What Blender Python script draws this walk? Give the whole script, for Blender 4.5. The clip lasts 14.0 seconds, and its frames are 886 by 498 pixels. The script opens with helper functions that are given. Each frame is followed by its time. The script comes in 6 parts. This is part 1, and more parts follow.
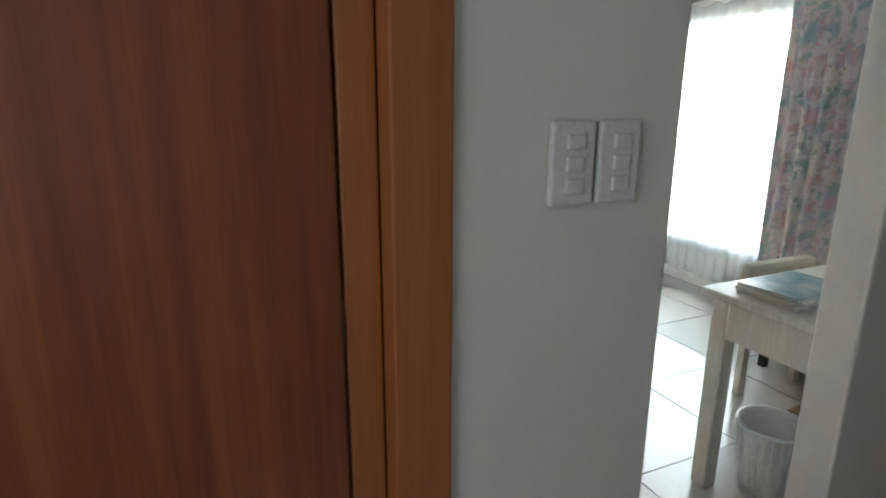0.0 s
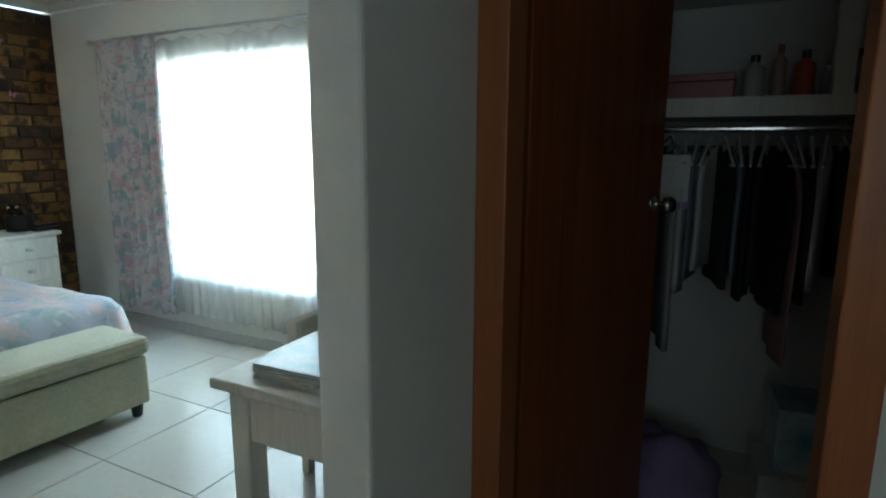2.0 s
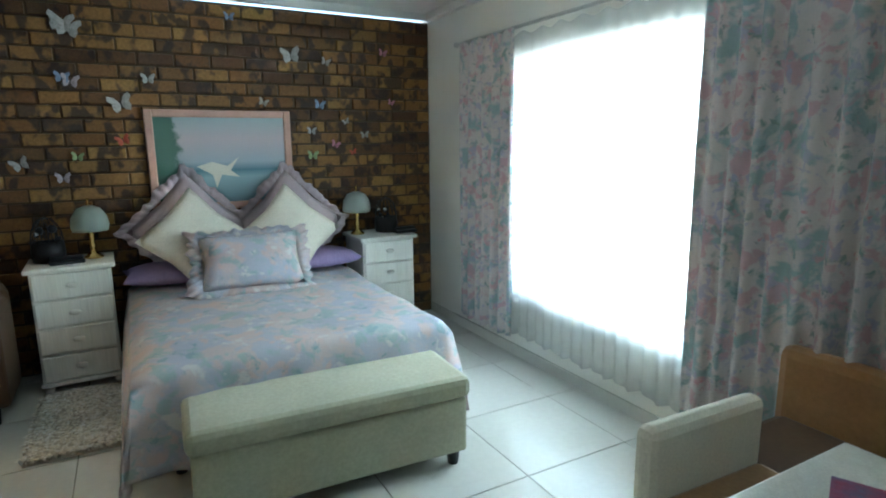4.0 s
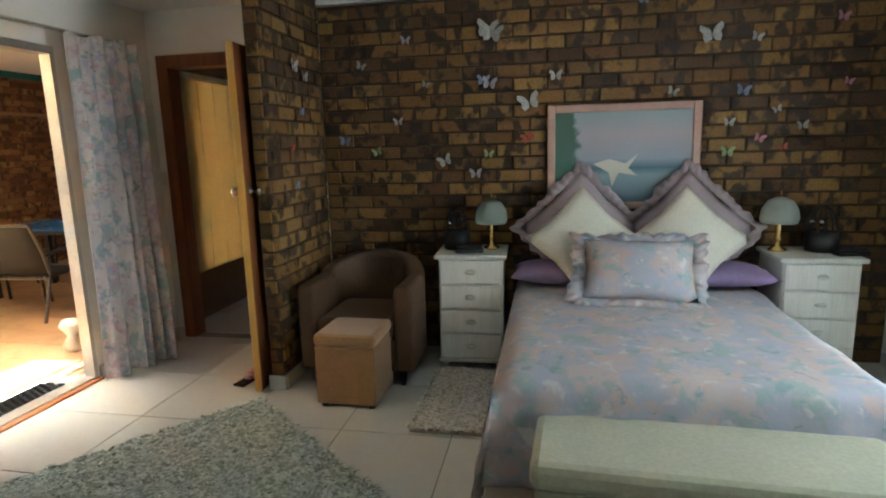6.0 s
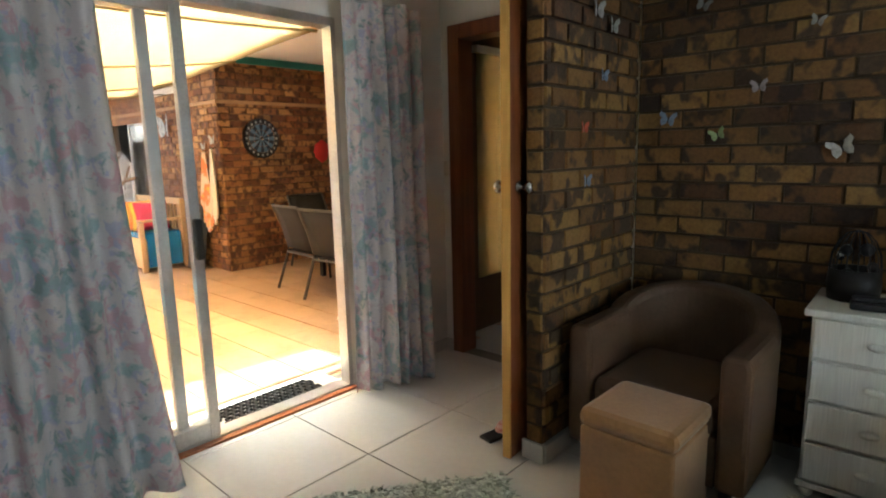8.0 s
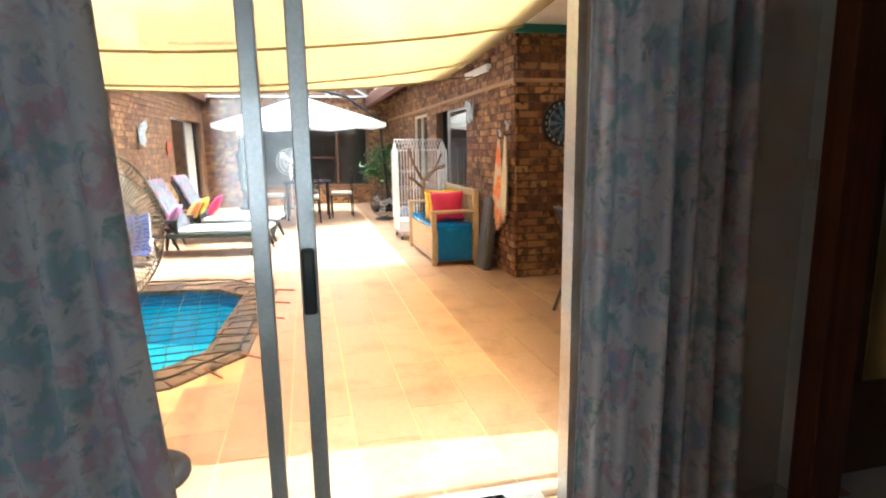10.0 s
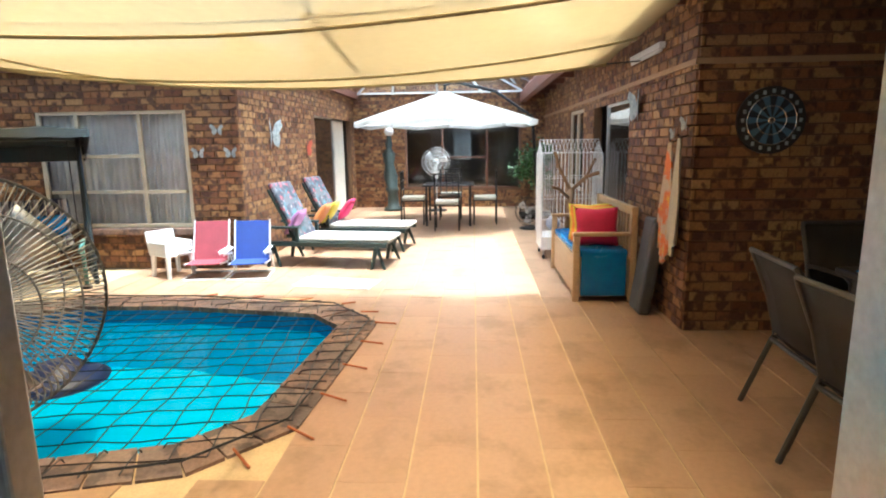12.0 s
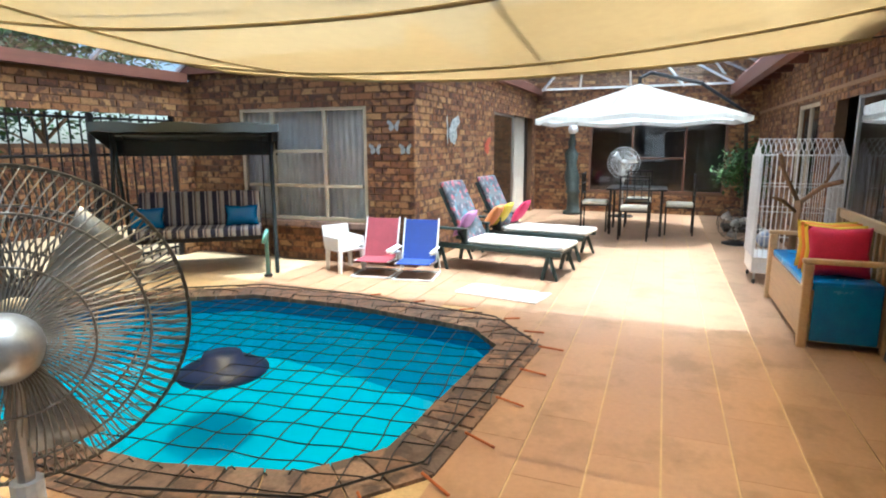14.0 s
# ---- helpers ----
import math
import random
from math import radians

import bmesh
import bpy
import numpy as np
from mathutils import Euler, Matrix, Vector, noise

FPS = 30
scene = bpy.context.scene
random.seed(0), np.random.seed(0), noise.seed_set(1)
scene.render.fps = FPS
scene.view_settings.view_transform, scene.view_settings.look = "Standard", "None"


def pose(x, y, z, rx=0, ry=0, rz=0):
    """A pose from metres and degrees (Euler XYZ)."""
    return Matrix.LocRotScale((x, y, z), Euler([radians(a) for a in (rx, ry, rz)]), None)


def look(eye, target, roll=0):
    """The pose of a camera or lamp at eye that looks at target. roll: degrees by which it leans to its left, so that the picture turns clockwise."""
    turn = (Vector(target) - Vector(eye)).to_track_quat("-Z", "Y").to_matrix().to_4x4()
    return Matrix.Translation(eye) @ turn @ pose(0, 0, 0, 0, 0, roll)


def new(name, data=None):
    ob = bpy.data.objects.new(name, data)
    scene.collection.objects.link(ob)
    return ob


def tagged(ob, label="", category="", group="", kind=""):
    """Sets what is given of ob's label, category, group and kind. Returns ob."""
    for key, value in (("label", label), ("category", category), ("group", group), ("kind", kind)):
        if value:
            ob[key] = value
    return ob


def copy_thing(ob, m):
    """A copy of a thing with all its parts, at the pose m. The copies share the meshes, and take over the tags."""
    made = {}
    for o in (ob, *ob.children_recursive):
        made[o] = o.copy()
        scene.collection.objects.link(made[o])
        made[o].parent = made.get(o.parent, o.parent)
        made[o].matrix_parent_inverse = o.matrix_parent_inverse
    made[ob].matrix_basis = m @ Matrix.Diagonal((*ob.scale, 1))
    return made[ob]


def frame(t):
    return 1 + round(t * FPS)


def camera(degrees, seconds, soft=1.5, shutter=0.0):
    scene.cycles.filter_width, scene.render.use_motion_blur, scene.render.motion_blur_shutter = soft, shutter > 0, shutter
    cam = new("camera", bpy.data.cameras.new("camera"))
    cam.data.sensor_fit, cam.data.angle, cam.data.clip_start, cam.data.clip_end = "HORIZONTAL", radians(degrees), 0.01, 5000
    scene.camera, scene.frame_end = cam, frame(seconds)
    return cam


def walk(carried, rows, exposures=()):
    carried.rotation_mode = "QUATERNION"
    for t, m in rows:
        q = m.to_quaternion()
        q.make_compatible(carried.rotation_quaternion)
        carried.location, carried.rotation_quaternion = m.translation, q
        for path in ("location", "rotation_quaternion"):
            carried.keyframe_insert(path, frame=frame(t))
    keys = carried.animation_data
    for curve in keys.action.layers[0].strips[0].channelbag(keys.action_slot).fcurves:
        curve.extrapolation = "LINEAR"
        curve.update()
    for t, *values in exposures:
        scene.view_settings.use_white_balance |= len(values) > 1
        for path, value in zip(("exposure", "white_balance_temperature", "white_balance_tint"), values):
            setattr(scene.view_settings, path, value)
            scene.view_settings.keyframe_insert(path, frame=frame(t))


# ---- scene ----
cam = camera(75.74, 14.0, soft=2.0)
PATH = [
    (0.000, -0.139, -0.096, 1.450, -24.213, -14.702, -0.169),
    (0.500, 0.005, 0.008, 1.453, -34.884, -11.924, -0.378),
    (1.000, 0.203, 0.068, 1.456, -47.799, -10.396, -0.293),
    (1.500, 0.350, 0.084, 1.417, -57.810, -10.245, -0.334),
    (2.000, 0.547, 0.129, 1.397, -62.957, -10.251, -0.280),
    (2.500, 0.760, 0.209, 1.380, -63.918, -10.116, -0.334),
    (3.000, 0.973, 0.340, 1.412, -60.091, -10.506, -0.065),
    (3.500, 1.065, 0.527, 1.439, -43.707, -10.880, 0.435),
    (4.000, 1.118, 0.723, 1.455, -28.769, -10.709, 0.547),
    (4.200, 1.140, 0.805, 1.455, -24.000, -10.650, 0.620),
    (6.500, 1.259, 1.254, 1.429, 17.893, -10.175, 1.512),
    (7.000, 1.172, 1.494, 1.405, 25.207, -10.003, 1.418),
    (7.500, 1.069, 1.806, 1.393, 33.692, -9.943, 1.429),
    (8.000, 0.938, 2.185, 1.369, 42.430, -9.823, 1.383),
    (8.500, 0.768, 2.544, 1.359, 52.530, -9.838, 1.180),
    (9.000, 0.556, 2.840, 1.365, 60.641, -10.260, 0.823),
    (9.200, 0.465, 2.945, 1.367, 63.900, -10.300, 0.850),
    (11.300, -0.845, 3.722, 1.392, 90.300, -10.400, 0.950),
    (11.500, -0.947, 3.743, 1.403, 91.192, -10.394, 0.927),
    (12.000, -1.183, 3.785, 1.438, 92.960, -10.524, 0.804),
    (12.500, -1.404, 3.801, 1.442, 95.225, -10.501, 0.734),
    (13.000, -1.596, 3.793, 1.422, 100.521, -10.437, 0.563),
    (13.500, -1.724, 3.757, 1.421, 105.740, -10.434, 0.403),
    (14.000, -1.768, 3.730, 1.423, 111.017, -10.458, 0.182),
]
EXPOSURES = [(0.0, 2.95, 6050, 4), (1.0, 2.65, 5600, -5), (2.5, 2.2, 5500, -6), (4.0, 2.6, 5450, -5), (6.5, 2.35, 6150, 4), (8.0, 2.2, 6050, 4), (9.0, 1.85, 5850, 4), (11.3, 0.9, 5350, 1), (14.0, 0.33, 5200, 1)]
walk(cam, [(t, pose(x, y, z, 90 + pitch, roll, yaw)) for t, x, y, z, yaw, pitch, roll in PATH], EXPOSURES)

# ---- light ----
world = bpy.data.worlds.new("sky")
world.use_nodes = True
scene.world = world
sky = world.node_tree.nodes.new("ShaderNodeTexSky")
sky.sky_type, sky.sun_disc = "NISHITA", False
SUN_EL, SUN_AZ = radians(81), radians(10)   # azimuth from +y towards +x
sky.sun_elevation, sky.sun_rotation = SUN_EL, SUN_AZ
world.node_tree.nodes["Background"].inputs["Strength"].default_value = 0.15
world.node_tree.links.new(sky.outputs[0], world.node_tree.nodes["Background"].inputs["Color"])
sun_data = bpy.data.lights.new("sun", "SUN")
sun_data.energy, sun_data.angle, sun_data.color = 5.0, radians(0.6), (1.0, 0.96, 0.90)
sun = new("sun", sun_data)
to_sun = Vector((math.cos(SUN_EL) * math.sin(SUN_AZ), math.cos(SUN_EL) * math.cos(SUN_AZ), math.sin(SUN_EL)))
sun.matrix_basis = look(to_sun * 30, (0, 0, 0))
win_light = bpy.data.lights.new("window_daylight", "AREA")
win_light.shape, win_light.size, win_light.size_y, win_light.energy, win_light.color = "RECTANGLE", 1.3, 1.45, 11, (0.86, 0.95, 1.0)
new("window_daylight", win_light).matrix_basis = look((3.62, 3.0, 1.25), (0, 3.0, 1.15))
win_light.spread = radians(125)
# Added fill lamp that brightens passage and closet; no window is known there.
pass_light = bpy.data.lights.new("passage_fill_lamp", "AREA")
pass_light.shape, pass_light.size, pass_light.size_y, pass_light.energy, pass_light.color = "RECTANGLE", 0.9, 0.9, 0.8, (0.95, 0.97, 1.0)
new("passage_fill_lamp", pass_light).matrix_basis = look((-1.16, -0.3, 1.5), (2, -0.2, 1.3))

# ---- materials ----
def nodes_of(name):
    m = bpy.data.materials.new(name)
    m.use_nodes = True
    nt = m.node_tree
    return m, nt, nt.nodes["Principled BSDF"], nt.links

def noise_node(nt, scale, detail=4.0, rough=0.55, stretch=None, obj=True):
    tc = nt.nodes.new("ShaderNodeTexCoord")
    n = nt.nodes.new("ShaderNodeTexNoise")
    n.inputs["Scale"].default_value, n.inputs["Detail"].default_value, n.inputs["Roughness"].default_value = scale, detail, rough
    if stretch:
        mp = nt.nodes.new("ShaderNodeMapping")
        mp.inputs["Scale"].default_value = stretch
        nt.links.new(tc.outputs["Object"], mp.inputs["Vector"])
        nt.links.new(mp.outputs[0], n.inputs["Vector"])
    else:
        nt.links.new(tc.outputs["Object"], n.inputs["Vector"])
    return n

def ramp(nt, fac, stops, hard=False):
    r = nt.nodes.new("ShaderNodeValToRGB")
    e = r.color_ramp.elements
    while len(e) > 1:
        e.remove(e[-1])
    e[0].position, e[0].color = stops[0][0], (*stops[0][1], 1)
    for p, c in stops[1:]:
        k = e.new(p)
        k.color = (*c, 1)
    if hard:
        r.color_ramp.interpolation = "CONSTANT"
    nt.links.new(fac, r.inputs[0])
    return r.outputs[0]

def blend(nt, fac, a, b, mode="MIX"):
    x = nt.nodes.new("ShaderNodeMix")
    x.data_type, x.blend_type = "RGBA", mode
    for k, v in ((0, fac), (6, a), (7, b)):
        if isinstance(v, (int, float)):
            x.inputs[k].default_value = v
        elif isinstance(v, tuple):
            x.inputs[k].default_value = (*v, 1)
        else:
            nt.links.new(v, x.inputs[k])
    return x.outputs[2]

def bump(nt, bsdf, height, strength=0.3, dist=0.004):
    b = nt.nodes.new("ShaderNodeBump")
    b.inputs["Strength"].default_value, b.inputs["Distance"].default_value = strength, dist
    nt.links.new(height, b.inputs["Height"])
    nt.links.new(b.outputs[0], bsdf.inputs["Normal"])

def surface(name, c1, c2=None, rough=0.6, metal=0.0, scale=6.0, fine=90.0, relief=0.15, stretch=None, sheen=0.0, spec=0.5, grain=1.0):
    """A plain procedural surface: two tones at a coarse scale, grain at a fine one."""
    m, nt, b, ln = nodes_of(name)
    c2 = c2 or tuple(v * 0.78 for v in c1)
    n1 = noise_node(nt, scale, 5.0, 0.6, stretch)
    n2 = noise_node(nt, fine, 3.0, 0.6, stretch)
    col = ramp(nt, n1.outputs[0], [(0.3, c2), (0.7, c1)])
    g0, g1 = 1 - 0.14 * grain, 1 + 0.08 * grain
    speck = ramp(nt, n2.outputs[0], [(0.25, (g0, g0, g0)), (0.75, (g1, g1, g1))])
    ln.new(blend(nt, 1.0, col, speck, "MULTIPLY"), b.inputs["Base Color"])
    rr = nt.nodes.new("ShaderNodeMapRange")
    rr.inputs[3].default_value, rr.inputs[4].default_value = max(0.02, rough - 0.08), min(1, rough + 0.08)
    ln.new(n1.outputs[0], rr.inputs[0])
    ln.new(rr.outputs[0], b.inputs["Roughness"])
    b.inputs["Metallic"].default_value, b.inputs["Sheen Weight"].default_value = metal, sheen
    b.inputs["Specular IOR Level"].default_value = spec
    if relief:
        bump(nt, b, n2.outputs[0], relief)
    return m

def brick_material(name, tones, blot):
    m, nt, b, ln = nodes_of(name)
    oi, ge = nt.nodes.new("ShaderNodeObjectInfo"), nt.nodes.new("ShaderNodeNewGeometry")
    add, fr = nt.nodes.new("ShaderNodeMath"), nt.nodes.new("ShaderNodeMath")
    add.operation, fr.operation = "ADD", "FRACT"
    ln.new(oi.outputs["Random"], add.inputs[0])
    ln.new(ge.outputs["Random Per Island"], add.inputs[1])
    ln.new(add.outputs[0], fr.inputs[0])
    col = ramp(nt, fr.outputs[0], tones)
    n1 = noise_node(nt, 11.0, 2.0, 0.5)
    mp = nt.nodes.new("ShaderNodeMapping")
    mp.inputs["Scale"].default_value = (1.0, 1.0, 0.75)
    ln.new(ge.outputs["Position"], mp.inputs["Vector"])
    ln.new(mp.outputs[0], n1.inputs["Vector"])
    jump = nt.nodes.new("ShaderNodeMath")
    jump.operation = "MULTIPLY"
    jump.inputs[1].default_value = 37.0
    ln.new(fr.outputs[0], jump.inputs[0])
    n1.noise_dimensions = "4D"
    ln.new(jump.outputs[0], n1.inputs["W"])
    n2 = noise_node(nt, 60.0, 4.0, 0.65)
    dark = ramp(nt, n1.outputs[0], [(0.50, (0, 0, 0)), (0.58, (0.85, 0.85, 0.85))])
    col = blend(nt, dark, col, blot)
    grain = ramp(nt, n2.outputs[0], [(0.3, (0.7, 0.7, 0.7)), (0.7, (1.15, 1.15, 1.15))])
    ln.new(blend(nt, 1.0, col, grain, "MULTIPLY"), b.inputs["Base Color"])
    b.inputs["Roughness"].default_value = 0.72
    bump(nt, b, n2.outputs[0], 0.5, 0.006)
    return m

def floral(name, base, tints, scale=9.0, rough=0.85):
    m, nt, b, ln = nodes_of(name)
    col = None
    warp = noise_node(nt, scale * 0.8, 3.0)
    for k, (c, thr) in enumerate(tints):
        n = noise_node(nt, scale * (0.75 + 0.33 * k), 3.5, 0.6)
        n.noise_dimensions = "4D"
        n.inputs["W"].default_value = 3.7 * k
        n.inputs["Distortion"].default_value = 0.6
        f = ramp(nt, n.outputs[0], [(thr, (0, 0, 0)), (thr + 0.07, (0.85, 0.85, 0.85))])
        col = blend(nt, f, base if col is None else col, c)
    weave = noise_node(nt, 400.0, 2.0)
    g = ramp(nt, weave.outputs[0], [(0.3, (0.88, 0.88, 0.88)), (0.7, (1.05, 1.05, 1.05))])
    ln.new(blend(nt, 1.0, col, g, "MULTIPLY"), b.inputs["Base Color"])
    b.inputs["Roughness"].default_value, b.inputs["Sheen Weight"].default_value = rough, 0.03
    bump(nt, b, warp.outputs[0], 0.2, 0.01)
    return m

def see_through(name, color, thin, tint=(1, 1, 1)):
    """Thin woven cloth: part light shines through it, part is scattered."""
    m, nt, b, ln = nodes_of(name)
    out = nt.nodes["Material Output"]
    tr, di, tp = (nt.nodes.new(k) for k in ("ShaderNodeBsdfTranslucent", "ShaderNodeBsdfDiffuse", "ShaderNodeBsdfTransparent"))
    tp.inputs[0].default_value = (*tint, 1)
    n = noise_node(nt, 14.0, 4.0)
    c = ramp(nt, n.outputs[0], [(0.3, tuple(v * 0.93 for v in color)), (0.7, color)])
    ln.new(c, tr.inputs[0]), ln.new(c, di.inputs[0])
    m1, m2 = nt.nodes.new("ShaderNodeMixShader"), nt.nodes.new("ShaderNodeMixShader")
    m1.inputs[0].default_value, m2.inputs[0].default_value = 0.2, thin
    ln.new(tr.outputs[0], m1.inputs[1]), ln.new(di.outputs[0], m1.inputs[2])
    ln.new(m1.outputs[0], m2.inputs[1]), ln.new(tp.outputs[0], m2.inputs[2])
    ln.new(m2.outputs[0], out.inputs["Surface"])
    return m

def glass_material(name, tint=(1, 1, 1), rough=0.0, ior=1.45):
    m, nt, b, ln = nodes_of(name)
    b.inputs["Base Color"].default_value = (*tint, 1)
    b.inputs["Transmission Weight"].default_value, b.inputs["Roughness"].default_value, b.inputs["IOR"].default_value = 1.0, rough, ior
    return m

def striped(name, a, b2, axis, pitch, rough=0.8):
    m, nt, b, ln = nodes_of(name)
    tc, sp, mul, fr = nt.nodes.new("ShaderNodeTexCoord"), nt.nodes.new("ShaderNodeSeparateXYZ"), nt.nodes.new("ShaderNodeMath"), nt.nodes.new("ShaderNodeMath")
    mul.operation, fr.operation, mul.inputs[1].default_value = "MULTIPLY", "FRACT", 1 / pitch
    ln.new(tc.outputs["Object"], sp.inputs[0])
    ln.new(sp.outputs[axis], mul.inputs[0])
    ln.new(mul.outputs[0], fr.inputs[0])
    col = ramp(nt, fr.outputs[0], [(0.0, a), (0.3, b2), (0.42, a), (0.5, (0.25, 0.2, 0.2)), (0.62, b2), (0.9, a)], hard=True)
    n = noise_node(nt, 30.0)
    g = ramp(nt, n.outputs[0], [(0.3, (0.85, 0.85, 0.85)), (0.7, (1.05, 1.05, 1.05))])
    ln.new(blend(nt, 1.0, col, g, "MULTIPLY"), b.inputs["Base Color"])
    b.inputs["Roughness"].default_value = rough
    return m

def wood(name, c1, c2, rough=0.4, axis=2, scale=3.0):
    st = [22.0, 22.0, 22.0]
    st[axis] = 0.8
    return surface(name, c1, c2, rough, 0.0, scale * 0.5, 9.0, 0.06, tuple(st))

M_WALL = surface("white_wall_paint", (0.80, 0.79, 0.74), (0.74, 0.73, 0.68), 0.75, scale=1.5, fine=60, relief=0.03, grain=0.15)
M_CEIL = surface("white_ceiling_paint", (0.82, 0.82, 0.80), (0.78, 0.78, 0.75), 0.8, scale=1.0, fine=140, relief=0.05)
M_TILE = surface("cream_floor_tile", (0.66, 0.65, 0.60), (0.63, 0.62, 0.575), 0.16, scale=1.2, fine=30, relief=0.015, grain=0.3)
M_GROUT = surface("grey_grout", (0.22, 0.20, 0.17), None, 0.9)
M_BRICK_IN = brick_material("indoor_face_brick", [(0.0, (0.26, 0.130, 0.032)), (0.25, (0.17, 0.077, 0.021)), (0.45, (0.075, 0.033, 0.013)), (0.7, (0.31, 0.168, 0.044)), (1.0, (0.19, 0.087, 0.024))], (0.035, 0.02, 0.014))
M_BRICK_OUT = brick_material("outdoor_face_brick", [(0.0, (0.33, 0.165, 0.06)), (0.25, (0.25, 0.105, 0.04)), (0.45, (0.15, 0.058, 0.026)), (0.7, (0.42, 0.235, 0.09)), (1.0, (0.28, 0.125, 0.048))], (0.075, 0.032, 0.02))
M_MORTAR_IN = surface("brown_mortar", (0.085, 0.055, 0.03), None, 0.95)
M_MORTAR_OUT = surface("sandy_mortar", (0.17, 0.095, 0.048), None, 0.95)
M_DOOR = wood("red_brown_door_veneer", (0.27, 0.085, 0.025), (0.16, 0.042, 0.014), 0.32)
M_DOORFRAME = wood("orange_brown_door_frame", (0.40, 0.145, 0.045), (0.32, 0.105, 0.033), 0.4)
M_DOOR_Y = wood("raw_yellow_door_edge", (0.62, 0.36, 0.09), (0.5, 0.27, 0.06), 0.5)
M_WHITEWOOD = wood("white_painted_wood", (0.78, 0.76, 0.70), (0.70, 0.67, 0.60), 0.45)
M_CHROME = surface("brushed_chrome", (0.75, 0.74, 0.72), None, 0.18, 1.0, relief=0.02)
M_BRASS = surface("polished_brass", (0.75, 0.52, 0.18), None, 0.2, 1.0, relief=0.02)
M_ALU = surface("anodised_aluminium", (0.62, 0.62, 0.60), (0.5, 0.5, 0.49), 0.38, 0.85, relief=0.03)
M_BLACK = surface("black_plastic", (0.02, 0.02, 0.022), None, 0.4)
M_DARKMETAL = surface("dark_painted_metal", (0.035, 0.032, 0.032), None, 0.45, 0.4)
M_CURTAIN = floral("floral_curtain_cloth", (0.62, 0.57, 0.56), [((0.30, 0.42, 0.44), 0.52), ((0.56, 0.36, 0.40), 0.54), ((0.24, 0.33, 0.32), 0.58), ((0.42, 0.42, 0.55), 0.56), ((0.58, 0.28, 0.30), 0.64)], 10.0)
M_BEDSPREAD = floral("floral_bedspread_cloth", (0.55, 0.47, 0.47), [((0.42, 0.44, 0.53), 0.46), ((0.58, 0.44, 0.41), 0.53), ((0.35, 0.44, 0.44), 0.54), ((0.62, 0.60, 0.58), 0.58), ((0.27, 0.36, 0.40), 0.60)], 7.0)
M_NET = see_through("white_net_curtain", (0.92, 0.93, 0.92), 0.45)
M_SAIL = see_through("cream_shade_sail_cloth", (0.27, 0.17, 0.068), 0.24, (1.0, 0.74, 0.42))
M_UMB = see_through("white_umbrella_cloth", (0.92, 0.92, 0.90), 0.0)
M_GLASS = glass_material("clear_glass")
M_ROOFGLASS = glass_material("roof_glass", (0.95, 0.98, 1.0))
M_DARKGLASS = surface("dark_window_glass", (0.05, 0.055, 0.05), (0.025, 0.03, 0.03), 0.05, scale=1.0, relief=0.0)
M_SUEDE = surface("tan_suede", (0.38, 0.20, 0.07), (0.30, 0.15, 0.052), 0.9, scale=4, fine=60, sheen=0.4)
M_SUEDE_D = surface("brown_suede", (0.13, 0.07, 0.034), (0.09, 0.048, 0.024), 0.6, scale=4, fine=60, sheen=0.03)
M_OLIVE = surface("pale_olive_suede", (0.44, 0.43, 0.31), (0.38, 0.37, 0.26), 0.9, scale=3, fine=60, sheen=0.3)
M_CREAM = surface("cream_cotton", (0.72, 0.68, 0.58), (0.66, 0.62, 0.52), 0.9, scale=4, fine=120)
M_LILAC = surface("mauve_satin", (0.46, 0.37, 0.39), (0.40, 0.32, 0.35), 0.6, scale=4, fine=120)
M_PURPLE = surface("lilac_sheet", (0.36, 0.27, 0.48), None, 0.8)
M_PATIO = surface("terracotta_patio_tile", (0.55, 0.28, 0.085), (0.40, 0.185, 0.065), 0.42, scale=3.0, fine=25, relief=0.1)
M_PATIO_GROUT = surface("patio_grout", (0.62, 0.45, 0.25), None, 0.9)
M_COPING = brick_material("pool_coping_brick", [(0.0, (0.20, 0.12, 0.09)), (0.4, (0.28, 0.17, 0.12)), (0.7, (0.14, 0.10, 0.09)), (1.0, (0.30, 0.20, 0.15))], (0.10, 0.07, 0.06))
M_POOL = surface("pale_blue_pool_plaster", (0.035, 0.68, 0.98), (0.03, 0.59, 0.96), 0.7, scale=1.2)
M_POOLTILE = surface("blue_waterline_mosaic", (0.03, 0.16, 0.42), (0.05, 0.25, 0.55), 0.25, scale=30)
M_ROOFWOOD = wood("brown_fascia_paint", (0.16, 0.06, 0.035), (0.11, 0.04, 0.025), 0.6, axis=0)
M_TEAL = surface("teal_paint", (0.02, 0.22, 0.22), None, 0.5)
M_WHITEMETAL = surface("white_painted_metal", (0.80, 0.80, 0.78), (0.72, 0.72, 0.70), 0.4)
M_RUG = surface("grey_green_shag", (0.44, 0.47, 0.41), (0.30, 0.34, 0.30), 0.95, scale=14, fine=120, relief=0.6)
M_RUG2 = surface("cream_shag", (0.58, 0.53, 0.44), (0.48, 0.44, 0.36), 0.95, scale=14, fine=120, relief=0.6)

def tuft_material(name, c):
    m, nt, b, ln = nodes_of(name)
    ge = nt.nodes.new("ShaderNodeNewGeometry")
    ln.new(ramp(nt, ge.outputs["Random Per Island"], [(0, tuple(v * 0.5 for v in c)), (0.6, c), (1, tuple(min(0.8, v * 1.35) for v in c))]), b.inputs["Base Color"])
    b.inputs["Roughness"].default_value = 0.95
    return m
M_TUFT, M_TUFT2 = tuft_material("grey_green_tuft", (0.46, 0.50, 0.44)), tuft_material("cream_tuft", (0.74, 0.69, 0.58))

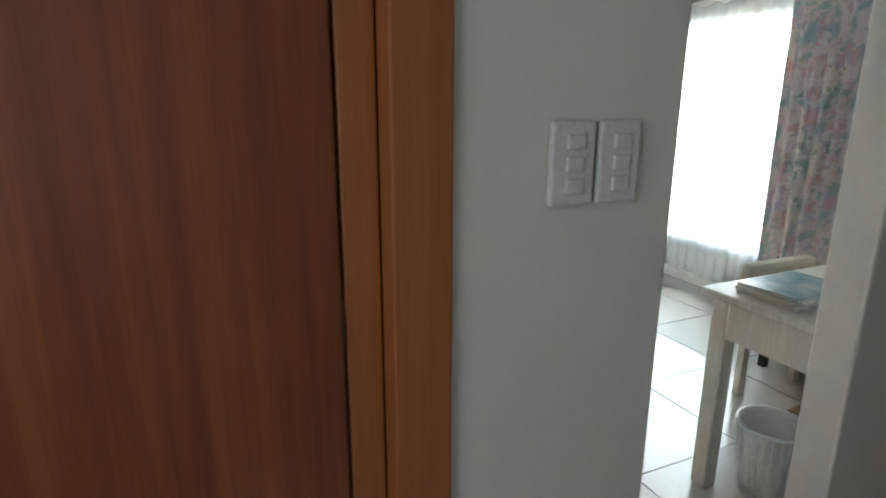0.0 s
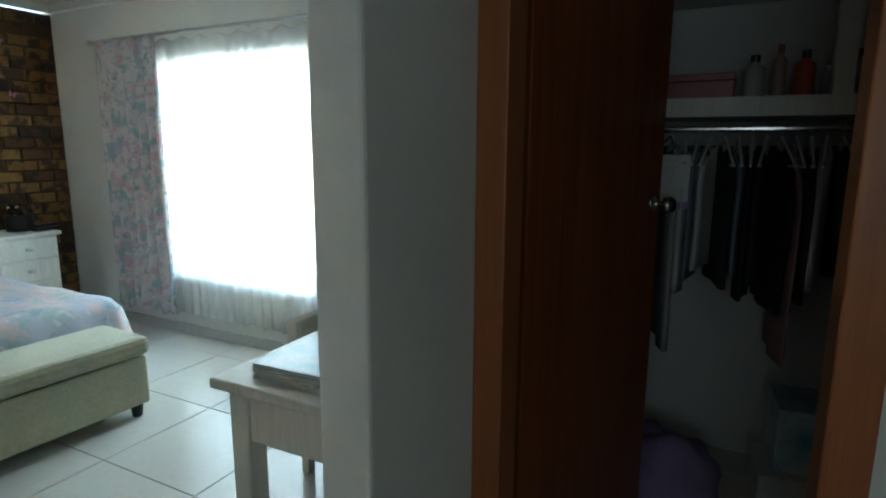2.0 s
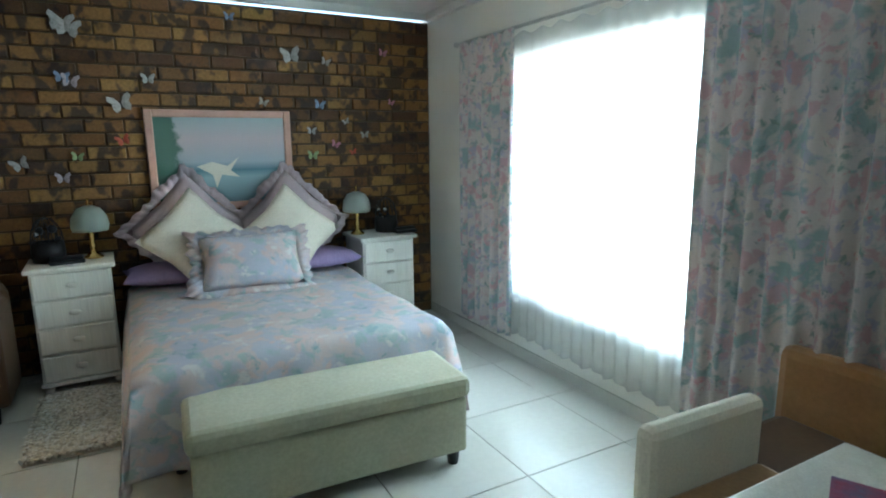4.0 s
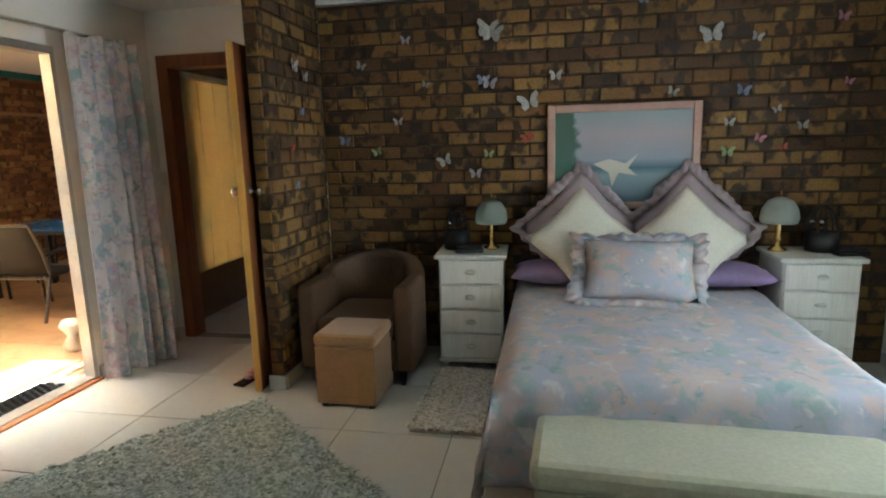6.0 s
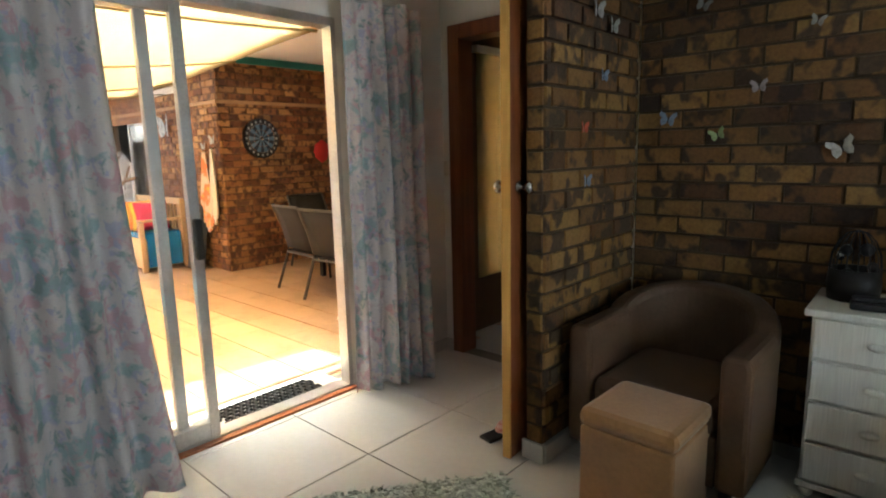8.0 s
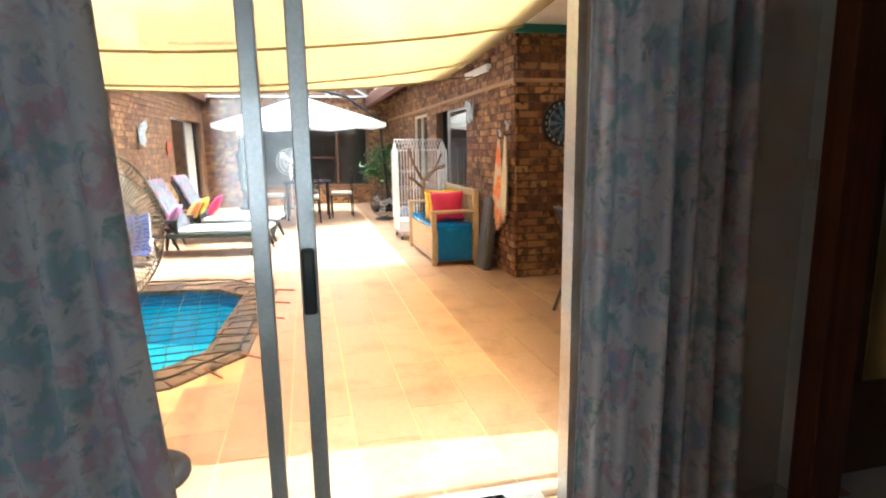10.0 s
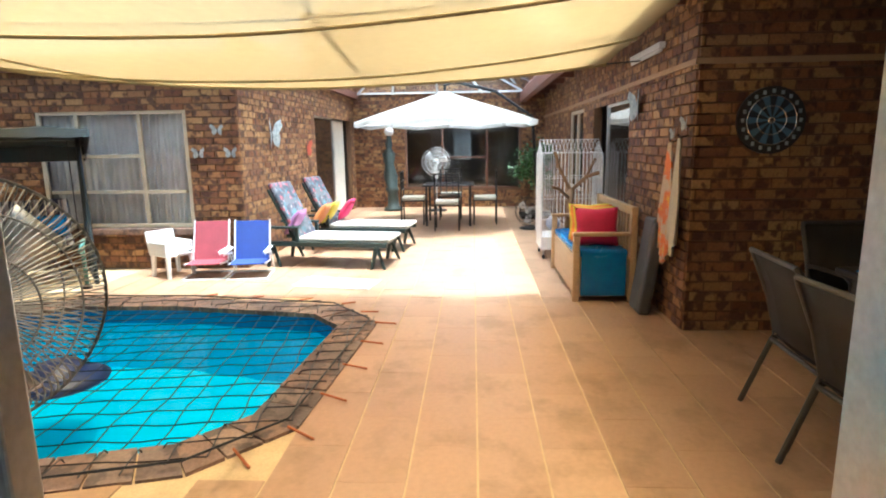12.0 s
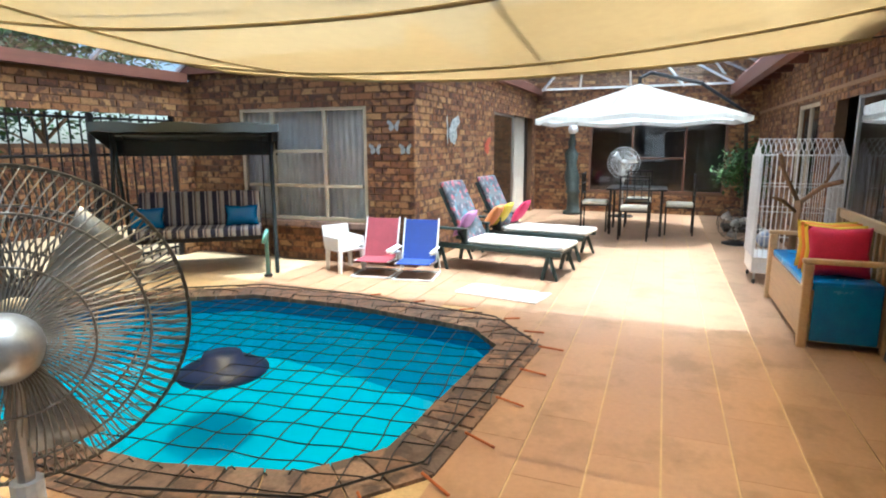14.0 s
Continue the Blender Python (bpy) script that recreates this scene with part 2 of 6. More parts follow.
# ---- mesh helpers ----
def box(bm, x0, y0, z0, x1, y1, z1, m=None):
    r = bmesh.ops.create_cube(bm, size=1)
    t = Matrix.Translation(((x0 + x1) / 2, (y0 + y1) / 2, (z0 + z1) / 2)) @ Matrix.Diagonal((abs(x1 - x0), abs(y1 - y0), abs(z1 - z0), 1))
    bmesh.ops.transform(bm, matrix=(m @ t if m else t), verts=r["verts"])
    return r["verts"]

def rod(bm, a, b, r, r2=None, seg=10):
    a, b = Vector(a), Vector(b)
    d = b - a
    m = Matrix.Translation((a + b) / 2) @ d.to_track_quat("Z", "Y").to_matrix().to_4x4()
    bmesh.ops.create_cone(bm, cap_ends=True, segments=seg, radius1=r, radius2=r if r2 is None else r2, depth=d.length, matrix=m)

def ball(bm, c, r, sx=1, sy=1, sz=1, u=14, v=9, m=None):
    t = Matrix.Translation(c) @ Matrix.Diagonal((r * sx, r * sy, r * sz, 1))
    bmesh.ops.create_uvsphere(bm, u_segments=u, v_segments=v, radius=1, matrix=(m @ t if m else t))

def lathe(bm, profile, seg=20, m=None, close=True):
    rings = []
    for r, z in profile:
        rings.append([bm.verts.new(((m or Matrix()) @ Vector((r * math.cos(2 * math.pi * k / seg), r * math.sin(2 * math.pi * k / seg), z)))) for k in range(seg)])
    for a, b in zip(rings, rings[1:]):
        for k in range(seg):
            bm.faces.new((a[k], a[(k + 1) % seg], b[(k + 1) % seg], b[k]))
    if close:
        bm.faces.new(rings[0][::-1]), bm.faces.new(rings[-1])

def tube(bm, pts, r, seg=8):
    """A bent pipe through the points."""
    pts = [Vector(p) for p in pts]
    rings = []
    for k, p in enumerate(pts):
        d = (pts[min(k + 1, len(pts) - 1)] - pts[max(k - 1, 0)]).normalized()
        q = d.to_track_quat("Z", "Y")
        rings.append([bm.verts.new(p + q @ Vector((r * math.cos(2 * math.pi * j / seg), r * math.sin(2 * math.pi * j / seg), 0))) for j in range(seg)])
    for a, b in zip(rings, rings[1:]):
        for j in range(seg):
            bm.faces.new((a[j], a[(j + 1) % seg], b[(j + 1) % seg], b[j]))
    bm.faces.new(rings[0][::-1]), bm.faces.new(rings[-1])

def part(name, bm, material, parent=None, label="", bevel=0.0, smooth=False, thick=0.0, sub=0):
    me = bpy.data.meshes.new(name)
    bmesh.ops.recalc_face_normals(bm, faces=bm.faces[:])
    if smooth:
        for f in bm.faces:
            f.smooth = True
    bm.to_mesh(me)
    bm.free()
    me.materials.append(material)
    ob = new(name, me)
    if parent:
        ob.parent = parent
    if thick:
        md = ob.modifiers.new("thickness", "SOLIDIFY")
        md.thickness = thick
    if bevel:
        md = ob.modifiers.new("edge", "BEVEL")
        md.width, md.segments, md.limit_method = bevel, 2, "ANGLE"
    if sub:
        md = ob.modifiers.new("soft", "SUBSURF")
        md.levels = md.render_levels = sub
    if label:
        ob["label"] = label
    return ob

def boxpart(name, parent, material, *b, bevel=0.004, label="", m=None):
    bm = bmesh.new()
    box(bm, *b, m=m)
    return part(name, bm, material, parent, label, bevel)

def thing(name, label, category, m=None, group=""):
    e = new(name)
    e.empty_display_size = 0.1
    if m:
        e.matrix_basis = m
    return tagged(e, label, category, group)

def setting(name, material, *boxes, label="", bevel=0.0):
    bm = bmesh.new()
    for b in boxes:
        box(bm, *b)
    ob = part(name, bm, material, None, label, bevel)
    return tagged(ob, label or name.replace("_", " "), name.split("_")[0], kind="structure")

# ---- structure: bedroom, dressing passage, closet ----
CEIL = 2.45
setting("floor", M_GROUT, (-1.87, 0.4, -0.06, 3.5, 5.14, -0.004), (-1.2, -1.1, -0.06, 3.5, 0.4, -0.004), label="grey grout bed under the cream floor tiles")
setting("ceiling", M_CEIL, (-1.87, -1.1, CEIL, 3.55, 5.14, CEIL + 0.1), label="plain white plastered bedroom ceiling")
setting("wall_east", M_WALL, (3.35, -1.1, 0, 3.57, 2.40, CEIL), (3.35, 3.88, 0, 3.57, 5.14, CEIL), (3.35, 2.40, 0, 3.57, 3.88, 0.47), (3.35, 2.40, 1.95, 3.57, 3.88, CEIL), label="cream painted plaster wall round the window")
setting("wall_north_door", M_WALL, (-1.65, 5.02, 0, -1.50, 5.13, CEIL), (-0.66, 5.02, 0, -0.42, 5.13, CEIL), (-1.50, 5.02, 2.06, -0.66, 5.13, CEIL), label="cream painted wall round the inner doorway")
setting("wall_west", M_WALL, (-1.72, 0.5, 0, -1.65, 1.95, CEIL), (-1.72, 4.17, 0, -1.65, 5.13, CEIL), (-1.72, 1.95, 2.08, -1.65, 4.17, CEIL), label="cream painted wall round the sliding door")
setting("wall_switches", M_WALL, (0.16, 0.56, 0, 0.55, 0.67, CEIL), (-1.2, 0.56, 0, -0.86, 0.67, CEIL), (-0.86, 0.56, 2.08, 0.16, 0.67, CEIL), (-1.65, 0.56, 0, -1.2, 0.67, CEIL), label="off-white plaster wall with light switches", bevel=0.006)
setting("wall_divider", M_WALL, (1.31, 0.66, 0, 3.35, 0.77, CEIL), label="off-white plaster partition wall", bevel=0.008)
setting("wall_closet", M_WALL, (1.76, -1.1, 0, 1.86, -0.13, CEIL), (1.76, -0.13, 2.08, 1.86, 0.66, CEIL), label="plaster wall round the closet doorway")
# The west wall's opening is made up, to hold the passage fill lamp.
setting("wall_passage", M_WALL, (-1.2, -1.1, 0, 3.35, -1.0, CEIL), (-1.2, -1.0, 0, -1.1, -0.8, CEIL), (-1.2, 0.2, 0, -1.1, 0.56, CEIL), (-1.2, -0.8, 0, -1.1, 0.2, 1.0), (-1.2, -0.8, 2.0, -1.1, 0.2, CEIL), label="plain plaster walls of the dressing passage")
setting("baseboard", M_TILE, (3.335, 0.77, 0, 3.349, 5.0, 0.075), (-1.65, 5.006, 0, -1.57, 5.019, 0.075), (-1.649, 4.19, 0, -1.637, 5.0, 0.075), (-0.425, 4.155, 0, -0.315, 4.169, 0.085), (-0.319, 4.169, 0, -0.307, 5.0, 0.085), label="cream tile skirting along the walls")
setting("cornice", M_CEIL, (-0.3, 4.965, CEIL - 0.055, 3.3, 5.0, CEIL - 0.001), (3.30, 0.78, CEIL - 0.055, 3.348, 5.0, CEIL - 0.001), label="white cove cornice under the ceiling")
# room behind the inner doorway
setting("wall_inner_room", M_WALL, (-1.65, 6.6, 0, 0.6, 6.7, CEIL), (-1.87, 5.14, 0, -1.75, 5.5, CEIL), (-1.87, 6.4, 0, -1.75, 6.7, CEIL), (-1.87, 5.5, 0, -1.75, 6.4, 0.45), (-1.87, 5.5, 2.05, -1.75, 6.4, CEIL), (0.5, 5.16, 0, 0.6, 6.6, CEIL), label="plain walls of the room behind the doorway")
setting("floor_inner_room", M_TILE, (-1.75, 5.14, -0.06, 0.5, 6.6, -0.001), label="pale floor of the room behind the doorway")
setting("ceiling_inner_room", M_CEIL, (-1.87, 5.14, CEIL, 0.6, 6.7, CEIL + 0.1), label="white ceiling of the room behind the doorway")

TS, TX, TY = 0.585, 0.195, 3.72
tile_bm = bmesh.new()
g = 0.003
box(tile_bm, g, g, -0.012, TS - g, TS - g, 0)
tile_mesh = bpy.data.meshes.new("tile")
tile_bm.to_mesh(tile_mesh)
tile_mesh.materials.append(M_TILE)
floor_ob = bpy.data.objects["floor"]
for i in range(-4, 6):
    for j in range(-8, 3):
        x, y = TX + i * TS, TY + j * TS
        if x > 3.34 or y > 5.0 or (x < -1.3 and y < 0.4):
            continue
        t = new("tile", tile_mesh)
        t.parent = floor_ob
        sx, sy = min(TS, 3.35 - x) / TS, min(TS, 5.02 - y) / TS
        x0 = max(x, -1.80)
        t.matrix_basis = Matrix.Translation((x0, y, 0)) @ Matrix.Diagonal(((x + sx * TS - x0) / TS, sy, 1, 1))

def brick_wall(name, label, origin, along, outward, length, height, holes, mat_b, mat_m, singles, thick=0.10, course=0.085, blen=0.23, z0=0.0):
    """A face-brick wall: a mortar core with every brick proud of it; holes are (u0, u1, z0, z1)."""
    o, u, n = Vector(origin), Vector(along), Vector(outward)
    rnd = random.Random(name)
    core = bmesh.new()
    us = sorted({0.0, length, *[h[k] for h in holes for k in (0, 1)]})
    zs = sorted({z0, height, *[h[k] for h in holes for k in (2, 3)]})
    def inside(a, b):
        return any(h[0] < a < h[1] and h[2] < b < h[3] for h in holes)
    for a, b in zip(us, us[1:]):
        for c, d in zip(zs, zs[1:]):
            if not inside((a + b) / 2, (c + d) / 2):
                p, q = o + u * a - n * thick, o + u * b
                box(core, p.x, p.y, c, q.x, q.y, d)
    wall = tagged(part(name, core, mat_m), label, "wall", kind="structure")
    frame_m = Matrix((u, n, Vector((0, 0, 1)))).transposed().to_4x4()
    shapes = {}
    verts, faces = [], []
    count = 0
    corners = ((0, 0, 0), (1, 0, 0), (1, 0, 1), (0, 0, 1), (0.0, 1, 0), (1, 1, 0), (1, 1, 1), (0, 1, 1))
    quads = ((4, 5, 6, 7), (0, 1, 5, 4), (2, 3, 7, 6), (1, 2, 6, 5), (3, 0, 4, 7))
    for k in range(int((height - z0) / course)):
        zb = z0 + k * course
        a = -blen / 2 if k % 2 else 0.0
        while a < length:
            lo, hi = max(a + 0.005, 0.0), min(a + blen - 0.005, length)
            a += blen
            segs = [(lo, hi)]
            for h in holes:
                if h[2] < zb + course / 2 < h[3]:
                    segs = [s for l, r in segs for s in ((l, min(r, h[0])), (max(l, h[1]), r))]
            for l, r in segs:
                if r - l < 0.012:
                    continue
                proud = 0.008 + rnd.random() * 0.005
                hgt = course - 0.011
                base = o + u * l + Vector((0, 0, zb + 0.005))
                if count < singles:
                    key = round(r - l, 3)
                    if key not in shapes:
                        me = bpy.data.meshes.new("brick")
                        ins = 0.004
                        me.from_pydata([((c[0] * key) if not c[1] else ins + c[0] * (key - 2 * ins), c[1] * 0.01, (c[2] * hgt) if not c[1] else 0.003 + c[2] * (hgt - 0.006)) for c in corners], [], quads)
                        me.materials.append(mat_b)
                        shapes[key] = me
                    b = new("brick", shapes[key])
                    b.parent = wall
                    b.matrix_basis = Matrix.Translation(base) @ frame_m @ Matrix.Diagonal((1, proud / 0.01, 1, 1))
                    count += 1
                else:
                    st = len(verts)
                    for c in corners:
                        e = 0.004 if c[1] else 0
                        verts.append(base + u * (e + c[0] * (r - l - 2 * e)) + n * (c[1] * proud) + Vector((0, 0, (0.003 + c[2] * (hgt - 0.006)) if c[1] else c[2] * hgt)))
                    faces.extend(tuple(st + q for q in f) for f in quads)
    if verts:
        me = bpy.data.meshes.new("bricks")
        me.from_pydata(verts, [], faces)
        me.materials.append(mat_b)
        ob = new("bricks", me)
        ob.parent = wall
        tagged(ob, kind="stuff")
    return wall

# ---- structure: courtyard ----
WX, WY, BX, RY, RX, SY = -7.73, 1.10, -14.2, 5.38, -5.46, -2.1
POOL = [(-5.62, 3.0), (-3.86, 2.88), (-3.42, 2.5), (-3.2, 1.7), (-3.2, -0.7), (-3.7, -1.3), (-5.4, -1.3), (-5.95, -0.65), (-6.36, 0.05), (-6.36, 1.15), (-6.12, 2.56)]

def inset(poly, d):
    c = Vector((sum(p[0] for p in poly) / len(poly), sum(p[1] for p in poly) / len(poly)))
    out = []
    for k in range(len(poly)):
        a, b, e = (Vector(poly[(k + s) % len(poly)]) for s in (-1, 0, 1))
        n1, n2 = Vector(((b - a).y, -(b - a).x)).normalized(), Vector(((e - b).y, -(e - b).x)).normalized()
        if n1.dot(c - b) < 0:
            n1.negate()
        if n2.dot(c - b) < 0:
            n2.negate()
        m = (n1 + n2).normalized()
        out.append(b + m * (d / max(0.4, m.dot(n1))))
    return [(p.x, p.y) for p in out]

def in_poly(x, y, poly):
    r = False
    for (x1, y1), (x2, y2) in zip(poly, poly[1:] + poly[:1]):
        if (y1 > y) != (y2 > y) and x < (x2 - x1) * (y - y1) / (y2 - y1) + x1:
            r = not r
    return r

INNER = inset(POOL, 0.27)
bm = bmesh.new()
loops = []
for ring in ([(-300, -300), (300, -300), (300, 300), (-300, 300)], INNER):
    vs = [bm.verts.new((x, y, -0.006)) for x, y in ring]
    loops += [bm.edges.new((vs[k], vs[(k + 1) % len(vs)])) for k in range(len(vs))]
bmesh.ops.triangle_fill(bm, use_beauty=True, edges=loops)
ground = tagged(part("ground", bm, M_PATIO_GROUT), "sandy grout and earth under the courtyard paving", "ground", kind="structure")

bm = bmesh.new()
top = [bm.verts.new((x, y, -0.02)) for x, y in INNER]
mid = [bm.verts.new((x, y, -0.26)) for x, y in INNER]
low = [bm.verts.new((x, y, -1.3)) for x, y in inset(INNER, 0.15)]
bm2 = bmesh.new()
top2 = [bm2.verts.new((x, y, -0.015)) for x, y in inset(INNER, 0.004)]
mid2 = [bm2.verts.new((x, y, -0.26)) for x, y in inset(INNER, 0.004)]
N = len(INNER)
for k in range(N):
    q = (k + 1) % N
    bm.faces.new((top[k], top[q], mid[q], mid[k]))
    bm.faces.new((mid[k], mid[q], low[q], low[k]))
    bm2.faces.new((top2[k], top2[q], mid2[q], mid2[k]))
bm.faces.new(low)
pool = tagged(part("pool", bm, M_POOL), "pale blue plastered swimming pool basin", "pool", kind="structure")
part("waterline_tiles", bm2, M_POOLTILE, pool, "dark blue mosaic band at the waterline")
mw, nt, b, ln = nodes_of("pool_water")
b.inputs["Base Color"].default_value = (0.72, 0.93, 1.0, 1)
b.inputs["Transmission Weight"].default_value, b.inputs["Roughness"].default_value, b.inputs["IOR"].default_value = 1.0, 0.0, 1.33
bump(nt, b, noise_node(nt, 5.0, 3.0).outputs[0], 0.12, 0.02)
wring = inset(INNER, 0.006)
if sum((x2 - x1) * (y2 + y1) for (x1, y1), (x2, y2) in zip(wring, wring[1:] + wring[:1])) > 0:
    wring = wring[::-1]
wme = bpy.data.meshes.new("water")
wme.from_pydata([(x, y, -0.12) for x, y in wring], [], [tuple(range(len(wring)))])
wme.materials.append(mw)
water = tagged(new("water", wme), "clear blue pool water with soft ripples", "water", kind="structure")
water.visible_shadow = False

# coping bricks, each its own piece
cop = tagged(new("coping"), "brown brick coping round the pool edge", "coping", kind="structure")
rnd = random.Random(5)
for k in range(len(POOL)):
    a, b2 = Vector(POOL[k]), Vector(POOL[(k + 1) % N])
    c, d = Vector(INNER[k]), Vector(INNER[(k + 1) % N])
    n = max(2, round((b2 - a).length / 0.22))
    for i in range(n):
        s, e = (i + 0.03) / n, (i + 0.97) / n
        pts = [a.lerp(b2, s), a.lerp(b2, e), c.lerp(d, e) - (a - c).normalized() * 0.03, c.lerp(d, s) - (a - c).normalized() * 0.03]
        me = bpy.data.meshes.new("coping_brick")
        hz = 0.008 + rnd.random() * 0.006
        me.from_pydata([(p.x, p.y, z) for z in (-0.03, hz) for p in pts], [], [(4, 5, 6, 7), (0, 1, 5, 4), (1, 2, 6, 5), (2, 3, 7, 6), (3, 0, 4, 7), (3, 2, 1, 0)])
        me.materials.append(M_COPING)
        q = new("coping_brick", me)
        q.parent = cop

# paving
pm_, nt, b, ln = nodes_of("terracotta_patio_tile_varied")
oi, ge = nt.nodes.new("ShaderNodeObjectInfo"), nt.nodes.new("ShaderNodeNewGeometry")
ad, fr = nt.nodes.new("ShaderNodeMath"), nt.nodes.new("ShaderNodeMath")
fr.operation = "FRACT"
ln.new(oi.outputs["Random"], ad.inputs[0]), ln.new(ge.outputs["Random Per Island"], ad.inputs[1]), ln.new(ad.outputs[0], fr.inputs[0])
col = ramp(nt, fr.outputs[0], [(0, (0.42, 0.255, 0.148)), (0.35, (0.385, 0.23, 0.135)), (0.7, (0.45, 0.28, 0.162)), (1, (0.40, 0.242, 0.14))])
n1, n2 = noise_node(nt, 2.6, 5.0, 0.65), noise_node(nt, 34.0, 4.0, 0.6)
ge2 = nt.nodes.new("ShaderNodeNewGeometry")
ln.new(ge2.outputs["Position"], n1.inputs["Vector"])
col = blend(nt, ramp(nt, n1.outputs[0], [(0.50, (0, 0, 0)), (0.66, (0.8, 0.8, 0.8))]), col, (0.27, 0.165, 0.085))
col = blend(nt, 1.0, col, ramp(nt, n2.outputs[0], [(0.3, (0.92, 0.92, 0.92)), (0.7, (1.05, 1.05, 1.05))]), "MULTIPLY")
ln.new(col, b.inputs["Base Color"])
b.inputs["Roughness"].default_value = 0.36
bump(nt, b, n2.outputs[0], 0.12, 0.003)
M_PAVE = pm_
pave = tagged(new("pavement"), "orange-brown terracotta courtyard tiles with pale joints", "pavement", kind="structure")
PW, PL = 0.308, 0.60
me1 = bpy.data.meshes.new("paving_tile")
pg, pe = 0.005, 0.0012
ptile = [(x, y, z) for z in (-0.018, 0.0) for x, y in ((pe, pg), (PL - pe, pg), (PL - pe, PW - pg), (pe, PW - pg))]
pquad = [(4, 5, 6, 7), (0, 1, 5, 4), (1, 2, 6, 5), (2, 3, 7, 6), (3, 0, 4, 7)]
me1.from_pydata(ptile, [], pquad)
me1.materials.append(M_PAVE)
verts, faces, made = [], [], 0
for i in range(0, 30):
    for j in range(-12, 17):
        y = 3.492 + j * PW
        x = -1.9 - (i + 1) * PL + (PL / 2 if j % 2 else 0)
        if y > 8.0 or y < SY - 1.5 or x < BX - 0.3 or x > -1.98:
            continue
        if any(in_poly(x + dx * PL, y + dy * PW, INNER) for dx in (0, 0.5, 1) for dy in (0, 0.5, 1)):
            continue
        if x > -6.3 and y > 2.4 and made < 300:
            t = new("paving_tile", me1)
            t.parent = pave
            t.location = (x, y, 0)
            made += 1
        else:
            st = len(verts)
            verts += [(px + x, py + y, pz) for px, py, pz in ptile]
            faces += [tuple(st + q for q in f) for f in pquad]
me = bpy.data.meshes.new("paving_tiles")
me.from_pydata(verts, [], faces)
me.materials.append(M_PAVE)
far_tiles = tagged(new("paving_tiles", me), kind="stuff")
far_tiles.parent = pave
setting("threshold", M_TILE, (-2.0, 1.95, -0.02, -1.65, 4.17, 0.003), label="pale tiled threshold under the sliding door")
setting("trim_threshold", M_DOORFRAME, (-1.66, 1.95, 0.0, -1.60, 4.17, 0.012), label="orange-brown edge strip at the sliding door")

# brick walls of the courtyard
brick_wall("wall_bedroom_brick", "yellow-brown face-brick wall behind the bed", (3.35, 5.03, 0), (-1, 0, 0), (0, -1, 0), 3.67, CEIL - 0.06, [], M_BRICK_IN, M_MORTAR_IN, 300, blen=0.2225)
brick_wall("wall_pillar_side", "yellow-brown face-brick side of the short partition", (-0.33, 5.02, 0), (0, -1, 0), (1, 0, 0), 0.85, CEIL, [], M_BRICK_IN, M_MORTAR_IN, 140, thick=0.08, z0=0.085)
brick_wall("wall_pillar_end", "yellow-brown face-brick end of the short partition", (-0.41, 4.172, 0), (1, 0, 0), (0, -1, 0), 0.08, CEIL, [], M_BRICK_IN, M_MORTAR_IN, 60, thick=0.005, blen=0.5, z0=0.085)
brick_wall("wall_window_block", "reddish face-brick wall with the wide window", (WX, SY, 0), (0, 1, 0), (1, 0, 0), WY - SY, 2.45, [(0.79, 2.59, 0.5, 1.86)], M_BRICK_OUT, M_MORTAR_OUT, 120, course=0.077, blen=0.215)
brick_wall("wall_loungers", "reddish face-brick wall behind the loungers", (WX, WY, 0), (-1, 0, 0), (0, 1, 0), WX - BX, 2.7, [(3.2, 6.1, 0.0, 1.95)], M_BRICK_OUT, M_MORTAR_OUT, 0, course=0.077, blen=0.215)
brick_wall("wall_back", "reddish face-brick wall at the far end", (BX, WY, 0), (0, 1, 0), (1, 0, 0), RY - WY, 2.75, [(1.15, 3.75, 0.42, 1.85)], M_BRICK_OUT, M_MORTAR_OUT, 0, course=0.077, blen=0.215)
brick_wall("wall_towels", "reddish face-brick wall with the towel hooks", (RX, RY, 0), (-1, 0, 0), (0, -1, 0), RX - BX, 2.75, [(1.75, 3.5, 0.0, 1.88), (4.2, 5.4, 0.7, 1.9)], M_BRICK_OUT, M_MORTAR_OUT, 300, course=0.077, blen=0.215)
brick_wall("wall_dartboard", "dark reddish face-brick wall of the covered corner", (RX, 8.1, 0), (0, -1, 0), (1, 0, 0), 8.1 - RY, 2.5, [], M_BRICK_OUT, M_MORTAR_OUT, 300, course=0.077, blen=0.215)
brick_wall("wall_veranda_end", "face-brick wall closing the covered corner", (-1.9, 8.1, 0), (-1, 0, 0), (0, -1, 0), 3.6, 2.5, [], M_BRICK_OUT, M_MORTAR_OUT, 0, course=0.077, blen=0.215)
brick_wall("wall_gate", "reddish face-brick wall round the gate", (-1.9, SY, 0), (-1, 0, 0), (0, 1, 0), 5.83, 2.22, [(3.3, 5.55, 0.0, 1.78)], M_BRICK_OUT, M_MORTAR_OUT, 0, course=0.077, blen=0.215)
brick_wall("wall_house", "face-brick outside of the bedroom wall", (-1.745, SY, 0), (0, 1, 0), (-1, 0, 0), 4.04, 2.6, [], M_BRICK_OUT, M_MORTAR_OUT, 0, thick=0.02, course=0.077, blen=0.215)
brick_wall("wall_house_north", "face-brick outside wall beside the sliding door", (-1.745, 4.19, 0), (0, 1, 0), (-1, 0, 0), 3.9, 2.5, [(1.31, 2.21, 0.45, 2.05)], M_BRICK_OUT, M_MORTAR_OUT, 0, thick=0.02, course=0.077, blen=0.215)
M_STRIP = surface("pale_timber_strip", (0.40, 0.25, 0.13), (0.32, 0.19, 0.095), 0.7)
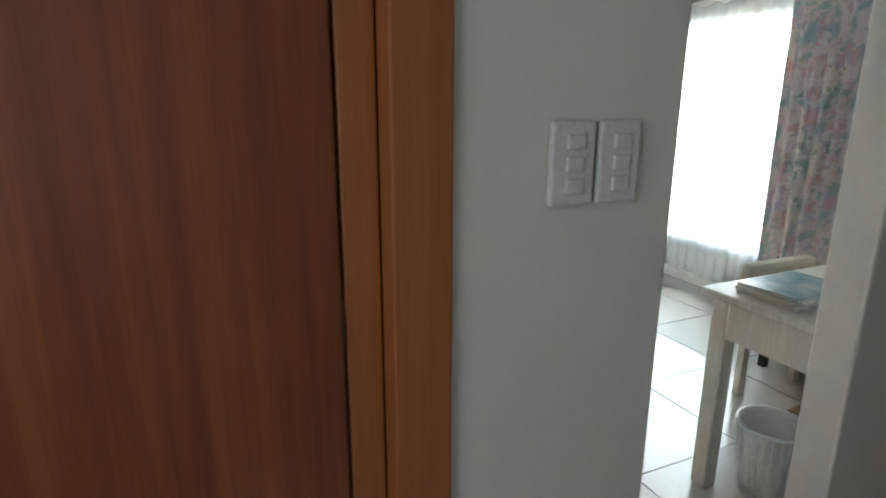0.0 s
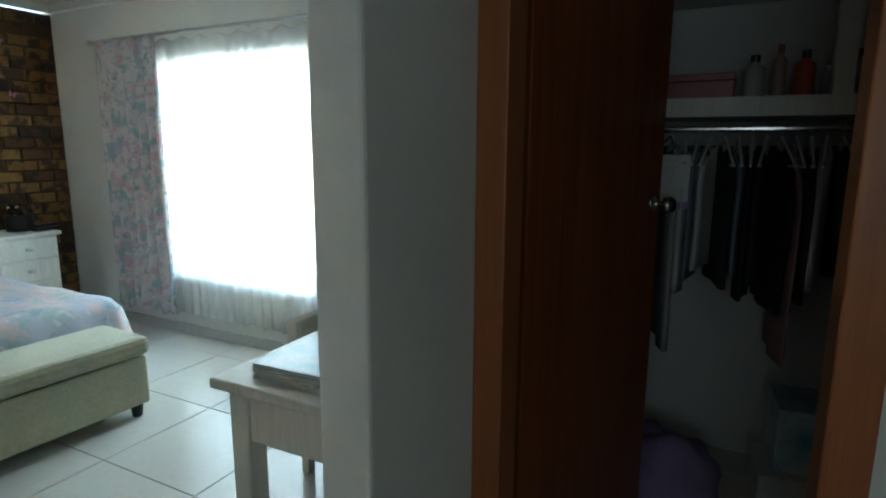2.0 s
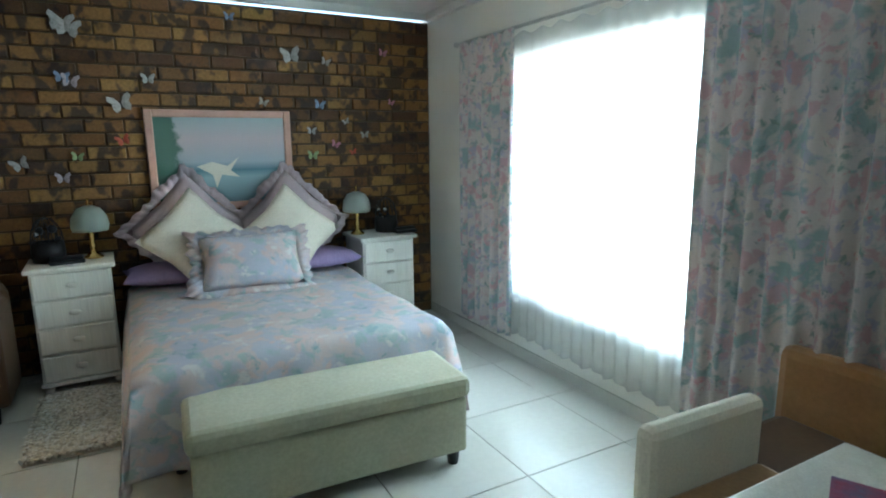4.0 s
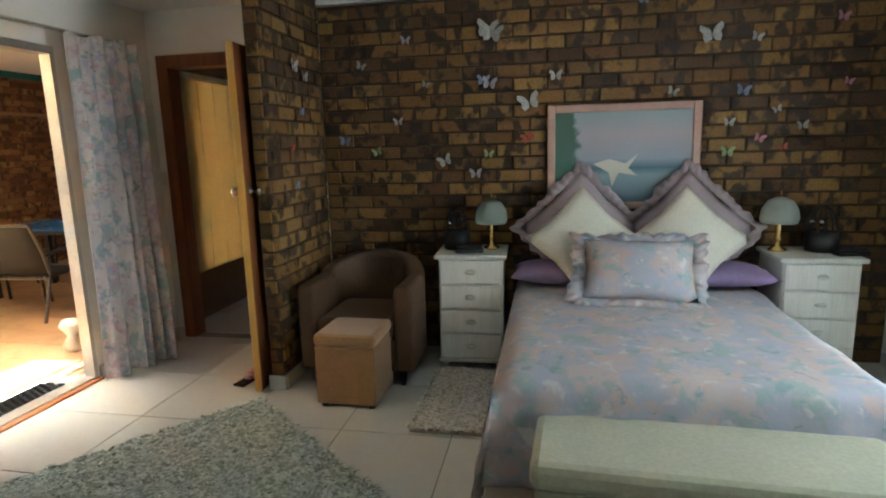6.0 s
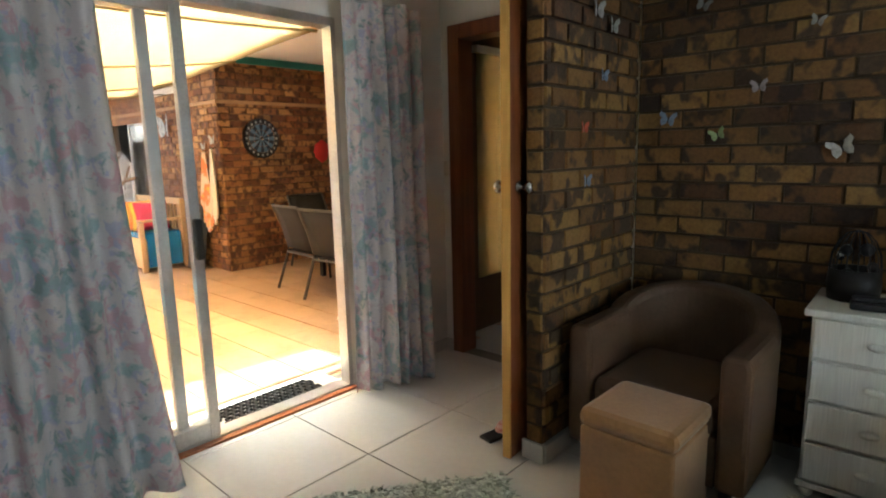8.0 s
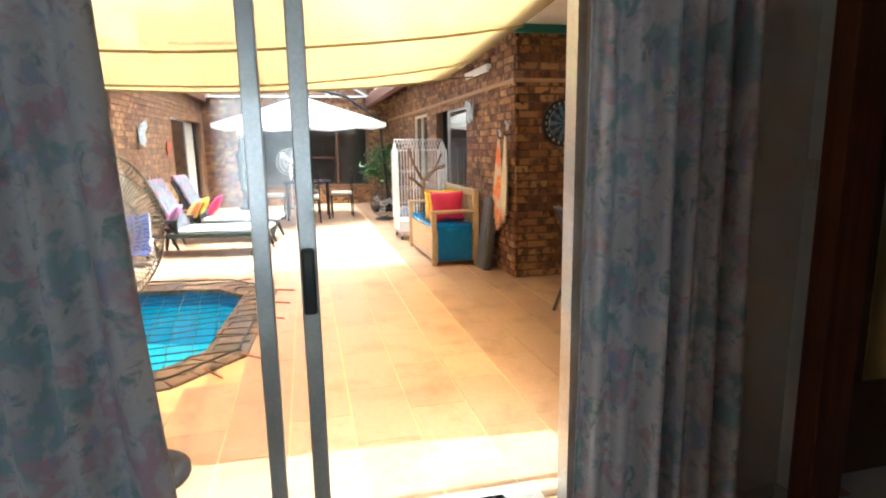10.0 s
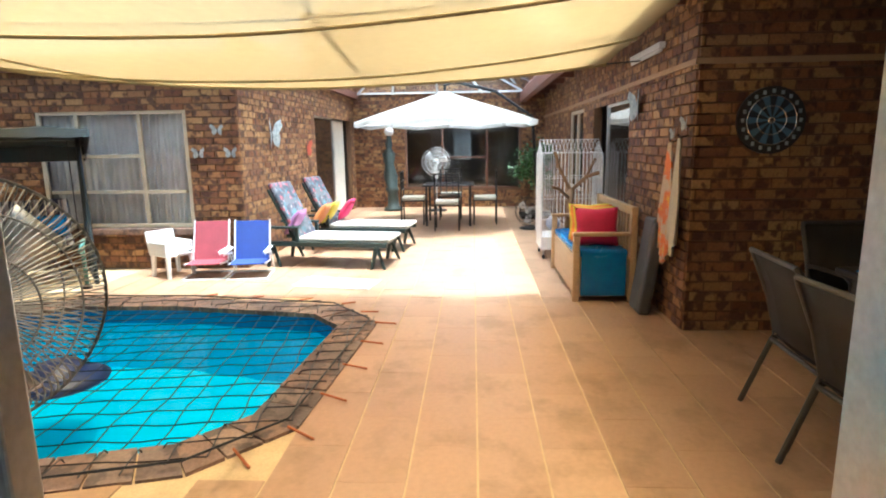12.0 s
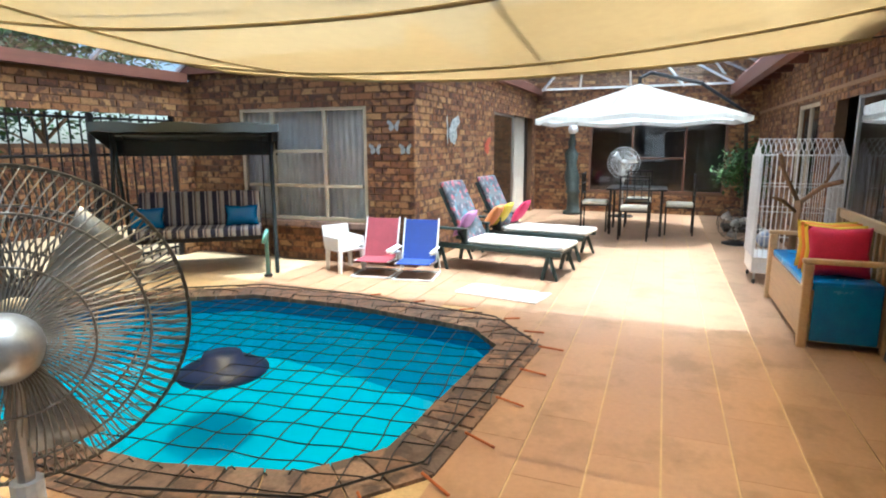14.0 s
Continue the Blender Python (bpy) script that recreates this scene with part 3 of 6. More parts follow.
setting("trim_strip", M_STRIP, (RX + 0.012, RY - 0.02, 1.96, RX + 0.03, 8.0, 2.0), (BX, RY - 0.032, 1.96, RX + 0.03, RY - 0.012, 2.0), label="pale strip running along the brick wall")
setting("ceiling_veranda", M_CEIL, (RX, 4.86, 2.5, -1.75, 8.1, 2.58), label="white veranda ceiling over the outdoor table")
setting("trim_teal", M_TEAL, (RX + 0.01, 5.3, 2.42, RX + 0.06, 8.08, 2.499), label="teal painted cornice of the veranda")

# ---- things: bedroom ----
def cushion(name, label, category, size, m, material, frill=0.0, group="", puff=0.5):
    """A stuffed square cushion with pointed corners, lying in its own xy plane."""
    bm = bmesh.new()
    w, h, t = size
    n = 12
    grid = {}
    for s in (1, -1):
        for i in range(n + 1):
            for j in range(n + 1):
                u, v = i / n * 2 - 1, j / n * 2 - 1
                edge = (1 - u * u) * (1 - v * v)
                if s < 0 and (i in (0, n) or j in (0, n)):
                    grid[s, i, j] = grid[1, i, j]
                    continue
                pull = 1 - 0.10 * (1 - abs(u)) * abs(v) ** 3 - 0.10 * (1 - abs(v)) * abs(u) ** 3
                grid[s, i, j] = bm.verts.new((u * w / 2 * pull, v * h / 2 * pull, s * t / 2 * edge ** puff + 0.006 * noise.noise((u * 3, v * 3, s + w))))
    for s in (1, -1):
        for i in range(n):
            for j in range(n):
                bm.faces.new((grid[s, i, j], grid[s, i + 1, j], grid[s, i + 1, j + 1], grid[s, i, j + 1]))
    e = thing(name, label, category, m, group)
    part("stuffing", bm, material, e, smooth=True)
    if frill:
        bm = bmesh.new()
        k = 160
        ring = []
        for q in range(k):
            a = q / k * 4
            side, f = int(a), a - int(a)
            p = [(-1 + 2 * f, -1), (1, -1 + 2 * f), (1 - 2 * f, 1), (-1, 1 - 2 * f)][side]
            z = 0.012 * math.sin(q * 1.7) - 0.03 * abs(noise.noise((q * 0.13, 2.0, w)))
            l = frill / max(w, h) * 2 * (0.9 + 0.5 * noise.noise((q * 0.21, w * 7, h)) + 0.12 * math.sin(q * 1.1))
            ring.append((bm.verts.new((p[0] * w / 2 * 0.95, p[1] * h / 2 * 0.95, 0)), bm.verts.new((p[0] * w / 2 * (1 + l), p[1] * h / 2 * (1 + l), z))))
        for q in range(k):
            a, b = ring[q], ring[(q + 1) % k]
            bm.faces.new((a[0], b[0], b[1], a[1]))
        part("frill", bm, material, e, thick=0.004, smooth=True)
    return e

def curtain(name, label, p0, p1, z0, z1, folds, amp, material, pinch=0.6, flare=1.0, header=True):
    bm = bmesh.new()
    a, b = Vector(p0), Vector(p1)
    d = b - a
    nrm = Vector((-d.y, d.x)).normalized()
    nu, nv = folds * 10, 22
    rows = []
    for j in range(nv + 1):
        v = j / nv
        z = z0 + (z1 - z0) * v
        r = []
        for i in range(nu + 1):
            u = i / nu
            ph = u * folds * 2 * math.pi + 0.5 * math.sin(u * 9) + 0.35 * (1 - v) * math.sin(u * 23)
            top = 0.35 if v > 0.95 else 1.0
            k = amp * top * (0.75 + 0.45 * (1 - v)) * (0.7 + 0.5 * noise.noise((u * 5, 0.3, folds)))
            spread = 1 + (flare - 1) * (1 - v) ** 2
            mid = a + d * (0.5 + (u - 0.5) * spread)
            w = mid + nrm * (k * math.sin(ph) + 0.012 * noise.noise((u * 12, v * 4, 1.3)))
            r.append(bm.verts.new((w.x, w.y, z + 0.012 * math.sin(ph * 0.5) * (1 if j in (0, nv) else 0))))
        rows.append(r)
    for r, q in zip(rows, rows[1:]):
        for i in range(nu):
            bm.faces.new((r[i], r[i + 1], q[i + 1], q[i]))
    ob = part(name, bm, material, None, label, smooth=True, thick=0.003)
    return tagged(ob, label, "curtain")

curtain("curtain", "floral pastel curtain with pleats beside the window", (3.27, 3.72), (3.27, 4.38), 0.16, 2.13, 7, 0.04, M_CURTAIN)
curtain("curtain", "wide floral pastel curtain drawn beside the window", (3.26, 1.45), (3.26, 2.37), 0.12, 2.13, 9, 0.045, M_CURTAIN)
net = curtain("net_curtain", "sheer white net curtain across the bright window", (3.31, 1.7), (3.31, 4.0), 0.17, 2.1, 26, 0.013, M_NET)
curtain("curtain", "floral curtain hanging beside the open sliding door", (-1.50, 4.11), (-1.38, 4.56), 0.02, 2.14, 6, 0.05, M_CURTAIN, flare=1.1)
curtain("curtain", "floral curtain gathered over the closed half of the sliding door", (-1.45, 2.12), (-1.36, 2.92), 0.02, 2.14, 7, 0.06, M_CURTAIN, flare=1.3)

def curtain_rail(label, a, b):
    e = thing("curtain_rail", label, "curtain rail")
    bm = bmesh.new()
    rod(bm, a, b, 0.011)
    part("rail", bm, M_ALU, e)
    for f in (0.05, 0.5, 0.95):
        p = Vector(a).lerp(Vector(b), f)
        off = Vector((0.07, 0, 0)) if a[0] > 0 else Vector((-0.14, 0, 0))
        bm = bmesh.new()
        rod(bm, p, p + off, 0.008)
        part("bracket", bm, M_ALU, e)
    for q in (a, b):
        bm = bmesh.new()
        ball(bm, q, 0.02)
        part("finial", bm, M_ALU, e, smooth=True)
curtain_rail("thin metal curtain rail above the window", (3.28, 1.4, 2.135), (3.28, 4.45, 2.135))
curtain_rail("thin metal curtain rail above the sliding door", (-1.51, 1.9, 2.15), (-1.51, 4.55, 2.15))

def window_unit(name, label, m, w, h, cols, rails, fmat, depth=0.05, bars=False):
    """A window in its own xz plane, centre of its base at the origin; cols: mullion places, rails: (col, height)."""
    e = tagged(new(name), label, "window", kind="structure")
    e.matrix_basis = m
    bm = bmesh.new()
    t = 0.045
    for b in ((-w / 2, -depth / 2, 0, -w / 2 + t, depth / 2, h), (w / 2 - t, -depth / 2, 0, w / 2, depth / 2, h), (-w / 2 + t, -depth / 2, 0, w / 2 - t, depth / 2, t), (-w / 2 + t, -depth / 2, h - t, w / 2 - t, depth / 2, h)):
        box(bm, *b)
    part("window_frame", bm, fmat, e, bevel=0.004)
    xs = [-w / 2 + t, *cols, w / 2 - t]
    for c in cols:
        boxpart("mullion", e, fmat, c - 0.022, -depth / 2 + 0.003, t, c + 0.022, depth / 2 - 0.003, h - t)
    for k, z in rails:
        boxpart("glazing_bar", e, fmat, xs[k] + 0.022, -depth / 2 + 0.005, z - 0.02, xs[k + 1] - 0.022, depth / 2 - 0.005, z + 0.02)
    for k in range(len(xs) - 1):
        g = boxpart("pane", e, M_GLASS, xs[k], -0.003, t, xs[k + 1], 0.003, h - t, bevel=0)
        g.visible_shadow = False
        if bars:
            for i in range(4):
                x = xs[k] + (xs[k + 1] - xs[k]) * (i + 0.5) / 4
                boxpart("burglar_bar", e, M_WHITEMETAL, x - 0.005, 0.03, t, x + 0.005, 0.04, h - t, bevel=0)
    return e
window_unit("window_1", "steel bedroom window with clear panes", pose(3.5, 3.14, 0.47, 0, 0, 90), 1.48, 1.48, [-0.25, 0.3], [], M_WHITEMETAL)

def make_bed():
    e = thing("bed", "double bed with a pastel floral bedspread", "bed")
    boxpart("base", e, M_PURPLE, 1.12, 3.25, 0.12, 2.42, 4.98, 0.36, bevel=0.02, label="lilac valanced bed base")
    boxpart("mattress", e, M_CREAM, 1.10, 3.22, 0.36, 2.44, 4.98, 0.52, bevel=0.05)
    for x in (1.2, 2.34):
        for y in (3.35, 4.85):
            bm = bmesh.new()
            rod(bm, (x, y, 0), (x, y, 0.12), 0.025)
            part("leg", bm, M_BLACK, e)
    bm = bmesh.new()
    nx, ny = 60, 60
    x0, x1, y0, y1, zt = 1.08, 2.46, 3.20, 4.97, 0.545
    over, dropf = 0.46, 0.44
    vs = []
    for j in range(ny + 1):
        r = []
        for i in range(nx + 1):
            u, v = i / nx * (x1 - x0 + 2 * over) - over, j / ny * (y1 - y0 + dropf) - dropf
            x, y, z = x0 + u, y0 + v, zt
            dx = -u if u < 0 else max(0, u - (x1 - x0))
            dy = -v if v < 0 else 0
            dd = math.hypot(dx, dy) if dx and dy else dx + dy
            if dd > 0:
                fall = min(dd, 0.50)
                wave = 0.02 * math.sin((y if dx > dy else x) * 26) * min(1, fall / 0.25)
                z = zt - 0.03 - max(0, fall - 0.03) * 0.97
                if dx:
                    x = (x0 - 1 * (0.03 + 0.14 * fall + wave)) if u < 0 else (x1 + 0.03 + 0.14 * fall + wave)
                if dy:
                    y = y0 - (0.03 + 0.06 * fall + wave)
                z = max(z, 0.03)
            else:
                z += 0.02 * noise.noise((x * 3, y * 3, 0)) + 0.02 * math.sin((u / (x1 - x0)) * math.pi)
            r.append(bm.verts.new((x, y, z)))
        vs.append(r)
    for a, b in zip(vs, vs[1:]):
        for i in range(nx):
            bm.faces.new((a[i], a[i + 1], b[i + 1], b[i]))
    part("bedspread", bm, M_BEDSPREAD, e, "pastel floral bedspread falling to the floor", smooth=True, thick=0.008)
make_bed()
for x in (1.45, 2.12):
    cushion("pillow", "mauve satin pillow with a frilled edge leaning on the wall", "pillow", (0.54, 0.54, 0.14), Matrix.Translation((x, 4.85, 0.90)) @ pose(0, 0, 0, 72) @ pose(0, 0, 0, 0, 0, 45), M_LILAC, 0.05, "bed pillows")
for x in (1.30, 2.28):
    cushion("pillow", "lilac pillow lying flat at the head of the bed", "pillow", (0.55, 0.40, 0.14), pose(x, 4.72, 0.64), M_PURPLE, 0.0, "bed pillows")
for x in (1.45, 2.06):
    cushion("cushion", "plain cream square cushion standing on its corner", "cushion", (0.48, 0.48, 0.13), Matrix.Translation((x, 4.60, 0.87)) @ pose(0, 0, 0, 66) @ pose(0, 0, 0, 0, 0, 45), M_CREAM, 0.0, "bed cushions")
cushion("cushion", "frilled floral cushion lying against the cream ones", "cushion", (0.60, 0.38, 0.18), Matrix.Translation((1.74, 4.34, 0.74)) @ pose(0, 0, 0, 52, 0, -4), M_BEDSPREAD, 0.07, "bed cushions")

def make_bench():
    e = thing("storage_bench", "pale olive suede storage bench at the foot of the bed", "bench", pose(1.79, 2.98, 0, 0, 0, -3))
    boxpart("box", e, M_OLIVE, -0.57, -0.19, 0.07, 0.57, 0.19, 0.33, bevel=0.015)
    boxpart("lid", e, M_OLIVE, -0.585, -0.205, 0.333, 0.585, 0.205, 0.43, bevel=0.03)
    for x in (-0.52, 0.52):
        for y in (-0.14, 0.14):
            bm = bmesh.new()
            rod(bm, (x, y, 0), (x, y, 0.07), 0.024, 0.032, 12)
            part("foot", bm, M_BLACK, e)
make_bench()

def make_nightstand(m):
    e = thing("nightstand", "white painted four-drawer nightstand against the brick wall", "nightstand", m, "nightstands")
    boxpart("body", e, M_WHITEWOOD, -0.205, -0.185, 0.06, 0.205, 0.19, 0.735)
    boxpart("top", e, M_WHITEWOOD, -0.228, -0.215, 0.735, 0.228, 0.195, 0.762, bevel=0.006)
    boxpart("plinth", e, M_WHITEWOOD, -0.215, -0.2, 0.05, 0.215, 0.19, 0.075)
    for k in range(4):
        z = 0.085 + k * 0.163
        d = boxpart("drawer", e, M_WHITEWOOD, -0.195, -0.203, z, 0.195, -0.186, z + 0.152, bevel=0.006)
        bm = bmesh.new()
        ball(bm, (0, -0.215, z + 0.08), 0.02, 1.6, 0.8, 0.8)
        part("knob", bm, M_WHITEWOOD, d, smooth=True)
    for x in (-0.18, 0.18):
        for y in (-0.16, 0.16):
            bm = bmesh.new()
            ball(bm, (x, y, 0.026), 0.026, 1, 1, 1)
            part("foot", bm, M_WHITEWOOD, e, smooth=True)
    return e
ns = make_nightstand(pose(0.76, 4.80, 0, 0, 0, 2))
copy_thing(ns, pose(2.78, 4.80, 0))

M_SHADE = see_through("frosted_glass_shade", (0.75, 0.80, 0.76), 0.1)
def make_lamp(m):
    e = thing("table_lamp", "small brass table lamp with a frosted glass petal shade", "lamp", m, "bedside lamps")
    bm = bmesh.new()
    lathe(bm, [(0.055, 0), (0.052, 0.012), (0.02, 0.03), (0.014, 0.06), (0.022, 0.08), (0.012, 0.10), (0.018, 0.14), (0.01, 0.17), (0.01, 0.22)])
    part("stem", bm, M_BRASS, e, "turned brass stem", smooth=True)
    bm = bmesh.new()
    lathe(bm, [(0.094, 0.17), (0.102, 0.20), (0.094, 0.255), (0.064, 0.305), (0.02, 0.325)], 24, close=False)
    for v in bm.verts:
        a = math.atan2(v.co.y, v.co.x)
        f = 1 + 0.06 * abs(math.sin(a * 4))
        v.co.x *= f
        v.co.y *= f
    part("shade", bm, M_SHADE, e, "frosted glass shade in petals", smooth=True, thick=0.003)
    bm = bmesh.new()
    lathe(bm, [(0.012, 0.326), (0.006, 0.34), (0.009, 0.35), (0.002, 0.37)], 10)
    part("finial", bm, M_BRASS, e, smooth=True)
    return e
lamp = make_lamp(pose(0.88, 4.84, 0.762))
copy_thing(lamp, pose(2.62, 4.84, 0.762))
def bedside_items(x0):
    e = thing("wire_stand", "small dark wire stand with trinkets on the nightstand", "ornament", pose(x0, 4.84, 0.762))
    for k in range(7):
        a = k * math.pi / 7
        bm = bmesh.new()
        tube(bm, [(0.085 * math.cos(t) * math.cos(a), 0.085 * math.cos(t) * math.sin(a), 0.12 + 0.15 * math.sin(t)) for t in [q * math.pi / 8 for q in range(9)]], 0.0025, 5)
        part("wire", bm, M_DARKMETAL, e)
    bm = bmesh.new()
    lathe(bm, [(0.085, 0), (0.09, 0.06), (0.085, 0.12), (0.078, 0.12), (0.08, 0.01)], 16)
    part("basket", bm, M_DARKMETAL, e, smooth=True)
    rr = random.Random(x0)
    for k in range(9):
        bm = bmesh.new()
        ball(bm, (rr.uniform(-.06, .06), rr.uniform(-.06, .06), rr.uniform(.1, .2)), rr.uniform(.012, .026), u=8, v=6)
        part("trinket", bm, (M_DARKMETAL, M_CHROME, M_BLACK)[k % 3], e, smooth=True)
    t = thing("telephone", "black cordless telephone lying on the nightstand", "telephone", pose(x0 + 0.10, 4.70, 0.762, 0, 0, 8))
    boxpart("base", t, M_BLACK, -0.09, -0.04, 0, 0.09, 0.04, 0.025, bevel=0.008)
    boxpart("handset", t, M_BLACK, -0.085, -0.022, 0.025, 0.085, 0.022, 0.048, bevel=0.01)
bedside_items(0.65)
bedside_items(2.86)

# picture
def make_picture():
    e = thing("framed_picture", "pink-framed painting of a white bird over a lake", "picture", pose(1.715, 4.985, 1.0))
    w, h = 0.475, 0.68
    for n_, b in (("side_rail", (-w, 0, 0, -w + 0.05, 0.03, h)), ("side_rail", (w - 0.05, 0, 0, w, 0.03, h)), ("top_rail", (-w + 0.05, 0, h - 0.05, w - 0.05, 0.03, h)), ("bottom_rail", (-w + 0.05, 0, 0, w - 0.05, 0.03, 0.05))):
        boxpart(n_, e, surface("pink_frame_paint", (0.62, 0.38, 0.30), None, 0.4), *b, bevel=0.008)
    m, nt, b, ln = nodes_of("lake_painting")
    tc, sp = nt.nodes.new("ShaderNodeTexCoord"), nt.nodes.new("ShaderNodeSeparateXYZ")
    ln.new(tc.outputs["Object"], sp.inputs[0])
    mr = nt.nodes.new("ShaderNodeMapRange")
    mr.inputs[1].default_value, mr.inputs[2].default_value = 0.05, 0.63
    ln.new(sp.outputs[2], mr.inputs[0])
    sky_c = ramp(nt, mr.outputs[0], [(0.0, (0.16, 0.26, 0.30)), (0.3, (0.28, 0.38, 0.42)), (0.38, (0.10, 0.20, 0.24)), (0.48, (0.36, 0.40, 0.46)), (0.75, (0.48, 0.42, 0.44)), (1.0, (0.34, 0.42, 0.46))])
    mr2 = nt.nodes.new("ShaderNodeMapRange")
    mr2.inputs[1].default_value, mr2.inputs[2].default_value = -0.42, -0.05
    ln.new(sp.outputs[0], mr2.inputs[0])
    n1 = noise_node(nt, 9.0, 5.0)
    ad = nt.nodes.new("ShaderNodeMath")
    ad.operation = "SUBTRACT"
    ln.new(n1.outputs[0], ad.inputs[0]), ln.new(mr2.outputs[0], ad.inputs[1])
    tree = ramp(nt, ad.outputs[0], [(0.05, (0, 0, 0)), (0.2, (0.9, 0.9, 0.9))])
    ln.new(blend(nt, tree, sky_c, (0.06, 0.15, 0.10)), b.inputs["Base Color"])
    b.inputs["Roughness"].default_value = 0.35
    boxpart("canvas", e, m, -w + 0.045, 0.012, 0.045, w - 0.045, 0.028, h - 0.045, bevel=0)
    bm = bmesh.new()
    outline = [(-0.18, 0.30), (-0.08, 0.33), (0.02, 0.30), (0.10, 0.36), (0.04, 0.27), (0.10, 0.22), (-0.02, 0.24), (-0.06, 0.15), (-0.08, 0.24)]
    bm.faces.new([bm.verts.new((x, 0.010, z)) for x, z in outline])
    part("painted_bird", bm, M_CREAM, e, "white painted bird", thick=0.001)
make_picture()

def make_armchair():
    e = thing("tub_armchair", "brown suede tub armchair beside the brick partition", "armchair", pose(0.10, 4.60, 0, 0, 0, 0))
    bm = bmesh.new()
    pts = []
    for k in range(25):
        a = math.pi * (k / 24) * 1.0
        pts.append((math.cos(a), math.sin(a)))
    prof = []
    for k, (c, s) in enumerate(pts):
        h = 0.63 + 0.11 * s ** 0.7
        ox, oy = 0.36 * c, 0.02 + 0.33 * s
        ix, iy = 0.25 * c, 0.02 + 0.22 * s
        prof.append([bm.verts.new(p) for p in ((ox, oy, 0.10), (ox, oy, h - 0.04), (ox * 0.96, oy * 0.97, h), (ix * 1.05, iy * 1.03, h), (ix, iy, h - 0.04), (ix, iy, 0.10))])
    fr = []
    for sgn, k in ((1, 0), (-1, 24)):
        fr.append([bm.verts.new((v.co.x, -0.34, v.co.z)) for v in prof[k]])
    prof = [fr[0], *prof, fr[1]]
    for a, b in zip(prof, prof[1:]):
        for q in range(6):
            bm.faces.new((a[q], a[(q + 1) % 6], b[(q + 1) % 6], b[q]))
    bm.faces.new(prof[0]), bm.faces.new(prof[-1][::-1])
    part("tub_shell", bm, M_SUEDE_D, e, smooth=False, bevel=0.02)
    boxpart("seat_base", e, M_SUEDE_D, -0.25, -0.33, 0.10, 0.25, 0.2, 0.30, bevel=0.01)
    boxpart("seat_cushion", e, M_SUEDE_D, -0.245, -0.345, 0.30, 0.245, 0.2, 0.42, bevel=0.04)
    for x in (-0.28, 0.28):
        for y in (-0.28, 0.22):
            bm = bmesh.new()
            rod(bm, (x, y, 0), (x, y, 0.10), 0.018, 0.028)
            part("leg", bm, M_BLACK, e)
make_armchair()
def make_ottoman():
    e = thing("ottoman", "square tan suede ottoman in front of the armchair", "ottoman", pose(0.145, 4.13, 0, 0, 0, -1))
    boxpart("body", e, M_SUEDE, -0.175, -0.175, 0.02, 0.175, 0.175, 0.36, bevel=0.012)
    boxpart("padded_top", e, M_SUEDE, -0.182, -0.182, 0.355, 0.182, 0.182, 0.43, bevel=0.03)
    for x in (-0.14, 0.14):
        for y in (-0.14, 0.14):
            bm = bmesh.new()
            rod(bm, (x, y, 0), (x, y, 0.02), 0.02)
            part("foot", bm, M_BLACK, e)
make_ottoman()

def shag_rug(name, label, corners, mat_r, tufts, pile):
    e = thing(name, label, "rug")
    c = [Vector(p) for p in corners]
    bm = bmesh.new()
    lo = [bm.verts.new((p.x, p.y, 0.002)) for p in c]
    hi = [bm.verts.new((p.x, p.y, 0.014)) for p in c]
    bm.faces.new(hi), bm.faces.new(lo[::-1])
    for k in range(4):
        bm.faces.new((lo[k], lo[(k + 1) % 4], hi[(k + 1) % 4], hi[k]))
    part("backing", bm, mat_r, e)
    rr = random.Random(name)
    verts, faces = [], []
    for k in range(tufts):
        u, v = rr.random(), rr.random()
        p = c[0].lerp(c[1], u).lerp(c[3].lerp(c[2], u), v)
        a, l = rr.random() * 6.28, pile * rr.uniform(0.7, 1.2)
        dx, dy = math.cos(a), math.sin(a)
        w = 0.008
        st = len(verts)
        b0 = Vector((p.x, p.y, 0.012))
        tip = b0 + Vector((dx * l * 0.8, dy * l * 0.8, l * 0.55))
        mid = b0 + Vector((dx * l * 0.3, dy * l * 0.3, l * 0.6))
        s = Vector((-dy * w, dx * w, 0))
        verts += [b0 - s, b0 + s, mid + s, mid - s, tip]
        faces += [(st, st + 1, st + 2, st + 3), (st + 3, st + 2, st + 4)]
    me = bpy.data.meshes.new("shag")
    me.from_pydata([tuple(v) for v in verts], [], faces)
    me.materials.append(M_TUFT if mat_r is M_RUG else M_TUFT2)
    ob = tagged(new("shag", me), kind="stuff")
    ob.parent = e
shag_rug("shag_rug", "grey-green shaggy rug lying on the cream tiles", [(-1.10, 2.92), (-0.10, 2.1), (0.62, 3.10), (-0.36, 3.92)], M_RUG, 30000, 0.06)
shag_rug("bedside_rug", "small cream shaggy rug beside the bed", [(0.56, 3.74), (1.10, 3.74), (1.10, 4.54), (0.56, 4.54)], M_RUG2, 12000, 0.035)

# doors
def knob_set(parent, x, y, z, axis="y"):
    for s in (1, -1):
        bm = bmesh.new()
        mt = pose(x, y, z, -90 * s, 0, 0)
        lathe(bm, [(0.026, 0.0), (0.026, 0.006), (0.011, 0.010), (0.010, 0.035), (0.026, 0.045), (0.03, 0.06), (0.022, 0.072)], 16, mt @ pose(0, 0, 0.0))
        for v in bm.verts:
            v.co.y += s * 0.02
        part("knob", bm, M_CHROME, parent, "chrome door knob", smooth=True)

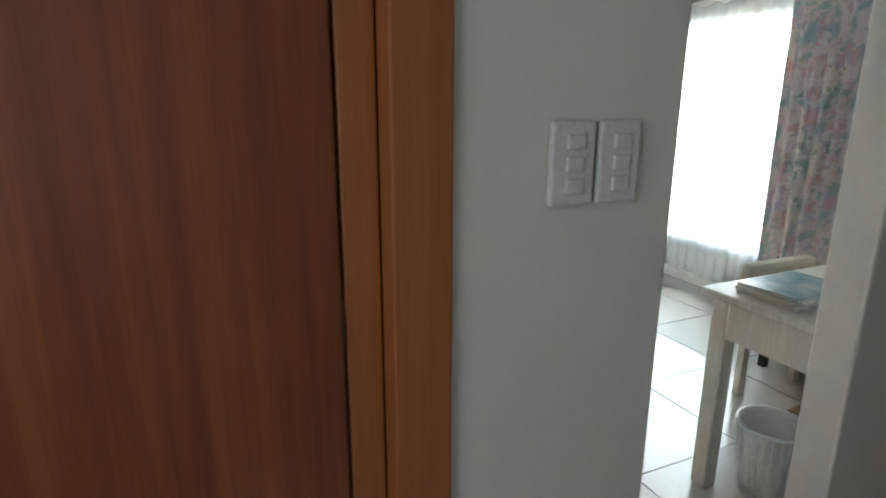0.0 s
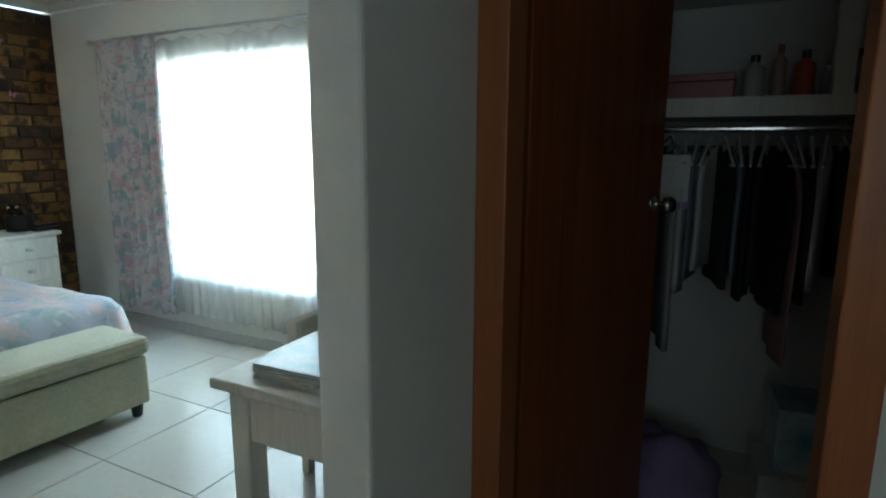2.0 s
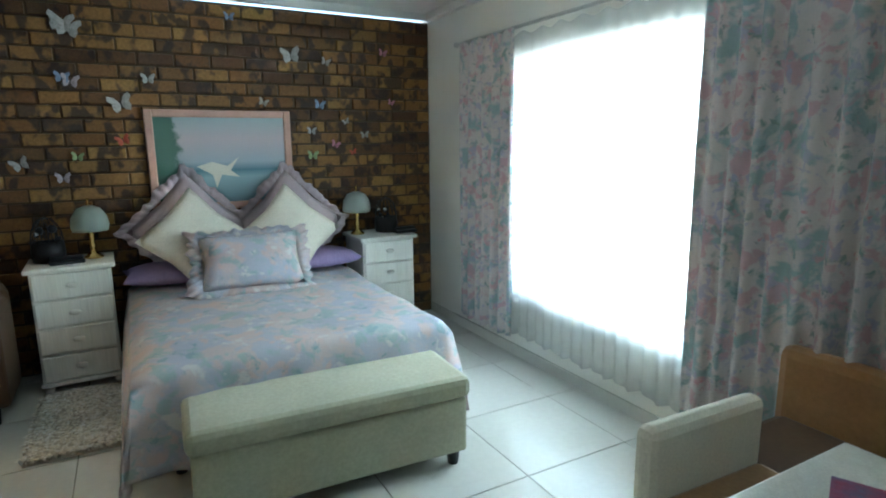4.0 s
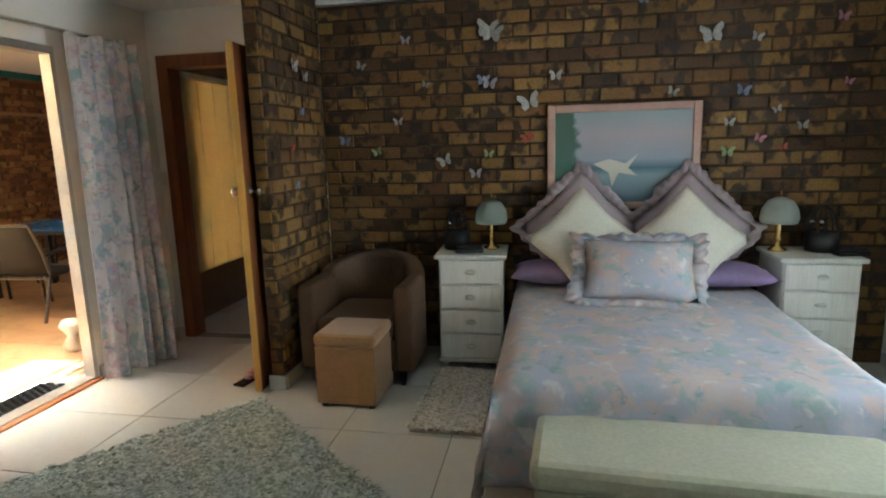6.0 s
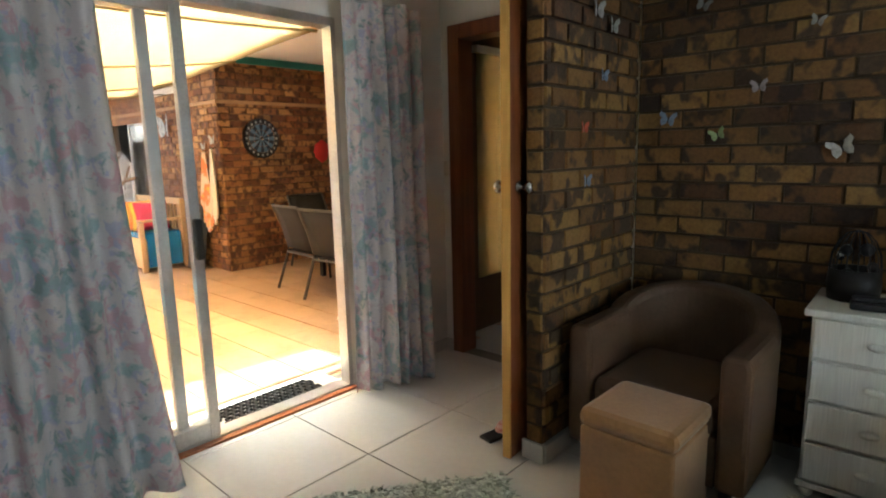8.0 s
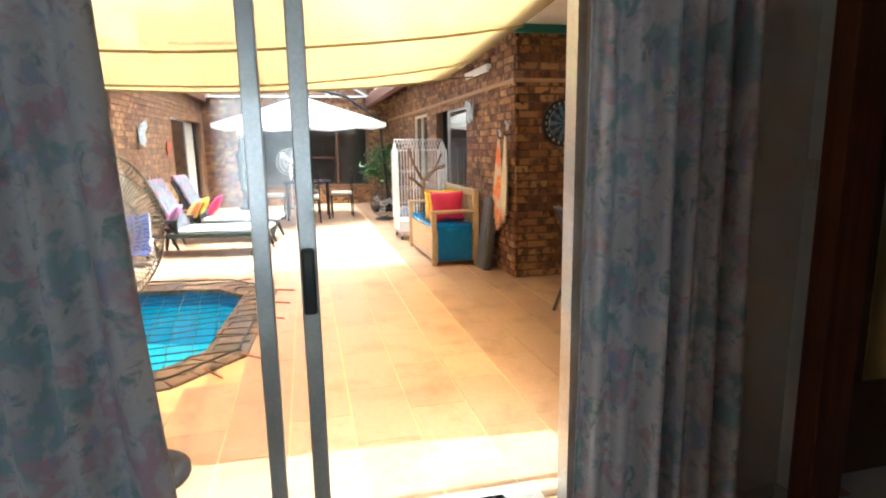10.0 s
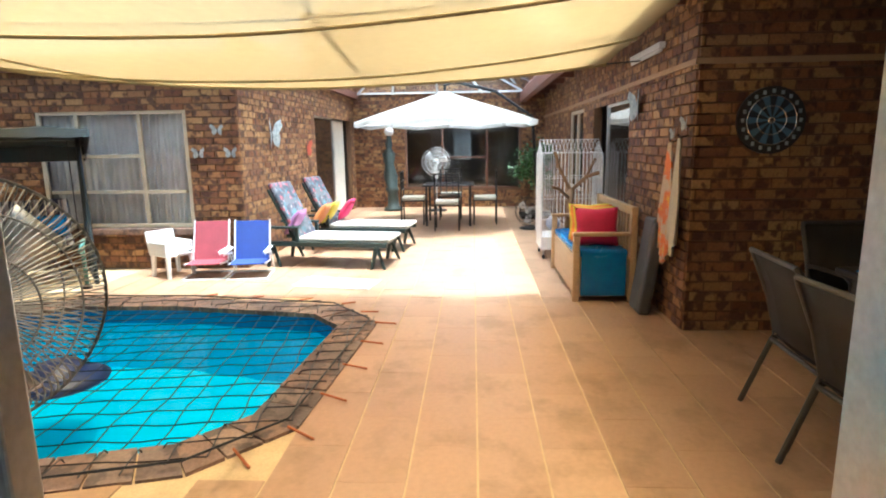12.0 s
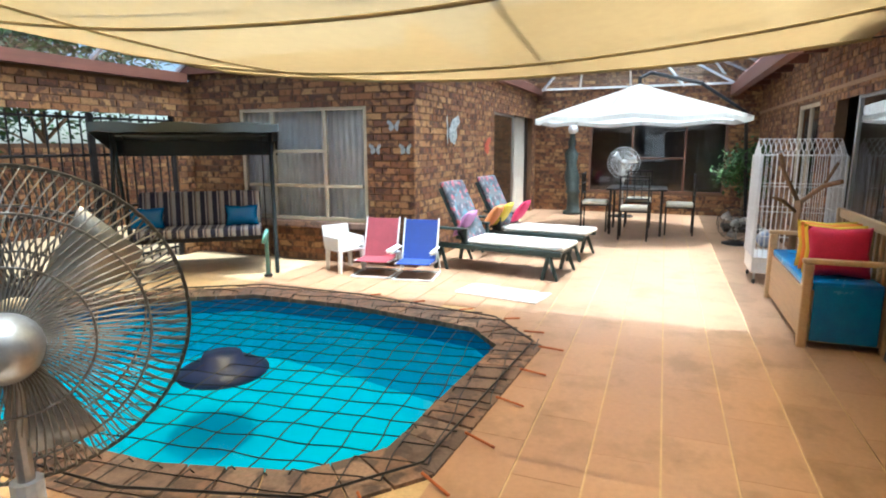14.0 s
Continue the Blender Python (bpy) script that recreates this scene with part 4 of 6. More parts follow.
def door_leaf(name, label, m, w, mat_f, edge=None):
    """Leaf with its hinge at the origin, reaching along +x; thickness along y."""
    e = tagged(new(name), label, "door", kind="structure")
    e.matrix_basis = m
    boxpart("leaf", e, mat_f, 0, -0.02, 0.008, w, 0.02, 2.03, bevel=0.003)
    if edge:
        boxpart("lipping", e, edge, w, -0.0205, 0.008, w + 0.012, 0.0205, 2.03, bevel=0.002)
    knob_set(e, w - 0.06, 0, 1.21)
    for z in (0.25, 1.8):
        bm = bmesh.new()
        rod(bm, (0, -0.024, z - 0.05), (0, -0.024, z + 0.05), 0.007)
        part("hinge", bm, M_CHROME, e)
    return e

def door_frame(name, label, boxes, mat_f):
    e = tagged(new(name), label, "door frame", kind="structure")
    for b in boxes:
        boxpart("jamb" if b[5] - b[2] > 1 else "head", e, mat_f, *b, bevel=0.004)
    return e
door_leaf("door_2", "open yellow-edged inner door standing beside the brick partition", pose(-0.505, 4.89, 0, 0, 0, -87), 0.79, M_DOOR, M_DOOR_Y)
door_frame("door_frame_2", "red-brown timber frame of the inner doorway", [(-1.58, 5.0, 0, -1.49, 5.14, 2.14), (-0.67, 5.0, 0, -0.58, 5.14, 2.14), (-1.49, 5.0, 2.05, -0.67, 5.14, 2.14)], M_DOOR)
door_leaf("door_1", "closed red-brown veneered door in the passage", pose(0.025, 0.60, 0, 0, 0, 180), 0.80, M_DOOR)
door_frame("door_frame_1", "orange-brown timber frame round the passage door", [(0.03, 0.585, 0, 0.08, 0.665, 2.12), (0.082, 0.545, 0, 0.165, 0.675, 2.12), (-0.88, 0.545, 0, -0.805, 0.675, 2.12), (-0.805, 0.545, 2.045, 0.082, 0.675, 2.12)], M_DOORFRAME)
door_leaf("door_3", "dark red-brown closet door standing open", pose(1.90, 0.60, 0, 0, 0, -17.5), 0.76, M_DOOR)
door_frame("door_frame_3", "red-brown timber frame of the closet doorway", [(1.75, 0.585, 0, 1.87, 0.659, 2.12), (1.75, -0.14, 0, 1.87, -0.06, 2.12), (1.75, -0.06, 2.045, 1.87, 0.585, 2.12)], M_DOORFRAME)

def sliding_door(name, label, m, w, h, mat_f=M_ALU, handle=True):
    e = tagged(new(name), label, "sliding door", kind="structure")
    e.matrix_basis = m
    for b in ((0, -0.02, 0.02, 0.05, 0.02, h), (w - 0.05, -0.02, 0.02, w, 0.02, h)):
        boxpart("stile", e, mat_f, *b)
    for b in ((0.05, -0.018, 0.02, w - 0.05, 0.018, 0.10), (0.05, -0.018, h - 0.05, w - 0.05, 0.018, h)):
        boxpart("rail", e, mat_f, *b)
    g = boxpart("pane", e, M_GLASS, 0.05, -0.003, 0.10, w - 0.05, 0.003, h - 0.05, bevel=0)
    g.visible_shadow = False
    if handle:
        hd = boxpart("handle", e, M_BLACK, w - 0.045, -0.055, 0.90, w - 0.008, -0.021, 1.09, bevel=0.008, label="black plastic pull handle")
    return e
# panels run along +y from their origin; the closed half stands behind the curtain
sliding_door("sliding_door_1", "open aluminium sliding glass door panel", pose(-1.665, 2.29, 0.0, 0, 0, 90), 1.06, 2.03)
sliding_door("sliding_door_2", "fixed aluminium glass door panel", pose(-1.712, 2.02, 0.0, 0, 0, 90), 1.20, 2.03, handle=False)
setting("trim_sliding_door", M_ALU, (-1.74, 1.95, 0.012, -1.64, 4.17, 0.022), (-1.715, 4.14, 0.022, -1.64, 4.169, 2.035), (-1.74, 1.95, 0.022, -1.64, 1.99, 2.035), (-1.74, 1.95, 2.035, -1.64, 4.17, 2.079), label="aluminium track and surround of the sliding door")

# doormat of rubber rings
def make_mat():
    e = thing("doormat", "black rubber link doormat on the threshold", "doormat", pose(-1.83, 3.72, 0.003))
    bm = bmesh.new()
    for i in range(5):
        for j in range(14):
            x, y = (i - 2) * 0.042, (j - 6.5) * 0.042 + (0.02 if i % 2 else 0)
            for (a0, a1, b0, b1) in ((-0.02, 0.02, -0.02, -0.013), (-0.02, 0.02, 0.013, 0.02), (-0.02, -0.013, -0.013, 0.013)):
                box(bm, x + a0, y + b0, 0, x + a1, y + b1, 0.014)
    tagged(part("rubber_mesh", bm, M_BLACK, e), kind="stuff")
make_mat()

# desk and what is near it
def make_desk():
    e = thing("desk", "white painted wooden desk against the partition wall", "desk", pose(1.52, 0.79, 0))
    boxpart("top", e, M_WHITEWOOD, 0, 0, 0.77, 0.92, 0.52, 0.80, bevel=0.006)
    boxpart("apron", e, M_WHITEWOOD, 0.06, 0.46, 0.62, 0.86, 0.48, 0.77)
    boxpart("apron", e, M_WHITEWOOD, 0.045, 0.06, 0.62, 0.065, 0.45, 0.77)
    boxpart("apron", e, M_WHITEWOOD, 0.855, 0.06, 0.62, 0.875, 0.45, 0.77)
    for x in (0.035, 0.82):
        for y in (0.03, 0.425):
            boxpart("leg", e, M_WHITEWOOD, x, y, 0, x + 0.065, y + 0.065, 0.77, bevel=0.006)
make_desk()
M_PAPER = surface("white_paper", (0.75, 0.75, 0.72), None, 0.7)
M_BLUEBOOK = surface("pale_blue_cover", (0.62, 0.66, 0.66), (0.16, 0.36, 0.44), 0.22, scale=7)
for k, (mt, hh, rot) in enumerate(((M_PAPER, 0.012, 3), (M_CREAM, 0.01, -6), (M_PAPER, 0.01, 9), (M_BLUEBOOK, 0.012, 2))):
    z = 0.80 + (0, 0.012, 0.022, 0.032)[k]
    e = thing("book", ("white paper stack on the desk", "cream folder in the pile on the desk", "white magazine in the pile on the desk", "pale blue book on top of the pile")[k], "book", pose(1.72, 1.10, z, 0, 0, rot), "pile on the desk")
    boxpart("cover", e, mt, -0.15, -0.11, 0, 0.15, 0.11, hh * 0.15, bevel=0)
    boxpart("pages", e, M_PAPER, -0.146, -0.107, hh * 0.15, 0.148, 0.107, hh * 0.85, bevel=0)
    boxpart("cover", e, mt, -0.15, -0.11, hh * 0.85, 0.15, 0.11, hh - 0.0005, bevel=0)
e = thing("booklet", "small red and blue printed booklet on the desk", "booklet", pose(2.20, 1.14, 0.80, 0, 0, 25))
boxpart("cover", e, surface("red_blue_print", (0.45, 0.05, 0.10), (0.08, 0.14, 0.30), 0.3, scale=14), -0.10, -0.07, 0, 0.10, 0.07, 0.002, bevel=0)
boxpart("pages", e, M_PAPER, -0.098, -0.068, 0.0022, 0.098, 0.068, 0.006, bevel=0)
boxpart("cover", e, surface("red_blue_print_front", (0.50, 0.05, 0.10), (0.10, 0.18, 0.34), 0.3, scale=14), -0.10, -0.07, 0.0062, 0.10, 0.07, 0.008, bevel=0)
def make_bin():
    e = thing("waste_basket", "white woven waste basket beside the desk", "basket", pose(1.78, 1.13, 0))
    bm = bmesh.new()
    lathe(bm, [(0.085, 0.0), (0.095, 0.05), (0.12, 0.26), (0.128, 0.265), (0.128, 0.28), (0.118, 0.28), (0.112, 0.26), (0.088, 0.02)], 28)
    part("basket", bm, M_WHITEMETAL, e, smooth=True)
    for k in range(28):
        a = k / 28 * 2 * math.pi
        bm = bmesh.new()
        rod(bm, (0.087 * math.cos(a), 0.087 * math.sin(a), 0.004), (0.122 * math.cos(a), 0.122 * math.sin(a), 0.262), 0.005, seg=5)
        part("stake", bm, M_WHITEMETAL, e)
make_bin()
M_CARD = surface("brown_cardboard", (0.38, 0.23, 0.11), None, 0.85)
e = thing("cardboard_box", "brown cardboard box on the floor under the desk", "box", pose(2.12, 1.02, 0, 0, 0, 4))
boxpart("carton", e, M_CARD, -0.2, -0.16, 0, 0.2, 0.16, 0.28, bevel=0.004)
boxpart("flap", e, M_CARD, -0.2, -0.16, 0.2805, 0.2, -0.002, 0.285, bevel=0)
boxpart("flap", e, M_CARD, -0.2, 0.002, 0.2805, 0.2, 0.16, 0.285, bevel=0)
def desk_chair():
    e = thing("chair", "tan upholstered chair draped with white cloth beside the desk", "chair", pose(2.50, 1.47, 0, 0, 0, 178))
    boxpart("seat", e, M_SUEDE, -0.24, -0.22, 0.40, 0.24, 0.24, 0.48, bevel=0.03)
    boxpart("backrest", e, M_CREAM, -0.24, -0.27, 0.44, 0.24, -0.2, 0.69, bevel=0.03, label="backrest covered with white cloth")
    for x in (-0.2, 0.2):
        for y in (-0.2, 0.2):
            boxpart("leg", e, M_WHITEWOOD, x - 0.02, y - 0.02, 0, x + 0.02, y + 0.02, 0.40)
desk_chair()
e = thing("armchair", "brown upholstered armchair beside the window curtain", "armchair", pose(2.92, 1.60, 0, 0, 0, 90))
boxpart("seat", e, M_SUEDE_D, -0.28, -0.28, 0.12, 0.28, 0.25, 0.44, bevel=0.04)
boxpart("backrest", e, M_SUEDE, -0.3, -0.36, 0.12, 0.3, -0.26, 0.70, bevel=0.04)
for x in (-0.25, 0.25):
    for y in (-0.3, 0.2):
        boxpart("leg", e, M_BLACK, x - 0.02, y - 0.02, 0, x + 0.02, y + 0.02, 0.12)

# light switches
for x in (0.345, 0.425):
    e = thing("light_switch", "white plastic light switch plate on the wall", "light switch", pose(x, 0.556, 1.365), "switch plates")
    boxpart("plate", e, M_WHITEMETAL, -0.036, -0.012, -0.058, 0.036, 0.0, 0.058, bevel=0.004)
    for z in (-0.03, 0.0, 0.03):
        boxpart("rocker", e, M_WHITEMETAL, -0.014, -0.018, z - 0.01, 0.014, -0.012, z + 0.01, bevel=0.002)
e = thing("light_switch", "small cream light switch beside the inner doorway", "light switch", pose(-1.62, 5.016, 1.25))
boxpart("plate", e, M_CREAM, -0.02, -0.01, -0.05, 0.02, 0, 0.05, bevel=0.003)
boxpart("rocker", e, M_CREAM, -0.007, -0.016, -0.015, 0.007, -0.01, 0.015, bevel=0.002)

# blind in the inner room
M_BLIND = see_through("cream_blind_cloth", (0.80, 0.72, 0.48), 0.0)
e = thing("vertical_blind", "cream vertical blind in the room behind the doorway", "blind", pose(-1.70, 5.95, 0.42, 0, 0, 90))
for k in range(9):
    boxpart("slat", e, M_BLIND, -0.52 + k * 0.115, -0.008 + 0.004 * (k % 2), 0, -0.40 + k * 0.115, -0.005 + 0.004 * (k % 2), 1.62, bevel=0)
boxpart("headrail", e, M_WHITEMETAL, -0.54, -0.03, 1.62, 0.54, 0.02, 1.67)
shoe = thing("slipper", "small red and white slipper on the floor beside the door", "slipper", pose(-0.62, 4.25, 0, 0, 0, 80))
boxpart("sole", shoe, M_BLACK, -0.10, -0.04, 0, 0.10, 0.04, 0.018, bevel=0.008)
bm = bmesh.new()
ball(bm, (0.04, 0, 0.02), 0.05, 1.2, 0.8, 1.0)
for v in bm.verts:
    v.co.z = max(v.co.z, 0.012)
part("upper", bm, surface("red_patterned_cloth", (0.45, 0.06, 0.07), (0.7, 0.6, 0.55), 0.8, scale=60), shoe, smooth=True)

# butterflies and doves fixed on the brick
def butterfly(m, size, mat_w, kind_label, group):
    e = thing("wall_butterfly", kind_label, "wall ornament", m, group)
    for s in (1, -1):
        bm = bmesh.new()
        o = [(0.02, 0.0), (0.25, 0.42), (0.62, 0.62), (0.72, 0.35), (0.5, 0.08), (0.55, -0.2), (0.42, -0.5), (0.15, -0.38), (0.02, -0.12)]
        vs = [bm.verts.new((s * x * size, -0.012 - 0.30 * x * size, z * size)) for x, z in o]
        c = bm.verts.new((s * 0.28 * size, -0.012 - 0.12 * size, 0.02 * size))
        for a, b in zip(vs, vs[1:] + vs[:1]):
            bm.faces.new((a, b, c))
        part("wing", bm, mat_w, e, thick=0.002)
    bm = bmesh.new()
    ball(bm, (0, -0.012, 0), 0.05 * size, 1, 1, 6, 8, 6)
    part("body", bm, M_DARKMETAL, e, smooth=True)
    return e
wing_cols = [((0.46, 0.44, 0.42), "white"), ((0.25, 0.32, 0.48), "blue"), ((0.45, 0.38, 0.42), "mauve"), ((0.55, 0.10, 0.05), "orange-red"), ((0.35, 0.45, 0.20), "green"), ((0.55, 0.22, 0.30), "pink"), ((0.36, 0.34, 0.30), "grey")]
wing_m = [surface(n + "_butterfly_wing", c, tuple(v * 0.6 for v in c), 0.6, scale=40) for c, n in wing_cols]
for x, z, c, s in [
    (0.85, 2.18, 0, 0.1),
    (1.29, 1.87, 0, 0.06),
    (1.12, 1.71, 0, 0.1),
    (1.11, 1.48, 3, 0.06),
    (0.85, 1.38, 4, 0.05),
    (0.55, 1.34, 0, 0.07),
    (0.76, 1.25, 2, 0.06),
    (0.82, 1.86, 1, 0.06),
    (0.43, 1.85, 6, 0.04),
    (0.07, 1.41, 4, 0.05),
    (-0.16, 1.49, 1, 0.06),
    (0.23, 1.61, 2, 0.05),
    (2.35, 1.54, 0, 0.05),
    (2.35, 1.36, 4, 0.06),
    (2.53, 1.44, 5, 0.05),
    (2.42, 1.73, 1, 0.06),
    (2.01, 1.74, 6, 0.05),
    (2.22, 2.07, 0, 0.1),
    (-0.02, 1.99, 6, 0.05),
    (0.30, 2.14, 2, 0.05),
    (2.23, 2.07, 0, 0.08),
    (2.48, 2.04, 0, 0.05),
    (0.86, 1.84, 2, 0.07),
    (0.88, 2.15, 0, 0.1),
    (2.94, 2.13, 5, 0.05),
    (3.00, 1.76, 5, 0.04),
    (2.62, 1.61, 0, 0.04),
    (2.77, 1.51, 6, 0.05),
    (2.67, 1.38, 3, 0.04),
    (1.82, 2.30, 1, 0.05),
]:
    if z < 2.36:
        butterfly(pose(x, 5.018, z, 0, (x * 97) % 50 - 25, 0), s, wing_m[c], wing_cols[c][1] + " paper butterfly fixed on the brick wall", "butterflies on the brick wall")
for y, z, c, s in [(4.55, 1.95, 0, 0.07), (4.7, 1.9, 0, 0.06), (4.62, 1.68, 1, 0.05), (4.45, 1.45, 3, 0.045), (4.48, 1.22, 1, 0.05)]:
    butterfly(pose(-0.318, y, z, 0, 0, 90), s, wing_m[c], wing_cols[c][1] + " paper butterfly on the brick partition", "butterflies on the brick partition")

# ---- things: closet ----
setting("shelf_closet", M_WHITEWOOD, (2.85, -0.98, 1.505, 3.34, 0.64, 1.572), (2.86, -0.19, 1.572, 2.92, -0.13, 1.98), label="white painted closet shelf with a deep edge")
setting("shelf_closet_upper", M_WHITEWOOD, (2.85, -0.98, 1.98, 3.34, 0.64, 2.01), label="white painted upper closet shelf")
e = thing("clothes_rail", "chrome clothes rail under the closet shelf", "rail")
bm = bmesh.new()
rod(bm, (2.97, -0.98, 1.465), (2.97, 0.64, 1.465), 0.012)
part("rail", bm, M_CHROME, e)
def garment(y, label, col, length, group="hanging clothes"):
    e = thing("hanging_garment", label, "garment", pose(2.97, y, 1.465, 0, 0, (y * 131) % 24 - 12), group)
    bm = bmesh.new()
    tube(bm, [(0.0, 0, -0.02), (0.012, 0, 0.012), (0, 0, 0.018), (-0.014, 0, 0.008)], 0.0025, 5)
    tube(bm, [(-0.2, 0, -0.13), (0, 0, -0.03), (0.2, 0, -0.13), (-0.2, 0, -0.13)], 0.005, 6)
    part("hanger", bm, M_WHITEMETAL, e)
    bm = bmesh.new()
    n = 14
    rows = []
    for j in range(9):
        v = j / 8
        w = 0.07 + 0.14 * min(1, v * 6) + 0.02 * math.sin(v * 5 + y * 9)
        z = -0.05 - length * v
        ring = []
        for k in range(n):
            a = 2 * math.pi * k / n
            ring.append(bm.verts.new((w * math.cos(a), (0.022 + 0.012 * math.sin(k * 2.3 + y * 40)) * math.sin(a), z - 0.05 * abs(math.cos(a)) * (1 - v))))
        rows.append(ring)
    for a, b in zip(rows, rows[1:]):
        for k in range(n):
            bm.faces.new((a[k], a[(k + 1) % n], b[(k + 1) % n], b[k]))
    part("cloth", bm, col, e, smooth=True, thick=0.002)
cl = [("black cotton", (0.015, 0.015, 0.017)), ("white cotton", (0.62, 0.61, 0.58)), ("grey-blue", (0.22, 0.27, 0.32)), ("dark navy", (0.02, 0.022, 0.04)), ("pale grey", (0.42, 0.41, 0.40)), ("dusty pink", (0.42, 0.27, 0.25))]
cm = [surface(n.replace(" ", "_") + "_cloth", c, None, 0.9) for n, c in cl]
for k in range(26):
    q = (4, 1, 2, 1, 0, 2, 0, 3, 0, 5, 0, 1, 0, 1, 4, 0, 0, 3, 1, 0, 4, 0, 2, 0, 1, 3)[k]
    garment(0.36 - k * 0.046, cl[q][0] + " garment hanging in the closet", cm[q], (0.78, 0.55, 0.50, 0.46, 0.52, 0.47, 0.56, 0.5, 0.6)[k % 9])
e = thing("hanging_calendar", "white printed cloth organiser hanging from a hook", "organiser", pose(2.78, 0.35, 1.20, 0, 0, -80))
boxpart("sheet", e, M_PAPER, -0.075, -0.004, 0, 0.075, 0.004, 0.17, bevel=0.001)
boxpart("hem", e, M_PURPLE, -0.075, -0.006, -0.025, 0.075, 0.006, 0.0, bevel=0.001)
bm = bmesh.new()
tube(bm, [(0, 0, 0.17), (0.02, 0, 0.20), (0.0, 0, 0.235), (-0.025, 0, 0.21)], 0.004, 6)
part("hook", bm, M_BLACK, e)
rr = random.Random(11)
sh = [(0.55, 0.10, 0.02), (0.02, 0.02, 0.02), (0.06, 0.16, 0.08), (0.6, 0.58, 0.52), (0.4, 0.12, 0.12), (0.25, 0.3, 0.28), (0.5, 0.35, 0.3)]
shm = [surface("toiletry_%s" % n, c, None, 0.4) for n, c in zip(("orange", "black", "green", "white", "red", "grey", "pink"), sh)]
def closet_box(y, w, h, mt, label):
    e = thing("closet_box", label, "box", pose(3.0, y, 1.572, 0, 0, rr.uniform(-5, 5)))
    boxpart("carton", e, mt, -0.1, -w / 2, 0, 0.1, w / 2, h * 0.7)
    boxpart("lid", e, mt, -0.104, -w / 2 - 0.003, h * 0.7 + 0.0005, 0.104, w / 2 + 0.003, h)
closet_box(0.28, 0.24, 0.09, shm[4], "red patterned box on the closet shelf")
def bottle(y, h, r, mt, label):
    e = thing("bottle", label, "bottle", pose(2.96 + rr.uniform(-0.03, 0.05), y, 1.572), "toiletries on the closet shelf")
    bm = bmesh.new()
    lathe(bm, [(r * 0.9, 0), (r, 0.01), (r, h * 0.7), (r * 0.4, h * 0.8), (r * 0.4, h * 0.84)], 12)
    part("flask", bm, mt, e, smooth=True)
    bm = bmesh.new()
    rod(bm, (0, 0, h * 0.84), (0, 0, h), r * 0.45)
    part("cap", bm, shm[(int(h * 100)) % 7], e)
for k in range(13):
    bottle(0.10 - k * 0.078, rr.uniform(0.09, 0.2), rr.uniform(0.02, 0.036), shm[rr.randrange(7)], "plastic toiletry bottle on the closet shelf")
e = thing("laundry_heap", "purple crumpled bundle of cloth on the closet floor", "cloth heap", pose(2.85, 0.30, 0))
bm = bmesh.new()
ball(bm, (0, 0, 0.1), 0.2, 1, 1.1, 0.75, 24, 14)
for v in bm.verts:
    v.co += v.co.normalized() * 0.06 * noise.noise(v.co * 9)
    v.co.z = max(0, v.co.z)
part("cloth", bm, M_PURPLE, e, smooth=True)
for (x, y, w, h, mt, lab) in ((2.95, -0.18, 0.3, 0.2, M_PAPER, "white printed carton on the closet floor"), (2.9, 0.02, 0.26, 0.07, M_CREAM, "stack of flat papers on the closet floor"), (3.0, -0.25, 0.35, 0.25, M_BLUEBOOK, "dark blue plastic crate in the closet")):
    e = thing("storage_box", lab, "box", pose(x, y, 0.2 if "crate" in lab else 0, 0, 0, 5))
    boxpart("carton", e, mt, -0.13, -w / 2, 0, 0.13, w / 2, h - 0.012)
    boxpart("lid", e, mt, -0.134, -w / 2 - 0.004, h - 0.0115, 0.134, w / 2 + 0.004, h)

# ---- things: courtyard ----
# Room shells added behind the openings; their dark colour stands in for dim interiors.
dark = surface("dark_room_shell", (0.20, 0.18, 0.15), None, 0.9)
setting("wall_window_room", dark, (WX - 2.2, SY, 0, WX - 2.1, WY - 0.1, 2.5), (WX - 2.1, SY, 2.4, WX - 0.1, WY - 0.1, 2.5), (WX - 2.1, SY, 0, WX - 0.1, SY + 0.1, 2.4), label="added room shell behind the window, coloured dark to read as dim")
setting("wall_lounge_room", dark, (BX, WY - 2.2, 0, -9.95, WY - 2.1, 2.6), (BX, WY - 2.1, 2.5, -9.95, WY - 0.1, 2.6), (BX, WY - 2.1, 0, BX + 0.1, WY - 0.1, 2.5), label="added room shell behind the loungers, coloured dark to read as dim")
setting("wall_back_room", dark, (BX - 2.6, WY, 0, BX - 2.5, RY, 2.75), (BX - 2.5, WY, 2.65, BX - 0.1, RY, 2.75), (BX - 2.5, WY, 0, BX - 0.1, WY + 0.1, 2.65), (BX - 2.5, RY - 0.1, 0, BX - 0.1, RY, 2.65), label="added room shell behind the far window, coloured dark to read as dim")
setting("wall_right_room", dark, (BX, RY + 2.2, 0, RX - 0.2, RY + 2.3, 2.7), (BX, RY + 0.1, 2.6, RX - 0.1, RY + 2.2, 2.7), (RX - 0.2, RY + 0.1, 0, RX - 0.1, RY + 2.2, 2.6), (BX, RY + 0.1, 0, BX + 0.1, RY + 2.2, 2.6), label="added room shell beside the courtyard, coloured dark to read as dim")
M_BEIGEFRAME = surface("cream_window_paint", (0.58, 0.50, 0.36), None, 0.5)
window_unit("window_2", "cream steel window with net blinds behind it", pose(WX - 0.03, -0.41, 0.5, 0, 0, 90), 1.8, 1.36, [-0.42, 0.33], [(1, 0.84), (1, 0.42), (2, 0.42), (0, 0.42)], M_BEIGEFRAME)
